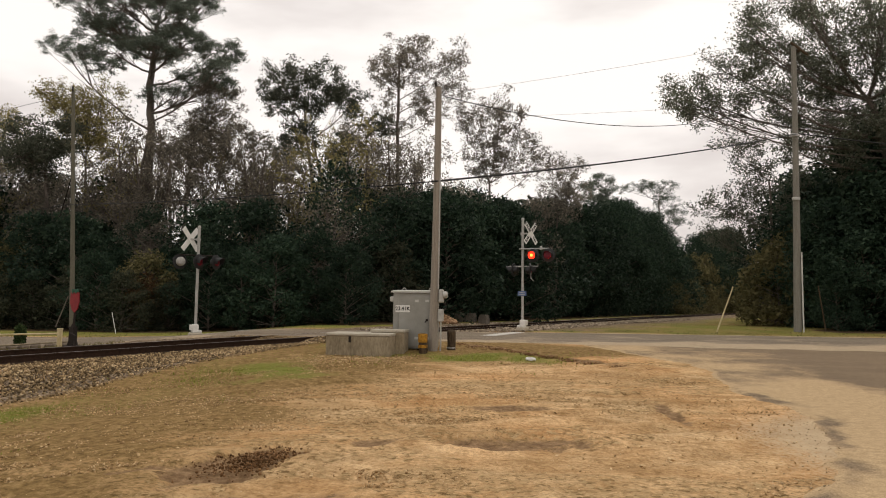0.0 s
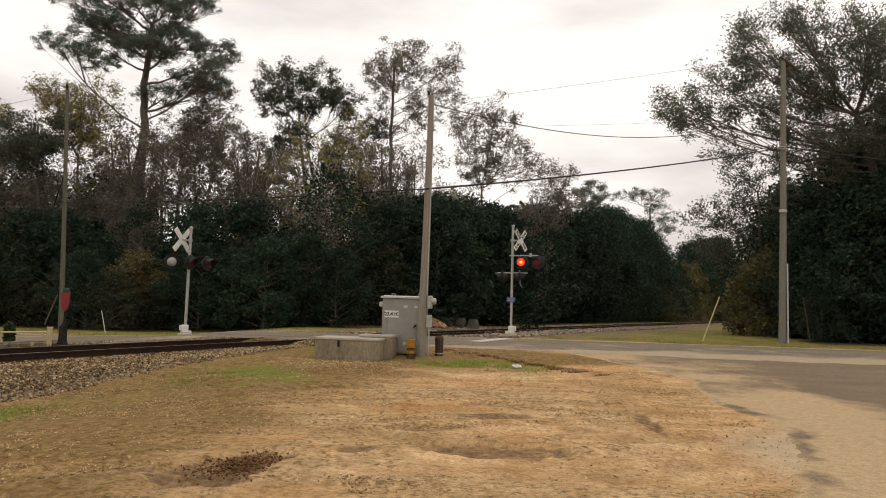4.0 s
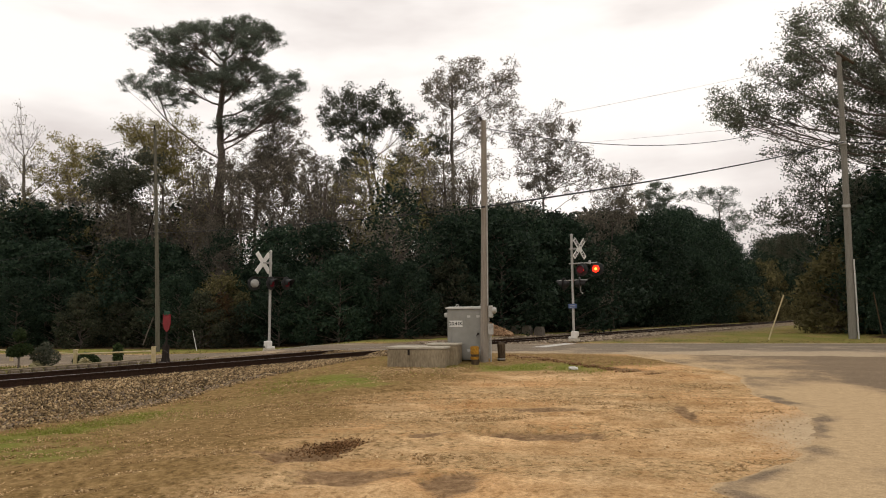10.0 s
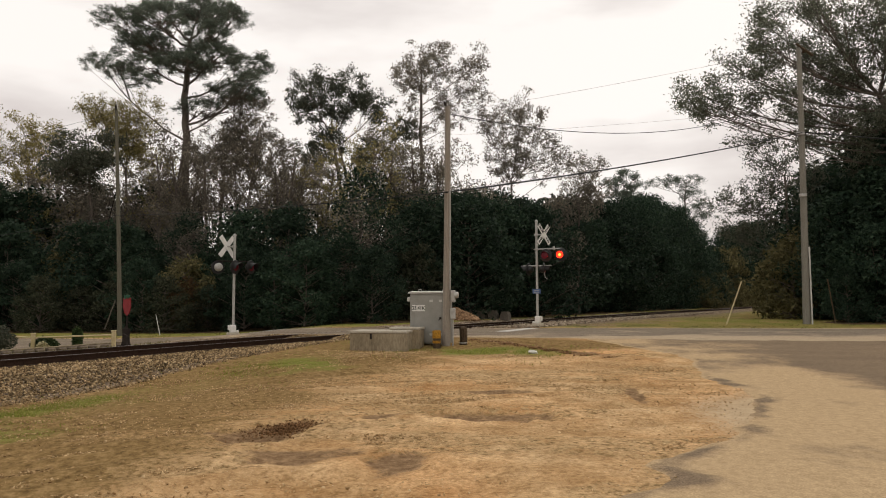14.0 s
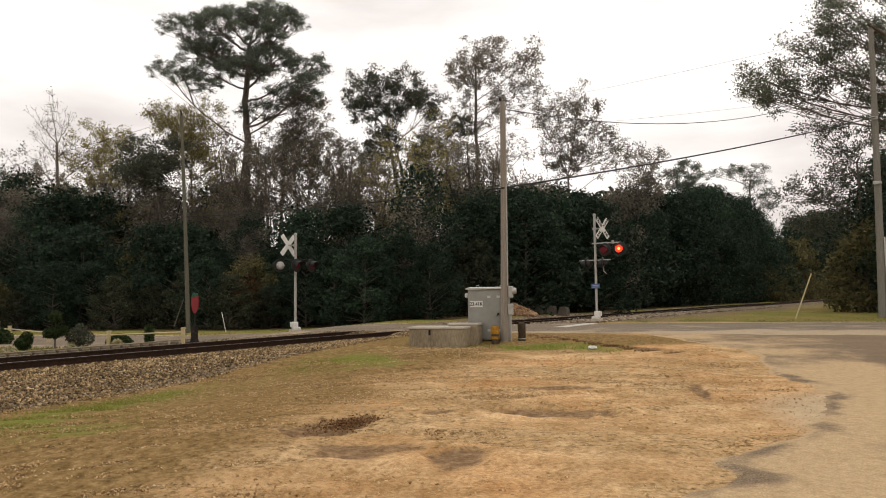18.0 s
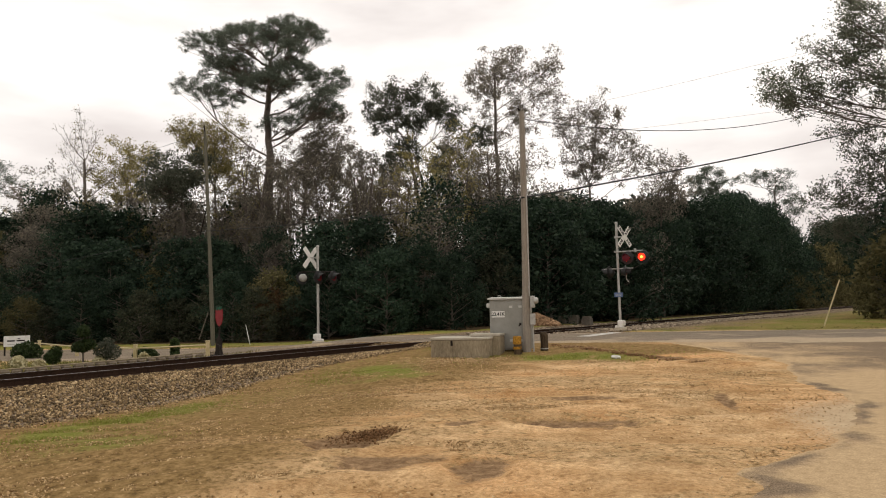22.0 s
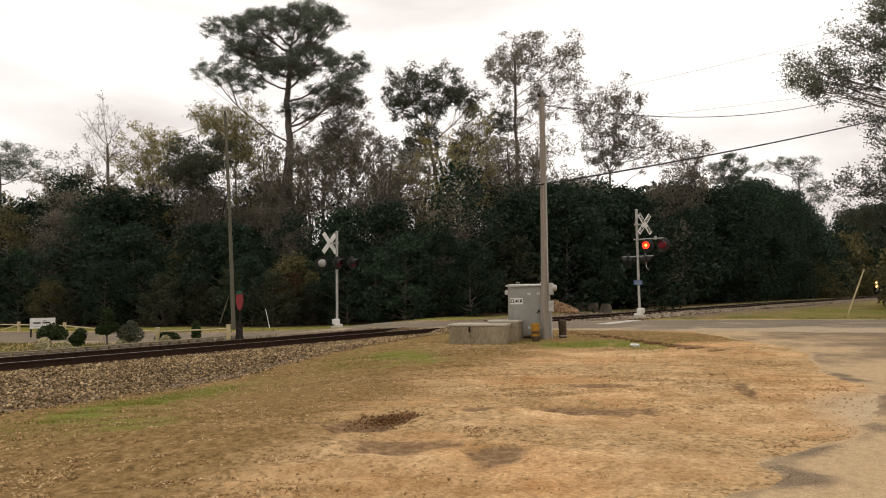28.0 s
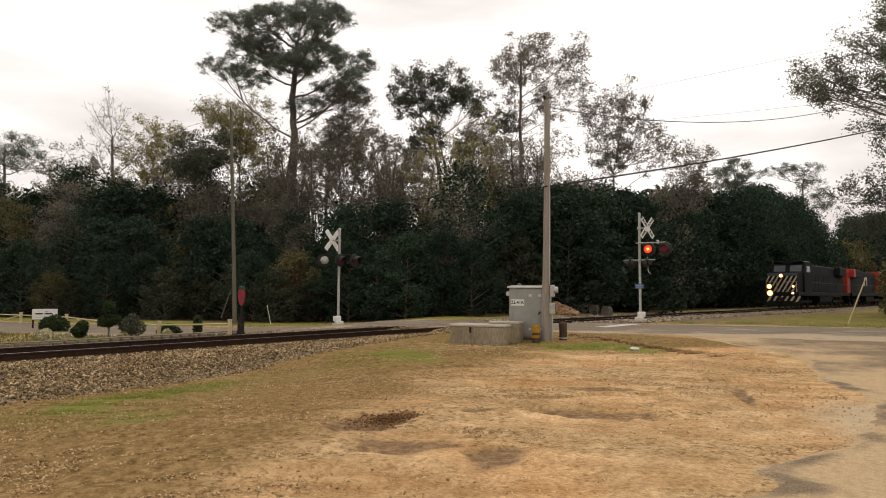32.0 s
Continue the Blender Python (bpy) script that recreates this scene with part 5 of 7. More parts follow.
# ---- trees ----
class Tree:
    """Grows a limb skeleton; gathers wood segments and leaf sites as arrays."""

    def __init__(self, seed):
        self.r = np.random.RandomState(seed)
        self.seg, self.sites = [], []

    def limb(self, p, d, length, rad, n, wander, rise, taper=0.35):
        pts = [p.copy()]
        d = d / np.linalg.norm(d)
        for i in range(n):
            d = d + self.r.normal(0, wander, 3) + np.array([0, 0, rise])
            d /= np.linalg.norm(d)
            q = pts[-1] + d * length / n
            r0, r1 = rad * (1 - (1 - taper) * i / n), rad * (1 - (1 - taper) * (i + 1) / n)
            self.seg.append((pts[-1], q, r0, r1))
            pts.append(q)
        return pts, d

    def side(self, d, spread):
        a = self.r.normal(0, 1, 3)
        a -= d * a.dot(d)
        a /= np.linalg.norm(a) + 1e-6
        return d * math.cos(spread) + a * math.sin(spread)

    def grow(self, p, d, length, rad, levels, kids, spread, wander, rise, shrink=0.55, from_t=0.3, ratio=0.5):
        pts, dd = self.limb(p, d, length, rad, 5 if levels else 3, wander, rise)
        if levels == 0:
            self.sites += pts[1:]
            return
        for _ in range(kids):
            t = from_t + (1 - from_t) * self.r.rand()
            i = min(int(t * (len(pts) - 1)), len(pts) - 2)
            f = t * (len(pts) - 1) - i
            q = pts[i] * (1 - f) + pts[i + 1] * f
            dl = pts[i + 1] - pts[i]
            dl /= np.linalg.norm(dl)
            self.grow(q, self.side(dl, spread * (0.7 + 0.6 * self.r.rand())), length * shrink * (0.7 + 0.6 * self.r.rand()), max(rad * (1 - 0.6 * t) * ratio, 0.008), levels - 1, kids, spread, wander, rise, shrink, from_t, ratio)
        if levels >= 1:
            self.sites.append(pts[-1])

    def wood(self, n=5, keep=0.0, below=1e9):
        segs = [s for s in self.seg if keep <= s[2] < below]
        if not segs:
            return np.zeros((0, 3)), np.zeros((0, 4), int)
        P0, P1 = np.array([s[0] for s in segs]), np.array([s[1] for s in segs])
        R0, R1 = np.array([s[2] for s in segs]), np.array([s[3] for s in segs])
        t = P1 - P0
        t /= np.linalg.norm(t, axis=1)[:, None] + 1e-9
        ref = np.where(np.abs(t[:, 2:3]) > 0.9, [[1.0, 0, 0]], [[0, 0, 1.0]])
        a = np.cross(t, ref)
        a /= np.linalg.norm(a, axis=1)[:, None]
        b = np.cross(t, a)
        ang = 2 * np.pi * np.arange(n) / n
        ring = np.cos(ang)[None, :, None] * a[:, None] + np.sin(ang)[None, :, None] * b[:, None]
        A, B = P0[:, None] + ring * R0[:, None, None], P1[:, None] + ring * R1[:, None, None]
        V = np.concatenate([A, B], 1).reshape(-1, 3)
        k = np.arange(n)
        q = np.stack([k, (k + 1) % n, n + (k + 1) % n, n + k], 1)
        F = (np.arange(len(segs)) * 2 * n)[:, None, None] + q[None]
        return V, F.reshape(-1, 4)

    def leaves(self, per, spread, size, aspect=1.6, flat=0.0):
        S = np.array(self.sites)
        C = np.repeat(S, per, 0) + self.r.normal(0, spread, (len(S) * per, 3)) * [1, 1, 0.7]
        return leaf_quads(C, size, aspect, flat, self.r)


def leaf_quads(C, size, aspect, flat, r):
    n = len(C)
    a = r.normal(0, 1, (n, 3)) * [1, 1, 1 - flat * 0.8]
    a /= np.linalg.norm(a, axis=1)[:, None]
    b = np.cross(a, r.normal(0, 1, (n, 3)))
    b /= np.linalg.norm(b, axis=1)[:, None] + 1e-9
    s = size * (0.6 + 0.8 * r.rand(n))[:, None]
    L, W = a * s * aspect * 0.5, b * s * 0.5
    V = np.stack([C - L + W * 0.9, C + L, C - L - W * 0.9], 1).reshape(-1, 3)
    F = np.arange(3 * n).reshape(-1, 3)
    return V, F


def tree_thing(name, tree, bark, leafsets, label, category="tree", group="trees of the wood", m=None, wood_n=5, keep=0.0):
    ob = new(name)
    tagged(ob, label, category, group)
    big = 0.3 * max(s[2] for s in tree.seg)
    for nm, lo, hi in (("trunk", big, 1e9), ("branchwork", keep, big)):
        V, F = tree.wood(wood_n, lo, hi)
        if len(F):
            pt = part(nm, raw_mesh(nm, V, F, bark, True), None, ob)
            if nm == "branchwork":
                tagged(pt, kind="stuff")
    for nm, (V, F), mt in leafsets:
        part(nm, raw_mesh(nm, V, F, mt), None, ob)
    ob.matrix_basis = m if m is not None else Matrix()
    return ob


def crown_tree(seed, name, label, trunk, lobes, r0, leaf, per, size, bark=BARK, fill=1.0, puff=0.2, sag=-0.12, needles=False, aspect=1.5, deep=0.75, keep=0.007, inner=0.3, slope=0.62):
    """A tree grown to its own habit: a trunk through (x, z), and limbs that each end in a clump (x, z, half width, half height).
    Branches fill every clump, twigs end in tufts of leaves or needles."""
    T = Tree(seed)
    r = T.r
    pts = [np.array([0.0, 0.0, -0.3])] + [np.array([x, 0.12 * r.normal(), z]) for x, z in trunk]
    top = pts[-1][2]
    stem = []
    for i in range(len(pts) - 1):
        for f in np.linspace(0, 1, 6)[:-1]:
            stem.append(pts[i] * (1 - f) + pts[i + 1] * f + r.normal(0, 0.03, 3) * [1, 1, 0])
    stem = np.array(stem + [pts[-1]])
    rads = r0 * (1 - 0.62 * np.clip(stem[:, 2] / top, 0, 1))
    for i in range(len(stem) - 1):
        T.seg.append((stem[i], stem[i + 1], rads[i], rads[i + 1]))

    def bow(p0, p1, n, ra, rb, low, wild):
        mid = (p0 + p1) / 2 + np.array([0, 0, low]) * np.linalg.norm(p1 - p0) + r.normal(0, wild, 3)
        line = [(1 - u) ** 2 * p0 + 2 * u * (1 - u) * mid + u * u * p1 + (r.normal(0, wild * 0.25, 3) if 0 < u < 1 else 0) for u in np.linspace(0, 1, n + 1)]
        for k in range(n):
            T.seg.append((line[k], line[k + 1], ra + (rb - ra) * k / n, ra + (rb - ra) * (k + 1) / n))
        return line

    span = max(abs(l[0]) + l[2] for l in lobes)
    limb = None
    for x, z, w, h, *root in lobes:
        c = np.array([x, r.uniform(-0.5, 0.5) * span * deep, z])
        want = root[0] if root else z - slope * abs(x - float(np.interp(z, stem[:, 2], stem[:, 0]))) - 0.7 * h
        i = int(np.argmin(np.abs(stem[:, 2] - min(max(want, 0.42 * top), top))))
        rl = min(rads[i] * 0.6, r0 * (0.10 + 0.06 * w))
        forked = bool(root) and root[0] < 0
        if forked:
            c[1] = limb[-1][1] + 0.6 * r.normal()
            rl = r0 * 0.10
        limb = bow(limb[5 if x < -6 else 4] if forked else stem[i], c + [0, 0, -0.3 * h], 8, rl, rl * 0.4, sag, 0.10 * w)
        for _ in range(int(fill * 11 * w * max(h, 0.55 * w)) + 6):
            v = r.normal(0, 1, 3)
            v /= np.linalg.norm(v)
            k = r.randint(3, 9)
            base, wide = (c, 1.28) if r.rand() > inner else (limb[k], 0.95)
            if needles:
                v[2] = abs(v[2]) * 0.9 - 0.25
            goal = base + v * r.rand() ** (0.18 if needles else 0.36) * wide * np.array([w, w, max(h, 0.55 * w)])
            tip = bow(limb[k], goal, 5, rl * 0.24, 0.010, sag * 0.6, 0.08 * w)
            T.sites += tip[5:] if needles else tip[4:]
            for _ in range(3):
                d = T.side((tip[4] - tip[3]) / (np.linalg.norm(tip[4] - tip[3]) + 1e-9), 0.8)
                end = tip[4] + (d + [0, 0, 0.25]) * 0.5 * (0.6 + 0.7 * r.rand())
                T.seg.append((tip[4], end, 0.010, 0.006))
                T.sites.append(end)
    if not per:
        return tree_thing(name, T, bark, [], label, keep=keep, wood_n=4)
    if needles:
        S = np.repeat(np.array(T.sites), per, 0)
        v = r.normal(0, 1, S.shape)
        v /= np.linalg.norm(v, axis=1)[:, None]
        v[:, 2] = np.abs(v[:, 2]) * 0.9 - 0.15
        w = np.cross(v, r.normal(0, 1, v.shape))
        w /= np.linalg.norm(w, axis=1)[:, None] + 1e-9
        A = S + r.normal(0, puff, S.shape) * [1, 1, 0.6]
        V = np.stack([A + w * size * 0.09, A - w * size * 0.09, A + v * size * (0.7 + 0.6 * r.rand(len(S), 1))], 1).reshape(-1, 3)
        crown = (V, np.arange(len(V)).reshape(-1, 3))
    else:
        crown = T.leaves(per, puff, size, aspect)
    return tree_thing(name, T, bark, [("crown", crown, leaf)], label, keep=keep, wood_n=5)


def oak_round(seed, H, R, leaf, per, size, name, label, bark=BARK, clear=0.55, spread=0.34, kids=5, limbs=9):
    """A broadleaf tree with a rounded crown of leaf clusters."""
    T = Tree(seed)
    pts, _ = T.limb(np.zeros(3), np.array([0.02, 0.02, 1.0]), H * clear, H * 0.016, 8, 0.03, 0.02, 0.65)
    for k in range(limbs):
        a = k * 2.4 + T.r.rand()
        e = 0.35 + 1.5 * T.r.rand()
        i = -1 if k < limbs * 0.6 else -2 - T.r.randint(0, 2)
        T.grow(pts[i], np.array([math.cos(a), math.sin(a), e]), R * (0.75 + 0.45 * T.r.rand()), H * 0.0085, 2, kids, 0.7, 0.12, 0.03, 0.52, 0.3, 0.55)
    sets = [("crown", T.leaves(per, spread, size, 1.5), leaf)]
    return tree_thing(name, T, bark, sets, label, keep=0.012)


def bare_tree(seed, H, R, leaf, per, size, name, label, bark=BARKPALE, stems=2, levels=3, kids=4, keep=0.008, spread=0.3, thick=1.0):
    """A tall slim tree, mostly twigs with few leaves left."""
    T = Tree(seed)
    for k in range(stems):
        a = k * 2.9 + seed
        lean = np.array([0.10 * math.cos(a) * (stems > 1), 0.06 * math.sin(a), 1.0])
        pts, _ = T.limb(np.array([0.2 * k, 0, 0]), lean, H * 0.94, H * 0.011 * thick, 12, 0.03, 0.01, 0.2)
        for j in range(11):
            t = 0.38 + 0.56 * j / 10
            i = int(t * 12)
            b = j * 2.4 + a
            T.grow(pts[i], np.array([math.cos(b), math.sin(b), 1.15]), R * (1.15 - 0.75 * (t - 0.38)) * (0.7 + 0.5 * T.r.rand()), H * 0.0042 * thick * (1.3 - t), levels - 1, kids, 0.6, 0.10, 0.05, 0.5, 0.25, 0.55)
    sets = [("crown", T.leaves(per, spread, size, 1.4), leaf)] if per else []
    return tree_thing(name, T, bark, sets, label, keep=keep, wood_n=4)


def mass_tree(seed, H, R, leaf, count, size, name, label, bark=BARK, low=0.05, category="tree"):
    """A dense evergreen or thicket, leafy to the ground: clumps on limbs over an uneven outline."""
    T = Tree(seed)
    T.limb(np.zeros(3), np.array([0.03, 0, 1.0]), H * 0.8, H * 0.014, 7, 0.03, 0.01, 0.2)
    n = 46
    cl = []
    for k in range(n):
        u = (k + 0.5) / n
        h = H * (low + (0.97 - low) * u)
        prof = R * (math.sin(math.pi * min(1.0, 0.16 + 0.84 * u) ** 0.8) ** 0.7 if u < 0.97 else 0.25)
        a = k * 2.4 + T.r.rand()
        rr = prof * (0.55 + 0.55 * T.r.rand())
        c = np.array([rr * math.cos(a), rr * math.sin(a), h + T.r.normal(0, 0.25)])
        cl.append((c, R * (0.22 + 0.2 * T.r.rand())))
        T.seg.append((np.array([0, 0, max(0.3, h - rr * 0.5)]), c, 0.05, 0.015))
    per = count // n
    C = []
    for c, s in cl:
        v = T.r.normal(0, 1, (per, 3))
        v /= np.linalg.norm(v, axis=1)[:, None]
        C.append(c + v * s * (T.r.rand(per, 1) ** 0.45) * [1.15, 1.15, 0.75])
    return tree_thing(name, T, bark, [("crown", leaf_quads(np.concatenate(C), size, 1.6, 0.3, T.r), leaf)], label, category, keep=0.01)


def at(x, y, s=1.0, rz=0.0, sz=None):
    z = float(land_z(x, y)) - 0.05
    return Matrix.LocRotScale((x, y, z), Euler((0, 0, radians(rz))), (s, s, sz or s))


# the tall trees, each in its place
crown_tree(3, "pine_tree", "tall pine with a broad open crown above the wood", [(-0.2, 7.0), (-0.2, 11.7), (-0.1, 14.6), (-0.3, 18.0), (-0.1, 20.8), (0.0, 22.8)],
           [(-4.7, 23.9, 1.9, 1.3), (-2.3, 25.6, 2.0, 1.2), (0.9, 25.9, 2.1, 1.2), (-0.5, 26.2, 1.4, 0.8), (3.4, 24.2, 1.8, 1.3), (-3.9, 22.4, 1.4, 0.8), (-1.5, 21.6, 1.6, 0.9), (2.6, 22.6, 1.6, 0.9), (5.0, 20.7, 1.5, 1.2), (3.9, 18.2, 2.0, 0.9, 16.0), (-3.1, 22.0, 2.3, 0.8), (1.8, 21.6, 2.2, 1.1), (-10.2, 22.9, 1.3, 0.7, 14.5), (-8.3, 22.1, 1.4, 0.6, -1), (-6.2, 21.0, 1.3, 0.6, -1), (1.3, 17.1, 1.4, 0.6, 16.0), (6.0, 18.5, 0.8, 0.9), (-0.9, 23.4, 2.0, 1.0), (-1.9, 20.1, 1.4, 0.7), (1.7, 19.6, 1.5, 0.7), (2.9, 21.0, 1.4, 0.8)],
           0.50, NEEDLE, 34, 0.25, needles=True, puff=0.15, fill=1.25, deep=0.6, inner=0.06, slope=0.38).matrix_basis = at(-27.0, 50)
crown_tree(11, "oak_tree", "broad evergreen oak with a rounded two-lobed crown", [(-0.1, 6.2), (-0.3, 10.6), (-0.8, 13.8), (-1.0, 15.4)],
           [(-2.7, 19.6, 2.2, 1.5), (-4.4, 18.5, 1.2, 0.9), (0.6, 19.8, 2.1, 1.5), (2.9, 18.0, 1.4, 1.2), (-0.9, 17.8, 1.1, 0.6), (-1.4, 15.0, 1.5, 0.8), (-3.4, 14.4, 1.8, 1.2), (2.2, 14.7, 1.8, 1.0), (5.1, 15.9, 1.2, 0.8)],
           0.30, OAKLEAF, 25, 0.11, fill=0.95, deep=0.5, puff=0.2).matrix_basis = at(-15.4, 55)
crown_tree(21, "poplar_tree", "slim tree with a forked stem and sparse brown leaves", [(0.1, 6.1), (0.2, 10.3), (0.1, 15.6), (0.2, 20.8)],
           [(0.1, 22.4, 1.3, 1.3), (-1.6, 20.8, 1.0, 1.1), (0.3, 19.6, 1.7, 1.5), (2.5, 21.2, 1.2, 1.2), (5.0, 21.6, 1.2, 0.9), (4.4, 19.8, 1.4, 1.2), (-0.9, 17.1, 1.1, 1.4), (2.4, 17.8, 1.3, 1.4), (5.2, 17.8, 0.7, 0.7)],
           0.24, AUTUMN, 15, 0.10, fill=0.95, bark=BARK, sag=-0.05, puff=0.17).matrix_basis = at(-9.0, 55)
crown_tree(22, "maple_tree", "pale-limbed tree with sparse autumn leaves in a fan", [(0.1, 6.2), (0.1, 9.2), (0.0, 11.4)],
           [(-1.2, 17.8, 1.6, 1.2), (1.0, 18.2, 1.1, 1.0), (-1.9, 16.2, 1.0, 1.2), (0.7, 16.0, 1.8, 1.4), (2.8, 16.4, 1.0, 1.1), (3.9, 14.6, 1.2, 1.2), (1.7, 13.7, 2.0, 1.5), (-0.8, 13.7, 1.6, 1.7), (4.4, 12.9, 0.8, 0.8)],
           0.22, AUTUMN, 13, 0.10, fill=0.85, bark=BARK, sag=-0.04, puff=0.17).matrix_basis = at(-1.5, 58)
crown_tree(24, "maple_tree", "slim tree with thin pale brown leaves", [(0.1, 6.6), (0.2, 9.6)], [(1.2, 14.0, 1.7, 1.0), (0.0, 12.2, 1.7, 1.8), (1.8, 11.9, 1.4, 1.5), (0.3, 10.2, 2.1, 1.8)],
           0.18, AUTUMN, 10, 0.11, fill=0.9, bark=BARK, sag=-0.04, puff=0.2).matrix_basis = at(4.3, 64)
crown_tree(23, "bare_tree", "tall leafless tree with pale upright twigs", [(-0.2, 4.8), (-0.5, 9.4), (-0.8, 13.0), (-1.1, 15.7)],
           [(-4.3, 18.8, 1.2, 1.5), (-2.2, 18.4, 1.0, 1.2), (-0.7, 19.1, 0.6, 1.2), (-5.4, 15.1, 1.8, 1.0), (1.6, 14.7, 1.5, 0.9), (-0.9, 15.7, 1.6, 1.5), (-3.2, 16.2, 1.5, 1.1)],
           0.28, GOLD, 1, 0.09, fill=0.8, bark=BARKPALE, sag=-0.02).matrix_basis = at(-44.7, 50)
crown_tree(25, "woodland_tree", "slender tree with thin yellowing leaves beside the bare tree", [(-0.2, 4.9), (-0.3, 10.6)],
           [(-0.8, 16.6, 2.4, 1.2), (1.6, 15.7, 1.5, 1.5), (-1.8, 14.4, 2.1, 1.5), (0.8, 13.2, 2.5, 1.1)], 0.2, GOLD, 17, 0.10, fill=0.9, bark=BARK, puff=0.2).matrix_basis = at(-42.5, 52)
crown_tree(34, "woodland_tree", "tall yellowing tree beside the tall pine", [(-0.2, 4.8), (0.0, 9.8), (-0.1, 12.8)],
           [(-3.5, 17.7, 1.7, 0.9), (-2.0, 18.2, 1.8, 1.0), (0.2, 16.4, 1.9, 1.4), (1.6, 17.8, 1.6, 1.2), (-1.6, 15.4, 1.7, 1.2), (1.4, 14.2, 1.7, 1.5)], 0.2, GOLD, 22, 0.10, fill=1.0, puff=0.22).matrix_basis = at(-33.4, 52)
crown_tree(26, "woodland_tree", "tall grey tree with thin brown leaves behind the pine", [(-0.1, 4.8), (-0.3, 9.7), (0.0, 14.1)],
           [(2.9, 17.4, 1.6, 1.5), (3.7, 15.4, 1.1, 1.1), (1.4, 16.0, 1.6, 1.5), (-0.8, 15.6, 1.6, 1.4), (-2.6, 14.2, 1.4, 1.5), (0.8, 13.5, 2.1, 1.4), (3.2, 13.2, 1.6, 1.2), (2.1, 19.0, 1.1, 1.0)], 0.22, AUTUMN, 22, 0.10, fill=0.95, puff=0.2).matrix_basis = at(-25.2, 53)
crown_tree(27, "woodland_tree", "grey tree with dry brown leaves", [(-0.1, 4.8), (-0.1, 9.1)], [(-0.7, 14.0, 1.2, 1.2), (-0.2, 11.8, 1.8, 1.3), (-2.0, 11.2, 1.4, 1.1), (1.5, 11.5, 1.3, 1.2)], 0.18, AUTUMN, 11, 0.10, fill=0.9, puff=0.2).matrix_basis = at(-19.9, 54)
crown_tree(35, "woodland_tree", "grey twiggy tree with dry brown leaves", [(0.0, 4.7), (-0.2, 8.9)], [(0.0, 14.1, 1.4, 1.1), (-1.5, 12.2, 1.4, 1.2), (0.9, 12.1, 1.7, 1.3), (-0.4, 10.5, 1.4, 1.0)], 0.18, OLIVE, 11, 0.10, fill=0.9, puff=0.2).matrix_basis = at(-11.1, 54)
crown_tree(31, "pine_tree", "flat-topped pine at the far side of the track", [(0.0, 1.6), (-0.3, 10.4), (-0.7, 17.1)],
           [(-3.8, 19.5, 2.1, 1.0), (-0.7, 19.2, 2.1, 1.1), (1.1, 17.3, 1.9, 0.9), (1.8, 15.4, 1.8, 0.7), (1.9, 13.6, 1.4, 0.6), (1.1, 11.3, 1.4, 0.6)], 0.26, NEEDLE, 14, 0.34, needles=True, fill=0.9).matrix_basis = at(23.3, 108)
crown_tree(36, "pine_tree", "pine rising over the evergreens along the track", [(0.0, 1.5), (0.0, 15.6)], [(0.5, 18.9, 1.8, 0.9), (-1.4, 17.8, 1.6, 0.9), (2.0, 17.5, 1.5, 0.8), (-0.2, 15.9, 2.8, 1.2)], 0.24, NEEDLE, 22, 0.34, needles=True).matrix_basis = at(12.5, 100)
crown_tree(32, "pine_tree", "pine at the end of the wood", [(-0.4, 4.9), (-0.7, 11.4), (-0.8, 15.3)], [(-0.3, 16.1, 2.4, 1.2), (1.5, 14.7, 1.7, 0.9), (-0.7, 14.1, 2.2, 0.7), (-3.0, 15.2, 1.8, 1.0)], 0.26, NEEDLE, 16, 0.27, needles=True).matrix_basis = at(-57.6, 50)
crown_tree(12, "oak_tree", "dark spreading oak before the taller trees", [(-0.2, 4.4), (-0.6, 9.0), (-0.9, 11.0)], [(-1.8, 13.4, 2.1, 0.7), (-3.5, 12.5, 1.3, 0.6), (0.1, 12.6, 1.4, 0.6), (-1.2, 11.7, 2.1, 0.6), (1.1, 13.9, 0.8, 0.5)], 0.24, OAKLEAF, 20, 0.11, fill=1.3, puff=0.2).matrix_basis = at(-31.8, 46)

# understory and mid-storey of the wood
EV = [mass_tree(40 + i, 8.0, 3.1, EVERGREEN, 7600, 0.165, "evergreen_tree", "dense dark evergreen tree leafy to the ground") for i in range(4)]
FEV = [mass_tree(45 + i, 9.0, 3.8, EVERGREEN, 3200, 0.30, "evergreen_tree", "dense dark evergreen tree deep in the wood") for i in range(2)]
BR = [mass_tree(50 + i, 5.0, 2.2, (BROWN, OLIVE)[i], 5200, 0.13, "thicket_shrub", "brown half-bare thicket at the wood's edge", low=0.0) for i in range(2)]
GO = [mass_tree(55, 5.0, 2.4, OLIVE, 3600, 0.18, "thicket_shrub", "olive-brown thicket at the wood's edge", low=0.0)]
AU = [bare_tree(60 + i, 13.0, 3.4, (AUTUMN, AUTUMN, GOLD, AUTUMN)[i], 4, 0.105, "woodland_tree", ("slender tree with thin brown leaves", "slender grey tree with dry leaves", "slender tree with thin yellowing leaves", "slender tree with rusty leaves")[i], stems=2, levels=3, kids=4, bark=BARK, spread=0.13, thick=1.5) for i in range(4)]
BT = [mass_tree(65 + i, 9.0, 2.7, (OLIVE, AUTUMN, EVERGREEN)[i], 5200, 0.11, "woodland_tree", ("bushy brown half-bare tree of the wood", "rusty half-bare bushy tree of the wood", "thin olive-green bushy tree of the wood")[i], low=0.15) for i in range(3)]
OK2 = [oak_round(70 + i, 12.0, 3.8, OAKLEAF, 16, 0.12, "oak_tree", "dark evergreen oak of the wood", clear=0.45) for i in range(2)]
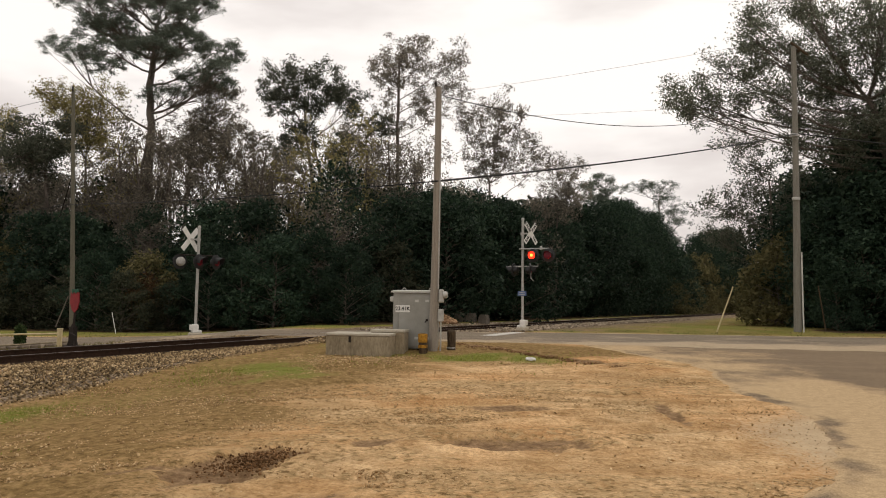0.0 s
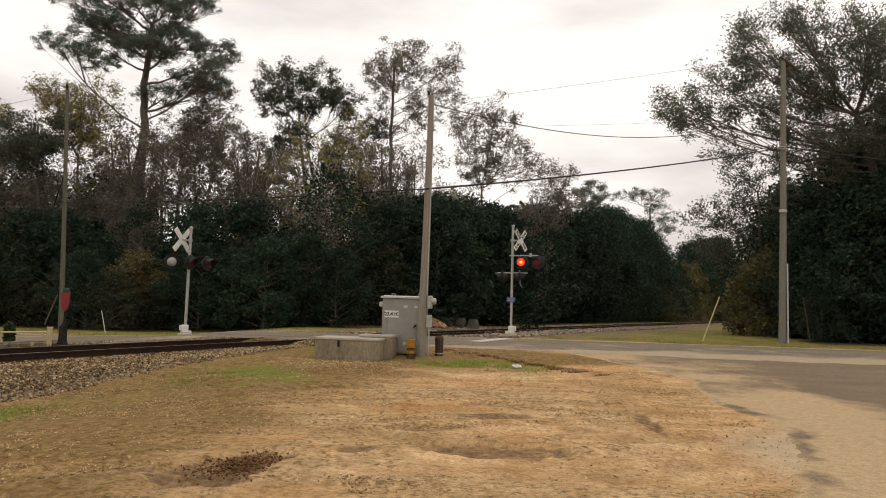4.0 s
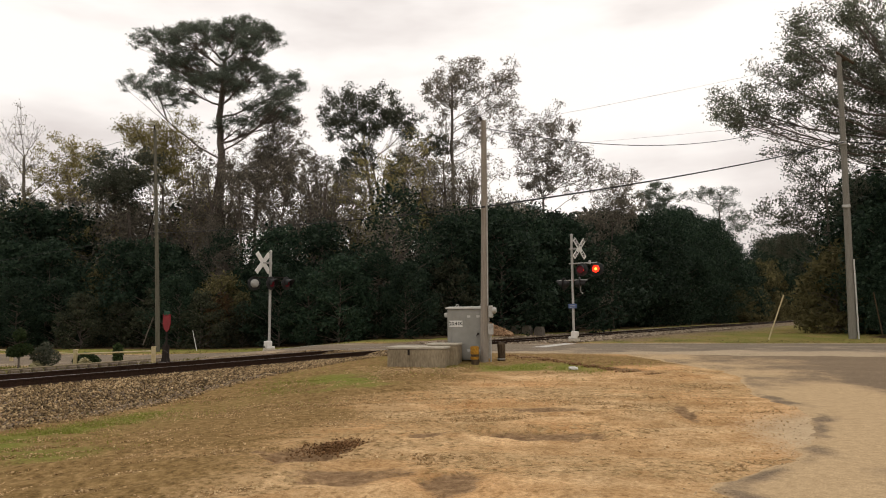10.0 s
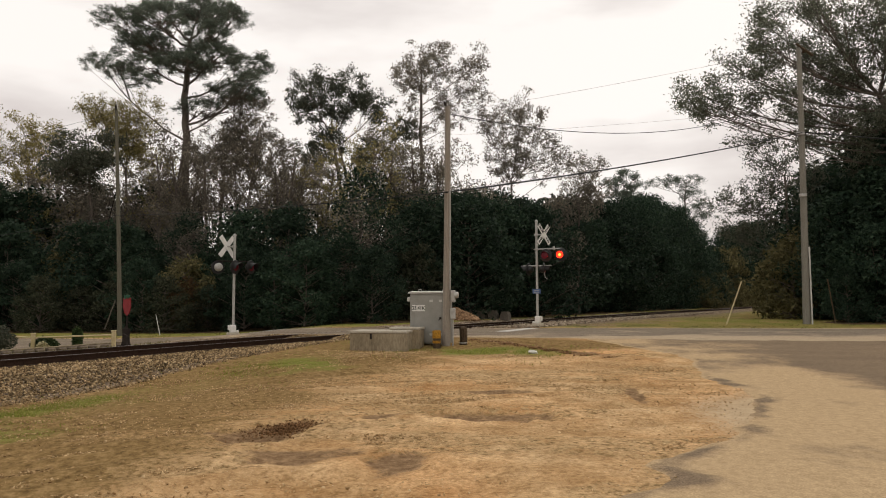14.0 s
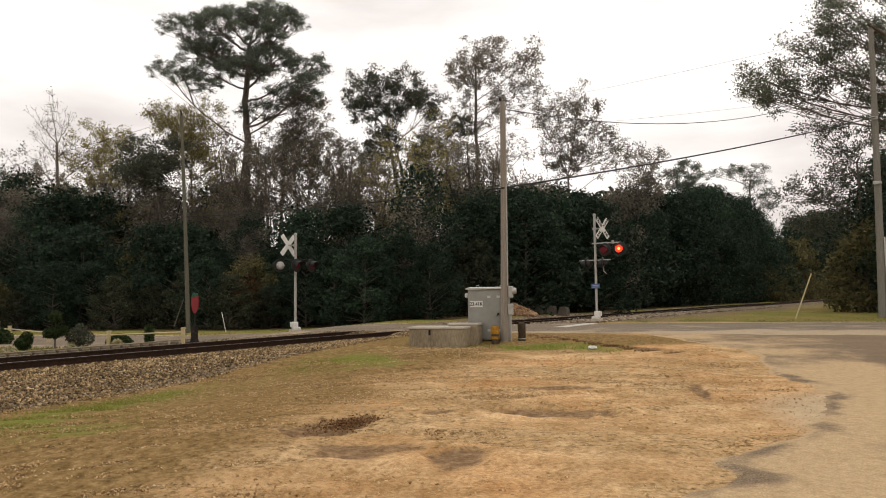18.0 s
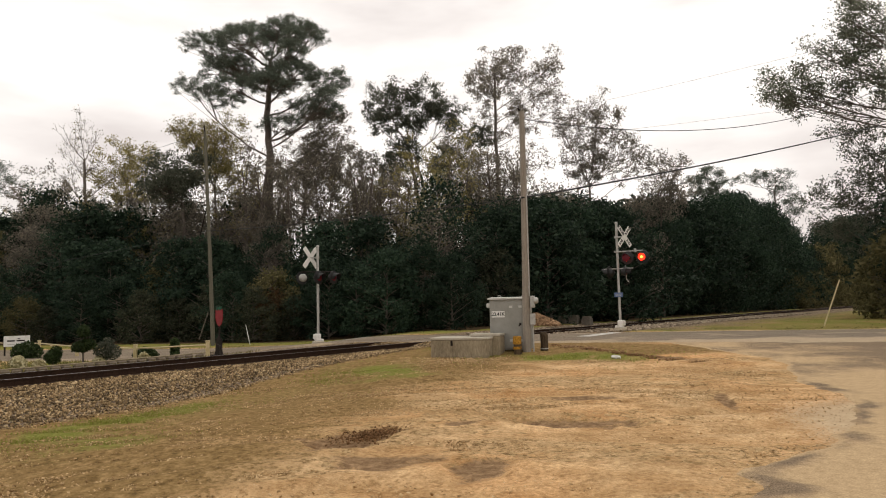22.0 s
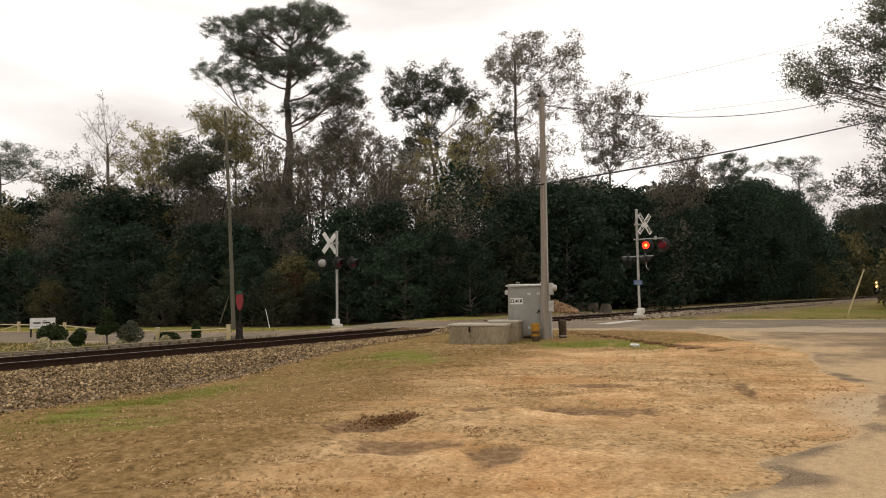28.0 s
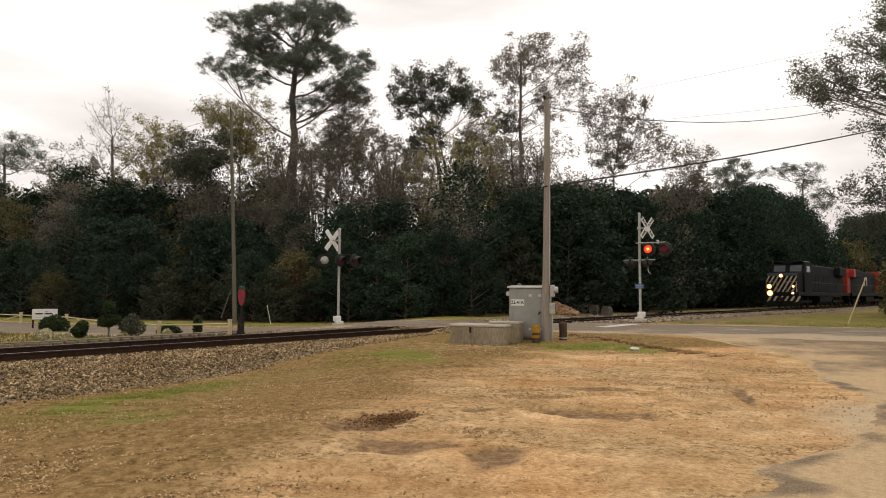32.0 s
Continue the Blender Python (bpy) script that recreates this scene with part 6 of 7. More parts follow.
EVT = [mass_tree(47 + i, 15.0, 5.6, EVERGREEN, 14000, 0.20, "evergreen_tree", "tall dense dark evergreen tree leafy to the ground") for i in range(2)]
rw = np.random.RandomState(5)
USED = set()


def plant(pool, x, y, s, sz=None):
    if pool is EV and (sz or s) > 1.5:
        pool, s, sz = EVT, s * 8 / 15, (sz or s) * 8 / 15
    fresh = [o for o in pool if o not in USED]
    ob = fresh[0] if fresh else pool[rw.randint(len(pool))]
    m = at(x, y, s, rw.rand() * 360, sz)
    if ob not in USED:
        USED.add(ob)
        ob.matrix_basis = m
        return ob
    return copy_thing(ob, m @ Matrix.Diagonal((*(1 / v for v in ob.scale), 1)))


def clear_of_track(x, y, w=4.5, side=-1):
    s, d = track_sd(x, y)
    return d * side > w


# edge of the wood beyond the road, left of the track
for x in np.arange(-52, 2, 1.9):
    y = 33.2 + rw.rand() * 2.0
    if clear_of_track(x, y, 5.0):
        plant(BR if rw.rand() < 0.42 else EV, x + rw.rand(), y, 0.40 + 0.25 * rw.rand())
for x in np.arange(-56, 10, 2.9):
    y = 37.0 + rw.rand() * 3
    if clear_of_track(x, y, 6.0):
        plant(EV if rw.rand() < 0.5 else BT if rw.rand() < 0.5 else BR, x + rw.rand() * 1.5, y, 0.75 + 0.3 * rw.rand())
for x in np.arange(-60, 12, 3.4):
    y = 42 + rw.rand() * 4
    if clear_of_track(x, y, 6.5):
        plant(EV if rw.rand() < 0.55 else BT, x + rw.rand() * 1.5, y, (0.58 if -33 < x < -6 else 0.9 if x > -33 else 1.12) + 0.3 * rw.rand())
for x in np.arange(-64, -6, 2.5):
    y = 44 + rw.rand() * 9
    big = 0.18 if x > -32 else 0.0
    if abs(x + 26) > 1.8 or y > 50:
        plant(AU if x > -34 or rw.rand() < 0.8 else OK2, x + rw.rand() * 2, y, 0.66 + 0.28 * rw.rand() + big)
for x in np.arange(-64, -7, 6.0):
    y = 46 + rw.rand() * 6
    plant(BT, x + rw.rand() * 2, y, (0.66 if x > -33 else 1.08) + 0.25 * rw.rand())
for x in np.arange(-52, -7, 1.6):
    plant(AU, x + rw.rand() * 1.2, 45 + rw.rand() * 11, 0.66 + 0.38 * rw.rand())
for x in np.arange(-68, 4, 4.2):
    y = 50 + rw.rand() * 6
    if clear_of_track(x, y, 6.5):
        plant(EV if rw.rand() < 0.75 else BT, x + rw.rand() * 2, y, (0.62 if -33 < x < -8 else 1.0 if x > -33 else 1.32) + 0.25 * rw.rand())
for x in np.arange(-86, 16, 4.2):
    y = 62 + rw.rand() * 8
    if clear_of_track(x, y, 8.0):
        plant(FEV, x + rw.rand() * 2, y, (0.74 if -38 < x < -8 else 1.05) + 0.25 * rw.rand())
for x in np.arange(-104, 10, 5.5):
    y = 78 + rw.rand() * 8
    if clear_of_track(x, y, 9.0):
        plant(FEV, x + rw.rand() * 2, y, (0.85 if -48 < x < -12 else 1.25) + 0.2 * rw.rand())
# dark evergreens right of the pole, and along the far side of the track
for x, y, s in ((-6.5, 41, 0.9), (-5.0, 45.5, 1.02), (-2.4, 47.5, 1.05), (-7.5, 48, 0.95), (-0.5, 52, 1.1), (-4, 51, 1.1), (-3.6, 42.5, 0.95), (0.6, 50, 1.05)):
    plant(EV, x, y, s)
for k in range(5):
    x, y = on_track(34 + 5.2 * k, -7.4 - rw.rand())
    plant(EV if k % 2 else BT, x, y, 1.0, 0.8 + 0.09 * k + 0.2 * rw.rand())
    x, y = on_track(37 + 5.2 * k, -12.5 - 2 * rw.rand())
    plant(EV if k % 3 else BT, x, y, 1.15, 0.95 + 0.09 * k + 0.25 * rw.rand())
for a in np.arange(58, 124, 5.0):
    for d0, tall in ((-7.4, np.interp(a, [58, 70, 80, 90, 102, 112], [10.6, 12.6, 14.2, 15.3, 15.0, 9.0])), (-11.6, np.interp(a, [58, 70, 80, 90, 100, 124], [11.4, 12.6, 14.5, 16.0, 17.0, 17.4]))):
        x, y = on_track(a + 2 * rw.rand(), d0 - 0.8 * rw.rand())
        plant(EV, x, y, (1.15 if tall < 12 else 1.35) + 0.2 * rw.rand(), tall / 8 * (0.88 + 0.16 * rw.rand()))
for k in range(7):
    x, y = on_track(136 + 9 * k, -7.5 - 2 * rw.rand())
    plant(EV, x, y, 1.5 + 0.3 * rw.rand(), 1.75 + 0.13 * k + 0.2 * rw.rand())
# yellow-brown thickets beyond the bend
for k in range(7):
    x, y = on_track(100 + 6 * k, -5.0 - rw.rand())
    plant(GO, x, y, 0.8 + 0.35 * rw.rand())
    x, y = on_track(126 + 6 * k, -5.6 - rw.rand())
    plant(GO, x, y, 1.3 + 0.3 * rw.rand(), 1.6 + 0.5 * rw.rand())
for k in range(26):
    x, y = on_track(140 + 13 * k, -8.5 - 3 * rw.rand())
    plant(FEV, x, y, 1.3 + 0.3 * rw.rand(), 1.0 + 0.4 * rw.rand())
    x, y = on_track(135 + 13 * k, 7.0 + 2.5 * rw.rand())
    plant(FEV, x, y, 1.1 + 0.3 * rw.rand())
plant(BR, -19.3, 36.2, 0.8)
ORB = mass_tree(57, 3.6, 1.5, ORANGE, 3200, 0.14, "thicket_shrub", "rust-orange shrub at the wood's edge", low=0.3)
ORB.matrix_basis = at(-19.0, 35.6, 0.75)

# the wood right of the track, with the great oak over the verge
crown_tree(81, "oak_tree", "large spreading oak overhanging the road verge", [(0.0, 0.3), (0.1, 5.5), (0.3, 8.4), (-0.2, 10.2), (-0.7, 12.3)],
           [(-6.3, 18.1, 1.1, 0.8), (-4.7, 17.2, 1.3, 0.9), (-8.0, 14.4, 1.6, 0.9), (-10.0, 13.6, 1.1, 0.8), (-10.8, 12.4, 0.8, 0.6), (-9.0, 12.3, 1.4, 0.7), (-7.0, 15.4, 1.1, 0.8), (-6.7, 12.6, 1.3, 0.7), (-4.8, 14.9, 1.3, 1.1), (-2.8, 17.3, 1.4, 1.3), (-2.8, 14.3, 1.5, 1.2), (-0.9, 16.1, 1.5, 1.5),
            (-4.1, 12.0, 1.4, 0.9), (-1.6, 12.7, 1.5, 1.2), (1.1, 17.3, 1.6, 1.6), (1.3, 14.3, 1.8, 1.7), (3.6, 16.6, 1.6, 1.9), (3.5, 12.6, 1.8, 2.0), (0.3, 11.2, 1.6, 1.2), (-2.0, 10.3, 1.4, 0.8), (-4.2, 9.9, 1.2, 0.7), (2.1, 9.2, 1.9, 1.5), (4.0, 9.3, 1.6, 1.6)],
           0.42, OAKLEAF, 22, 0.085, fill=1.5, puff=0.2, deep=0.35, slope=0.3).matrix_basis = at(20.2, 39)
crown_tree(82, "woodland_tree", "pale-limbed grey-green tree reaching towards the track", [(0.0, 2.3), (0.0, 6.1), (0.0, 9.2)],
           [(-2.3, 11.9, 1.3, 0.6), (-1.3, 10.4, 1.4, 0.8), (-2.7, 8.0, 1.6, 0.8), (-0.4, 8.9, 1.3, 1.1), (-1.1, 7.3, 1.4, 1.0), (1.4, 8.8, 1.1, 1.1), (-3.9, 5.8, 0.9, 0.6), (-2.2, 5.6, 1.2, 0.7)], 0.16, OAKLEAF, 15, 0.09, fill=1.2, bark=BARKPALE, puff=0.18).matrix_basis = at(16.8, 46)
oak_round(83, 24.0, 8.5, OAKLEAF, 40, 0.13, "oak_tree", "tall dark oak deep in the wood beside the road", clear=0.36, limbs=16, spread=0.34).matrix_basis = at(30.5, 43)
for x, y, s in ((19.9, 41.2, 1.2), (21.4, 42.2, 1.4), (19.6, 44.4, 1.1), (16.9, 37.2, 0.5), (16.0, 35.6, 0.34), (17.6, 36.2, 0.6), (17.5, 39.5, 0.8), (19.5, 39.5, 1.0), (20.8, 39, 1.15), (18.6, 41.5, 0.7), (20.6, 46, 0.85), (18.6, 37.6, 0.85), (20.4, 36.8, 1.0), (22.4, 36.4, 1.15), (24.8, 36.4, 1.3), (26, 37.8, 1.9), (29, 38.5, 2.0), (32, 39, 2.1), (24.5, 43, 1.9), (27.5, 45, 2.1), (31, 46, 2.2), (35, 42, 2.2), (22, 44.5, 1.5), (19.4, 43, 1.0), (20.8, 49, 1.3), (22.6, 55, 1.4), (24.4, 60, 1.4), (25.2, 41.5, 2.4), (27.8, 42.5, 2.5), (30.6, 41, 2.6), (24.0, 38.2, 1.9), (23.5, 39.5, 1.7), (25.5, 40.5, 2.0), (28, 40, 2.1), (27.4, 36.6, 1.4), (30.8, 37, 1.5), (34.8, 38, 1.6), (21, 42, 1.2), (23, 42, 1.4), (26, 43, 1.6), (30, 43, 1.8), (36, 45, 1.9), (24, 52, 1.2), (27.5, 58, 1.3), (31, 64, 1.3), (35, 72, 1.4), (28, 50, 1.6), (34, 55, 1.8), (40, 40, 1.7), (45, 41, 1.7), (51, 43, 1.7), (39, 82, 1.4), (43, 92, 1.5), (48, 104, 1.5)):
    plant(EV, x, y, s if s < 1.75 else 0.8 * s)
for x, y, s in ((15.9, 42.6, 0.9), (17.2, 44.5, 1.1), (19.4, 47, 0.55), (22, 52, 0.6), (23.5, 56, 0.6), (26, 61, 0.6)):
    plant(GO, x, y, s)


# ---- the planted corner by the road, beyond the track ----
def shrub(name, x, y, blobs, count, size, mat, label, stem=None, category="shrub"):
    """A garden shrub: leaf clumps set on a short stem."""
    r = np.random.RandomState(int(abs(x * 100)))
    ob = thing(name, x, y, float(land_z(x, y)) - 0.02, 0, label, category)
    C = []
    tot = sum(b[3] ** 3 for b in blobs)
    for bx, by, bz, br in blobs:
        n = int(count * br ** 3 / tot)
        v = r.normal(0, 1, (n, 3))
        v /= np.linalg.norm(v, axis=1)[:, None]
        C.append(np.array([bx, by, bz]) + v * br * (0.55 + 0.5 * r.rand(n, 1) ** 0.5))
    mb = MB().tube([(0, 0, -0.05), (0.01, 0, blobs[0][2])], [0.035, 0.025], 7)
    for bx, by, bz, br in blobs[1:]:
        mb.tube([(0, 0, blobs[0][2] * 0.6), (bx, by, bz)], [0.02, 0.012], 6)
    part("stem", mb, BARK, ob)
    V, F = leaf_quads(np.concatenate(C), size, 1.5, 0.1, r)
    part("foliage", raw_mesh("foliage", V, F, mat), None, ob)


shrub("topiary", -16.4, 18.1, [(0, 0, 0.66, 0.20), (-0.24, 0, 0.62, 0.17), (0.22, 0.05, 0.70, 0.18), (0, 0, 1.14, 0.19)], 3200, 0.05, SHRUBM, "clipped topiary shrub with stacked balls")
shrub("garden_shrub", -22.2, 21.5, [(0, 0, 0.35, 0.36), (0.38, 0, 0.28, 0.3), (-0.36, 0, 0.3, 0.32)], 2600, 0.06, SHRUBM, "grey-green garden shrub before the sign")
shrub("garden_shrub", -17.4, 17.9, [(0, 0, 0.36, 0.24), (0.1, 0, 0.52, 0.18), (-0.12, 0, 0.3, 0.2)], 1800, 0.05, SHRUBM, "small upright garden shrub")
shrub("garden_shrub", -15.9, 18.6, [(0, 0, 0.45, 0.30), (0.25, 0, 0.4, 0.26), (-0.24, 0, 0.5, 0.24), (0.05, 0, 0.7, 0.2)], 1500, 0.05, OAKLEAF, "loose twiggy garden shrub")
shrub("garden_shrub", -15.6, 20.2, [(0, 0, 0.16, 0.30), (0.26, 0, 0.13, 0.24), (-0.26, 0, 0.13, 0.24)], 2600, 0.05, SHRUBM, "low dark rounded shrub")
shrub("column_shrub", -15.2, 21.3, [(0, 0, 0.2, 0.15), (0, 0, 0.38, 0.16), (0, 0, 0.56, 0.15)], 2200, 0.05, SHRUBM, "narrow dark column shrub")
for k, (x, y) in enumerate(((-18.6, 17.6), (-18.0, 17.2), (-19.4, 18.3), (-20.4, 19.4), (-17.0, 16.9), (-16.0, 18.4), (-14.9, 19.2))):
    shrub("ornamental_grass", x, y, [(0, 0, 0.12, 0.17)], 500, 0.07, plain("straw_tuft", (0.34, 0.30, 0.16), (0.5, 0.45, 0.28), 8) if k == 0 else bpy.data.materials["straw_tuft"], "pale tuft of ornamental grass", category="grass tuft")


def make_sign():
    x, y = -24.5, 23.2
    sg = thing("business_sign", x, y, float(land_z(x, y)) - 0.02, 46, "small white roadside sign on dark posts", "sign")
    for sx in (-0.44, 0.44):
        part("post", MB().box((sx, 0.02, 0.35), (0.07, 0.07, 0.85), 0.01), DARKIRON, sg)
    board = part("board", MB().box((0, -0.03, 0.66), (0.98, 0.04, 0.46), 0.012), WHITEPAINT, sg, "white board with an unreadable line")
    for k, (bx, w) in enumerate(((-0.22, 0.28), (0.14, 0.3))):
        part("bar", MB().box((bx, -0.053, 0.68), (w, 0.004, 0.06)), DARKIRON, board)
    part("emblem", MB().prism([(-0.05, 0.76), (0.06, 0.78), (0.16, 0.765), (0.05, 0.745)], "y", -0.055, -0.051), DARKIRON, board)
    part("bar", MB().box((0, -0.053, 0.53), (0.7, 0.004, 0.025)), GALV, board)


make_sign()


def make_pipe_fence():
    pts = [(-33.5, 27.2), (-29.6, 26.6), (-25.7, 25.6), (-20.7, 22.5), (-15.8, 19.9), (-12.4, 19.2)]
    f = thing("pipe_fence", -15.8, 19.9, 0, 0, "low cream-yellow pipe fence round the planted corner", "fence")
    inv = Matrix.Translation((15.8, -19.9, 0))
    zs = [float(land_z(*p)) for p in pts]
    for k, ((x, y), z) in enumerate(zip(pts, zs)):
        part("post", MB().box((0, 0, 0.18), (0.12, 0.12, 0.72), 0.015).box((0, 0, 0.55), (0.14, 0.14, 0.04), 0.01), CREAM, f, "cream-painted square post", m=inv @ pose(x, y, z, 0, 0, 20))
        if k:
            a, b = Vector((*pts[k - 1], zs[k - 1] + 0.42)), Vector((x, y, z + 0.42))
            part("rail", MB().tube([inv @ a, inv @ b], 0.026, 8), CREAM, f, "cream-yellow pipe rail", True)
    a, b = Vector((-31.5, 26.9, zs[0] + 0.02)), Vector((-29.6, 26.6, zs[1] + 0.42))
    part("brace", MB().tube([inv @ a, inv @ b], 0.03, 8), CREAM, f, "slanting brace pipe", True)
    a, b = Vector((-24.2, 24.7, zs[2] + 0.4)), Vector((-22.6, 23.6, zs[2] + 0.1))
    part("brace", MB().tube([inv @ a, inv @ b], 0.03, 8), CREAM, f, "slanting brace pipe", True)


make_pipe_fence()


def make_edging():
    """A low edging of rough stones with a pale capping."""
    r = np.random.RandomState(31)
    pts = [Vector(p) for p in ((-16.6, 14.2), (-15.6, 15.0), (-14.4, 17.3), (-13.4, 19.3), (-12.6, 20.0))]
    e = thing("stone_edging", -14.4, 17.3, 0, 0, "low stone edging with a pale cap round the planted corner", "edging")
    inv = Matrix.Translation((14.4, -17.3, 0))
    shapes = [MB().box((0, 0, 0), (0.27, 0.2, 0.15), 0.04).mesh("stone", plain("edging_stone", (0.07, 0.055, 0.04), (0.19, 0.15, 0.11), 5, 0.9, 0, 0.4) if k == 0 else bpy.data.materials["edging_stone"]) for k in range(2)]
    for a, b in zip(pts, pts[1:]):
        n = max(1, int((b - a).length / 0.3))
        ang = math.degrees(math.atan2(b.y - a.y, b.x - a.x))
        for k in range(n):
            p = a.lerp(b, (k + 0.5) / n)
            z = float(land_z(p.x, p.y))
            for h in (0.06,):
                part("stone", shapes[r.randint(2)], None, e, m=inv @ pose(p.x + r.uniform(-.02, .02), p.y + r.uniform(-.02, .02), z + h, r.uniform(-6, 6), r.uniform(-6, 6), ang + r.uniform(-12, 12)))
        za, zb = float(land_z(a.x, a.y)), float(land_z(b.x, b.y))
        part("cap", MB().tube([inv @ Vector((a.x, a.y, za + 0.16)), inv @ Vector((b.x, b.y, zb + 0.16))], 0.022, 8), CONCRETE, e, "pale weathered capping", True)


make_edging()


# ---- the train ----
LOCOBLACK = plain("dirty_black_paint", (0.006, 0.007, 0.0075), (0.016, 0.018, 0.019), 2, 0.7, grain=0.12, spec=0.12)
LOCOGREY = plain("dark_blue_grey_paint", (0.005, 0.006, 0.007), (0.012, 0.0145, 0.016), 2, 0.7, grain=0.12, spec=0.12)
LOCORED = plain("red_loco_paint", (0.30, 0.022, 0.013), (0.42, 0.04, 0.022), 2, 0.45)
STRIPE = plain("cream_stripe_paint", (0.42, 0.34, 0.23), (0.56, 0.46, 0.33), 3, 0.5)
CABGLASS = plain("cab_glass", (0.06, 0.067, 0.075), (0.13, 0.14, 0.15), 3, 0.1)
WAGONRED = plain("rusty_red_wagon_paint", (0.07, 0.025, 0.018), (0.13, 0.045, 0.03), 1.2, 0.7)
HEADGLOW = m_glow("headlight_glow", (1.0, 0.66, 0.26), 9.0)
# orange glow of the glass rims, imitates the glare round the lamps
HEADGLARE = m_glow("headlight_glare", (1.0, 0.42, 0.09), 1.8)
GALVDARK = plain("grimy_grey_handrail", (0.05, 0.05, 0.048), (0.11, 0.11, 0.105), 6, 0.7)
AXLES = []


def make_truck(parent, y0, n, span, m, rolls=1):
    """A bogie with its wheelsets, which turn."""
    tr = part("truck", MB().box((-0.98, 0, 0.62), (0.16, span + 1.2, 0.34), 0.04).box((0.98, 0, 0.62), (0.16, span + 1.2, 0.34), 0.04).box((0, 0, 0.66), (1.9, 0.5, 0.3), 0.03), m, parent, "heavy cast truck frame", m=pose(0, y0, 0))
    for k in range(n):
        yy = -span / 2 + span * k / (n - 1)
        mb = MB().tube([(-0.75, 0, 0), (0.75, 0, 0)], 0.08, 8)
        for sx in (-1, 1):
            mb.lathe([(0.53, sx * 0.70), (0.53, sx * 0.80), (0.44, sx * 0.815), (0.40, sx * 0.80), (0.15, sx * 0.80), (0.12, sx * 0.86)], (0, 0, 0), 18, "x")
        w = part("wheelset", mb, RAIL, tr, "steel wheels on an axle", True, pose(0, yy, 0.53))
        AXLES.append((w, rolls))


def make_loco(name, label, body, ends, striped, length=22.3):
    """A six-axle diesel: nose, cab, long hood, walkway, tank, trucks, rails. It runs towards local -y; the unstriped one is coupled the other way round."""
    L = length
    t = thing(name, 0, 0, 0, 0, label, "locomotive")
    part("underframe", MB().box((0, L / 2, 1.36), (3.0, L - 0.5, 0.36), 0.04), LOCOBLACK, t, "walkway and underframe")
    nose = part("nose", MB().prism([(0.5, 1.5), (0.35, 1.6), (0.35, 3.05), (0.9, 3.3), (2.3, 3.4), (2.3, 1.5)], "x", -1.35, 1.35), LOCOBLACK if striped else ends, t, "wide nose")
    cab = part("cab", MB().prism([(2.3, 1.5), (2.3, 3.4), (2.62, 4.25), (3.0, 4.42), (4.9, 4.42), (5.1, 4.3), (5.1, 1.5)], "x", -1.5, 1.5), body if striped else ends, t, "driver's cab")
    part("cab_roof", MB().box((0, 3.75, 4.46), (2.7, 2.5, 0.1), 0.03), LOCOBLACK if striped else ends, cab, "cab roof")
    # pale strips paint the highlight along both roof edges
    for sx in (-1.3, 1.3):
        part("roof_edge", MB().box((sx, 3.7, 4.49), (0.16, 2.3, 0.06), 0.02), GALV, cab, "pale strip for the highlight on the roof edge")
    for sx in (-0.72, 0.72):
        part("windscreen", MB().add([(sx - 0.52, 2.36, 3.50), (sx + 0.52, 2.36, 3.50), (sx + 0.5, 2.58, 4.1), (sx - 0.5, 2.58, 4.1), (sx - 0.52, 2.33, 3.51), (sx + 0.52, 2.33, 3.51), (sx + 0.5, 2.55, 4.11), (sx - 0.5, 2.55, 4.11)], [(0, 1, 2, 3), (4, 7, 6, 5), (0, 4, 5, 1), (1, 5, 6, 2), (2, 6, 7, 3), (3, 7, 4, 0)]), CABGLASS, cab, "cab windscreen")
        part("side_window", MB().box((1.505 * (1 if sx > 0 else -1), 3.7, 3.75), (0.02, 1.3, 0.6), 0.006), CABGLASS, cab, "cab side window")
    hood = part("long_hood", MB().box((0, 11.2, 2.92), (1.85, 12.2, 2.76), 0.08).box((0, 8.0, 4.36), (1.2, 1.6, 0.22), 0.04), body, t, "long engine hood")
    for k in range(9):
        part("hood_door", MB().box((0.935, 6.0 + k * 1.12, 2.5), (0.02, 1.0, 1.7), 0.006), body, hood)
    part("radiator_section", MB().box((0, 18.9, 3.9), (2.9, 3.4, 0.95), 0.08).box((0, 18.9, 2.5), (1.85, 3.4, 1.9), 0.05), body, t, "radiator wings")
    if not striped:
        part("rear_panel", MB().box((0, 20.25, 3.9), (2.94, 0.9, 0.98), 0.06).box((0, 20.4, 2.5), (1.89, 0.5, 1.92), 0.04), ends, t, "red radiator end")
    part("rear_hood", MB().box((0, 21.1, 2.85), (1.85, 1.0, 2.6), 0.06), body if striped else ends, t, "rear hood end")
    part("exhaust", MB().box((0, 12.0, 4.4), (0.8, 1.0, 0.22), 0.03), LOCOBLACK, hood, "exhaust stack")
    part("fuel_tank", MB().prism([(-1.35, 1.15), (-1.35, 0.6), (-1.0, 0.28), (1.0, 0.28), (1.35, 0.6), (1.35, 1.15)], "y", 8.6, 13.6), LOCOGREY, t, "fuel tank")
    part("pilot", MB().prism([(-1.45, 1.2), (-1.45, 0.25), (1.45, 0.25), (1.45, 1.2)], "y", 0.15, 0.4).prism([(-1.3, 0.2), (1.3, 0.2), (1.1, 0.7), (-1.1, 0.7)], "y", -0.1, 0.16), LOCOBLACK, t, "pilot plate and plough")
    part("coupler", MB().box((0, -0.2, 0.88), (0.3, 0.7, 0.3), 0.05), RAIL, t, "knuckle coupler")
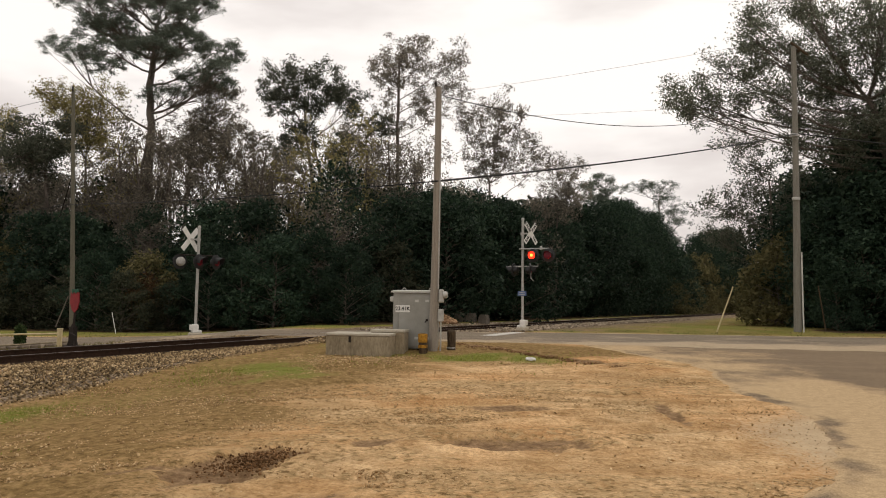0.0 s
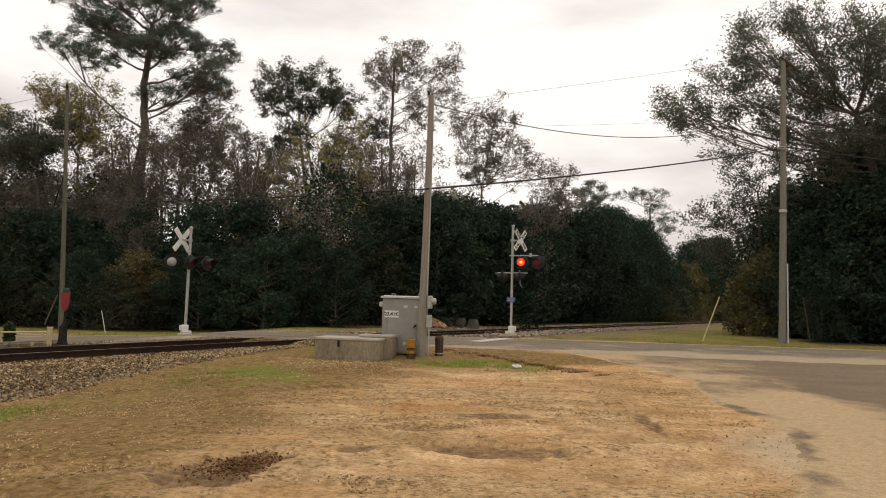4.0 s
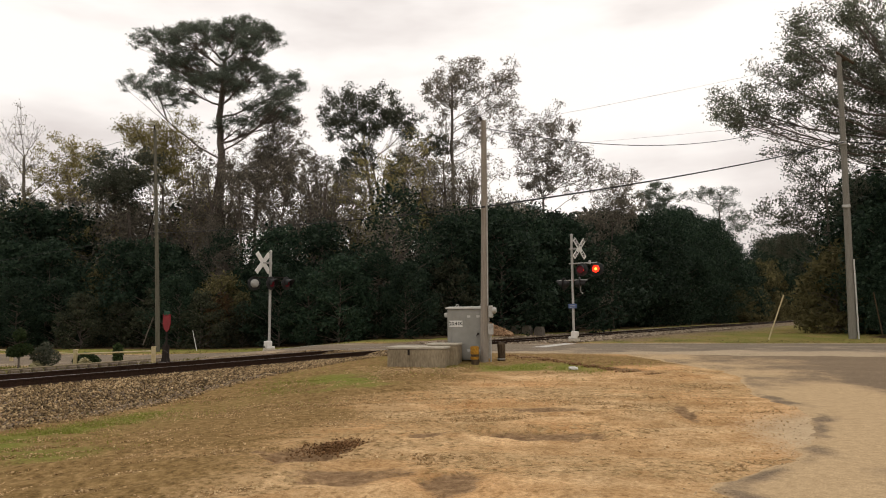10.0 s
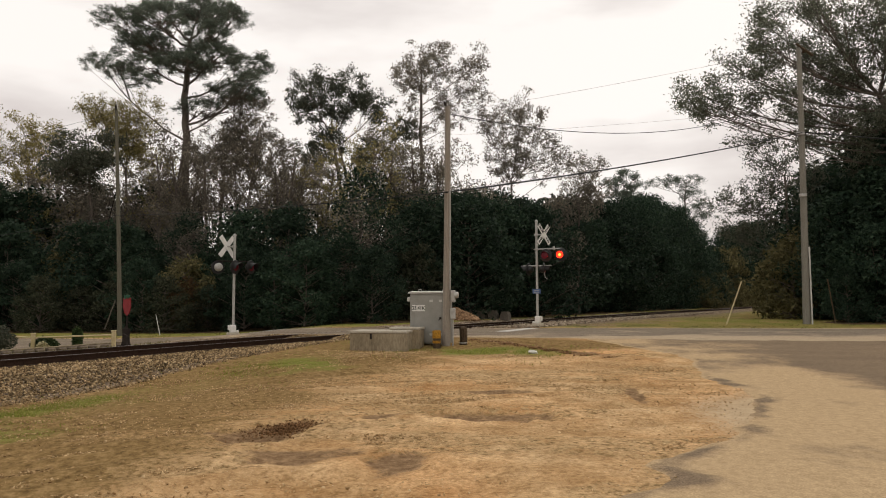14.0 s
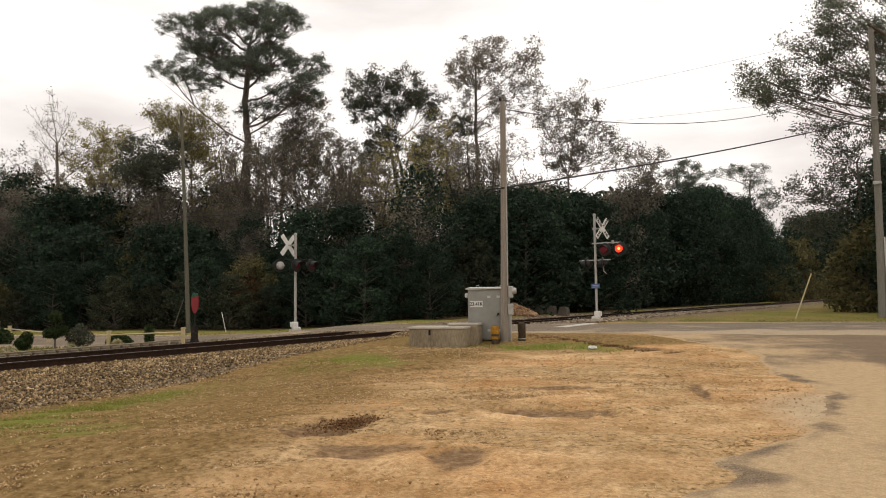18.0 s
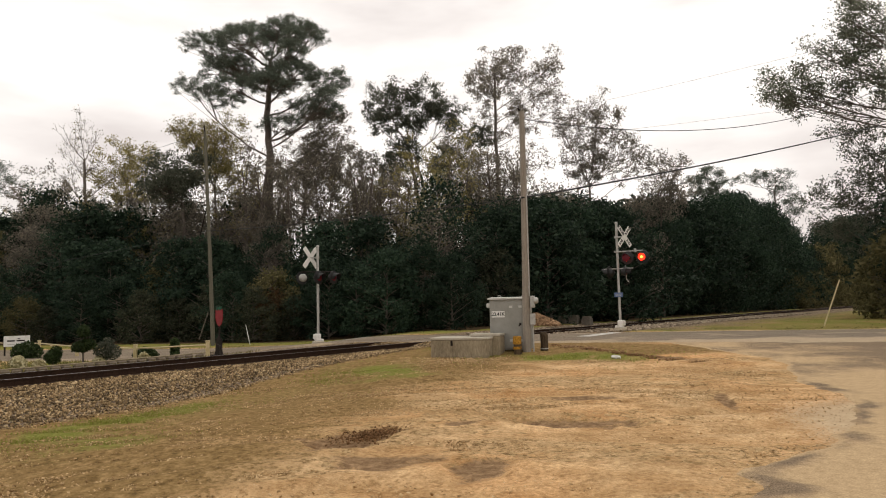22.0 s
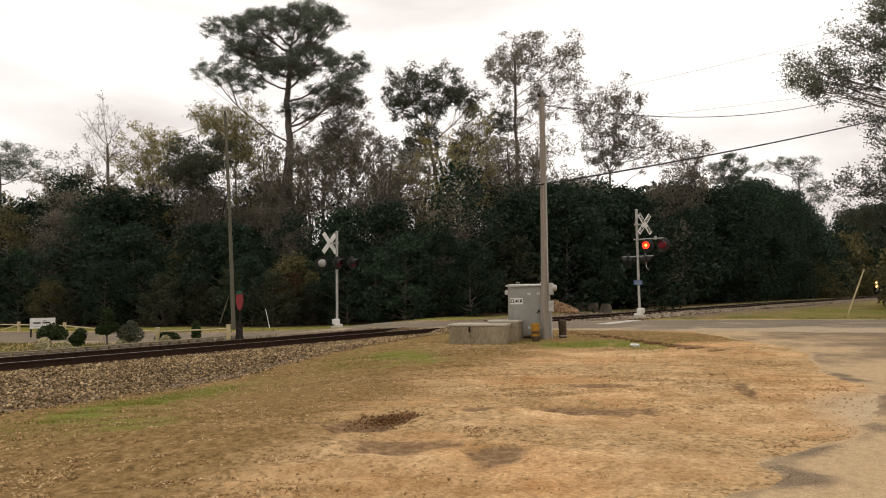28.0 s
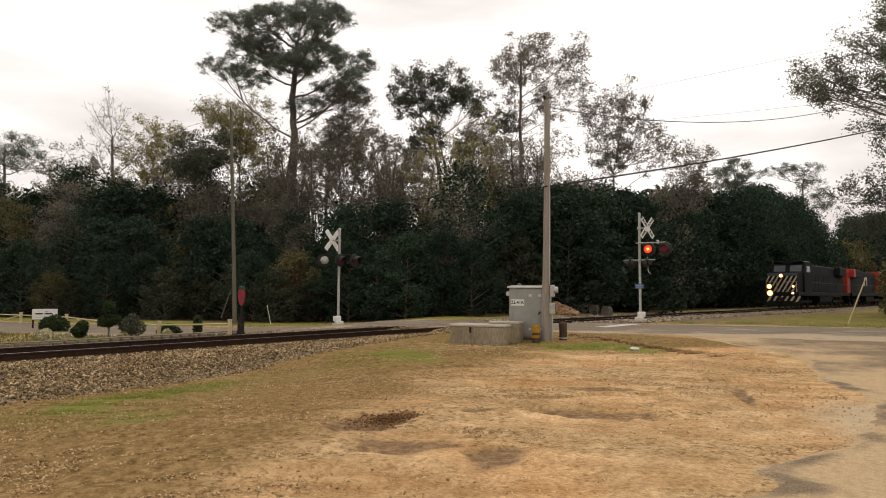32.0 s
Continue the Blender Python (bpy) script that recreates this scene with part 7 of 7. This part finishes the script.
    for sx in (-1, 1):
        for yy in (0.5, L - 0.6):
            part("steps", MB().box((sx * 1.36, yy, 0.75), (0.26, 0.5, 0.05), 0.01).box((sx * 1.36, yy, 0.45), (0.26, 0.5, 0.05), 0.01).box((sx * 1.36, yy - 0.27, 0.75), (0.28, 0.03, 1.0), 0.005), LOCOBLACK, t, "corner steps")
        hr = MB().tube([(sx * 1.45, 5.3, 2.5), (sx * 1.45, L - 0.6, 2.5)], 0.02, 6)
        for k in range(10):
            yy = 5.4 + k * (L - 6.1) / 9
            hr.tube([(sx * 1.45, yy, 1.5), (sx * 1.45, yy, 2.5)], 0.018, 6)
        part("handrail", hr, GALVDARK, t, "walkway handrail", True)
    part("front_rail", MB().tube([(-1.3, 0.25, 1.5), (-1.3, 0.25, 2.5), (-0.4, 0.25, 2.5), (-0.4, 0.25, 1.5)], 0.02, 6).tube([(1.3, 0.25, 1.5), (1.3, 0.25, 2.5), (0.4, 0.25, 2.5), (0.4, 0.25, 1.5)], 0.02, 6), STRIPE if striped else CABTOP, t, "front handrail", True)
    if striped:
        def clipped(pts, lo, hi):
            """Cuts an outline of (x, z) at x = lo and x = hi."""
            for side, lim in ((1, lo), (-1, hi)):
                out = []
                for (ax, az), (bx, bz) in zip(pts, pts[1:] + pts[:1]):
                    if side * (ax - lim) >= 0:
                        out.append((ax, az))
                    if (ax - lim) * (bx - lim) < 0:
                        f = (lim - ax) / (bx - ax)
                        out.append((lim, az + f * (bz - az)))
                pts = out
                if len(pts) < 3:
                    return []
            return pts
        for k in range(-5, 6):
            x0 = k * 0.40 - 0.4
            pts = clipped([(x0, 1.56), (x0 + 0.15, 1.56), (x0 + 1.01, 3.04), (x0 + 0.86, 3.04)], -1.33, 1.33)
            if pts:
                part("stripe", MB().prism(pts, "y", 0.335, 0.352), STRIPE, nose, "cream diagonal warning stripe")
        for k in range(6):
            x0 = k * 0.5 - 1.3
            part("stripe", MB().prism([(x0, 0.62), (x0 + 0.2, 0.62), (x0 + 0.5, 1.15), (x0 + 0.3, 1.15)], "y", 0.13, 0.148), STRIPE, nose, "cream diagonal warning stripe")
        part("number_board", MB().box((0, 2.40, 4.33), (0.9, 0.06, 0.16), 0.02), LOCOBLACK, cab, "number board")
        # the two left lamps are modelled wider to imitate their glare
        for lx, lz, r in ((0.0, 3.06, 0.18), (-1.05, 2.05, 0.24), (-1.0, 1.42, 0.28), (1.05, 2.05, 0.11), (1.0, 1.42, 0.11)):
            house = part("headlight", MB().lathe([(r + 0.05, 0.0), (r + 0.05, 0.12), (r + 0.01, 0.14)], (lx, 0.30, lz), 18, "y"), LOCOBLACK, t, "lamp housing", True)
            part("lamp_glass", MB().lathe([(r, 0.0), (r * 0.9, 0.03), (r * 0.62, 0.05)], (lx, 0.16, lz), 18, "y").lathe([(r * 0.62, 0.05), (r * 0.3, 0.06)], (lx, 0.16, lz), 18, "y", 1), [HEADGLARE, HEADGLOW], house, "lit warm headlamp with an orange rim for its glare", True)
    else:
        for k, (yy, w) in enumerate(((10.6, 0.28), (12.0, 0.28))):
            for sx in (-0.95, 0.95):
                part("emblem_bar", MB().box((sx, yy, 3.0), (0.02, w, 1.1), 0.004).box((sx, yy + 0.5, 3.0 + 0.42 * (1 if k == 0 else -1)), (0.02, 0.9, 0.26), 0.004), WHITEPAINT, hood, "white emblem bar")
    make_truck(t, 4.2, 3, 4.0, LOCOBLACK, 1 if striped else -1)
    make_truck(t, L - 4.2, 3, 4.0, LOCOBLACK, 1 if striped else -1)
    if not striped:
        for child in t.children:
            child.matrix_basis = pose(0, L, 0, 0, 0, 180) @ child.matrix_basis
    return t


def make_wagon(label, mat):
    t = thing("freight_wagon", 0, 0, 0, 0, label, "freight wagon", "freight wagons of the train")
    L = 16.5
    body = part("body", MB().box((0, L / 2, 2.55), (2.95, L - 0.6, 2.9), 0.05), mat, t, "ribbed wagon body")
    for k in range(13):
        for sx in (-1, 1):
            part("rib", MB().box((sx * 1.5, 0.6 + k * (L - 1.2) / 12, 2.55), (0.09, 0.12, 2.8), 0.01), mat, body)
    part("sill", MB().box((0, L / 2, 1.02), (2.6, L - 0.2, 0.2), 0.02), LOCOBLACK, t, "underframe sill")
    part("top_rim", MB().box((0, L / 2, 4.03), (3.08, L - 0.5, 0.12), 0.02), mat, t, "top rim")
    for yy in (0.05, L - 0.05):
        part("coupler", MB().box((0, yy, 0.88), (0.25, 0.6, 0.25), 0.04), RAIL, t)
    make_truck(t, 2.2, 2, 1.75, LOCOBLACK)
    make_truck(t, L - 2.2, 2, 1.75, LOCOBLACK)
    return t


TRAIN = [(make_loco("locomotive", "dark locomotive with cream-striped nose and lit headlamps", LOCOGREY, LOCOGREY, True), 0.0),
         (make_loco("locomotive", "black locomotive with red cab and red ends", LOCOBLACK, LOCORED, False), 22.9),
         (make_wagon("rusty red freight wagon behind the locomotives", WAGONRED), 45.8),
         (make_wagon("rusty red freight wagon behind the locomotives", WAGONRED), 62.6),
         (make_wagon("rusty red freight wagon behind the locomotives", WAGONRED), 79.4)]


# ---- movement ----
SPEED, FRONT = 13.62, 65.6


def train_pose(s, length):
    """On the rails: front at s, tail at s + length."""
    (xa, ya), (xb, yb) = on_track(s, 0), on_track(s + length, 0)
    return pose(float(xa), float(ya), float(rail_z(s)), 0, 0, -math.degrees(math.atan2(xb - xa, yb - ya)))


def motions():
    """The lamps flash by turns, 1.327 s a cycle; the train nears at an even speed, its wheels rolling."""
    turns = sorted([(0.20 + 1.327 * k, 1) for k in range(26)] + [(0.94 + 1.327 * k, 0) for k in range(26)])
    for lens, swing in LENSES:
        base = lens.matrix_basis.copy()
        angle = 0.0 if swing == 0 else 180.0
        rows = [(0.0, base @ pose(0, 0, 0, 0, 0, angle))]
        for t, to in turns:
            if t < 31.8:
                rows.append((t, base @ pose(0, 0, 0, 0, 0, angle)))
                for j in (1, 2, 3):
                    rows.append((t + 0.034 * j, base @ pose(0, 0, 0, 0, 0, angle + 60 * j)))
                angle += 180
        rows.append((32.0, base @ pose(0, 0, 0, 0, 0, angle)))
        walk(lens, rows)
    for ob, back in TRAIN:
        walk(ob, [(t, train_pose(FRONT + back + SPEED * (32 - t), 22 if back < 40 else 16)) for t in np.arange(0, 32.01, 0.5)])
    step = 1.0 / 20
    for ax, rolls in AXLES:
        base = ax.matrix_basis.copy()
        walk(ax, [(k * step, base @ pose(0, 0, 0, rolls * math.degrees(SPEED * step / 0.53) * k)) for k in range(641)])


motions()
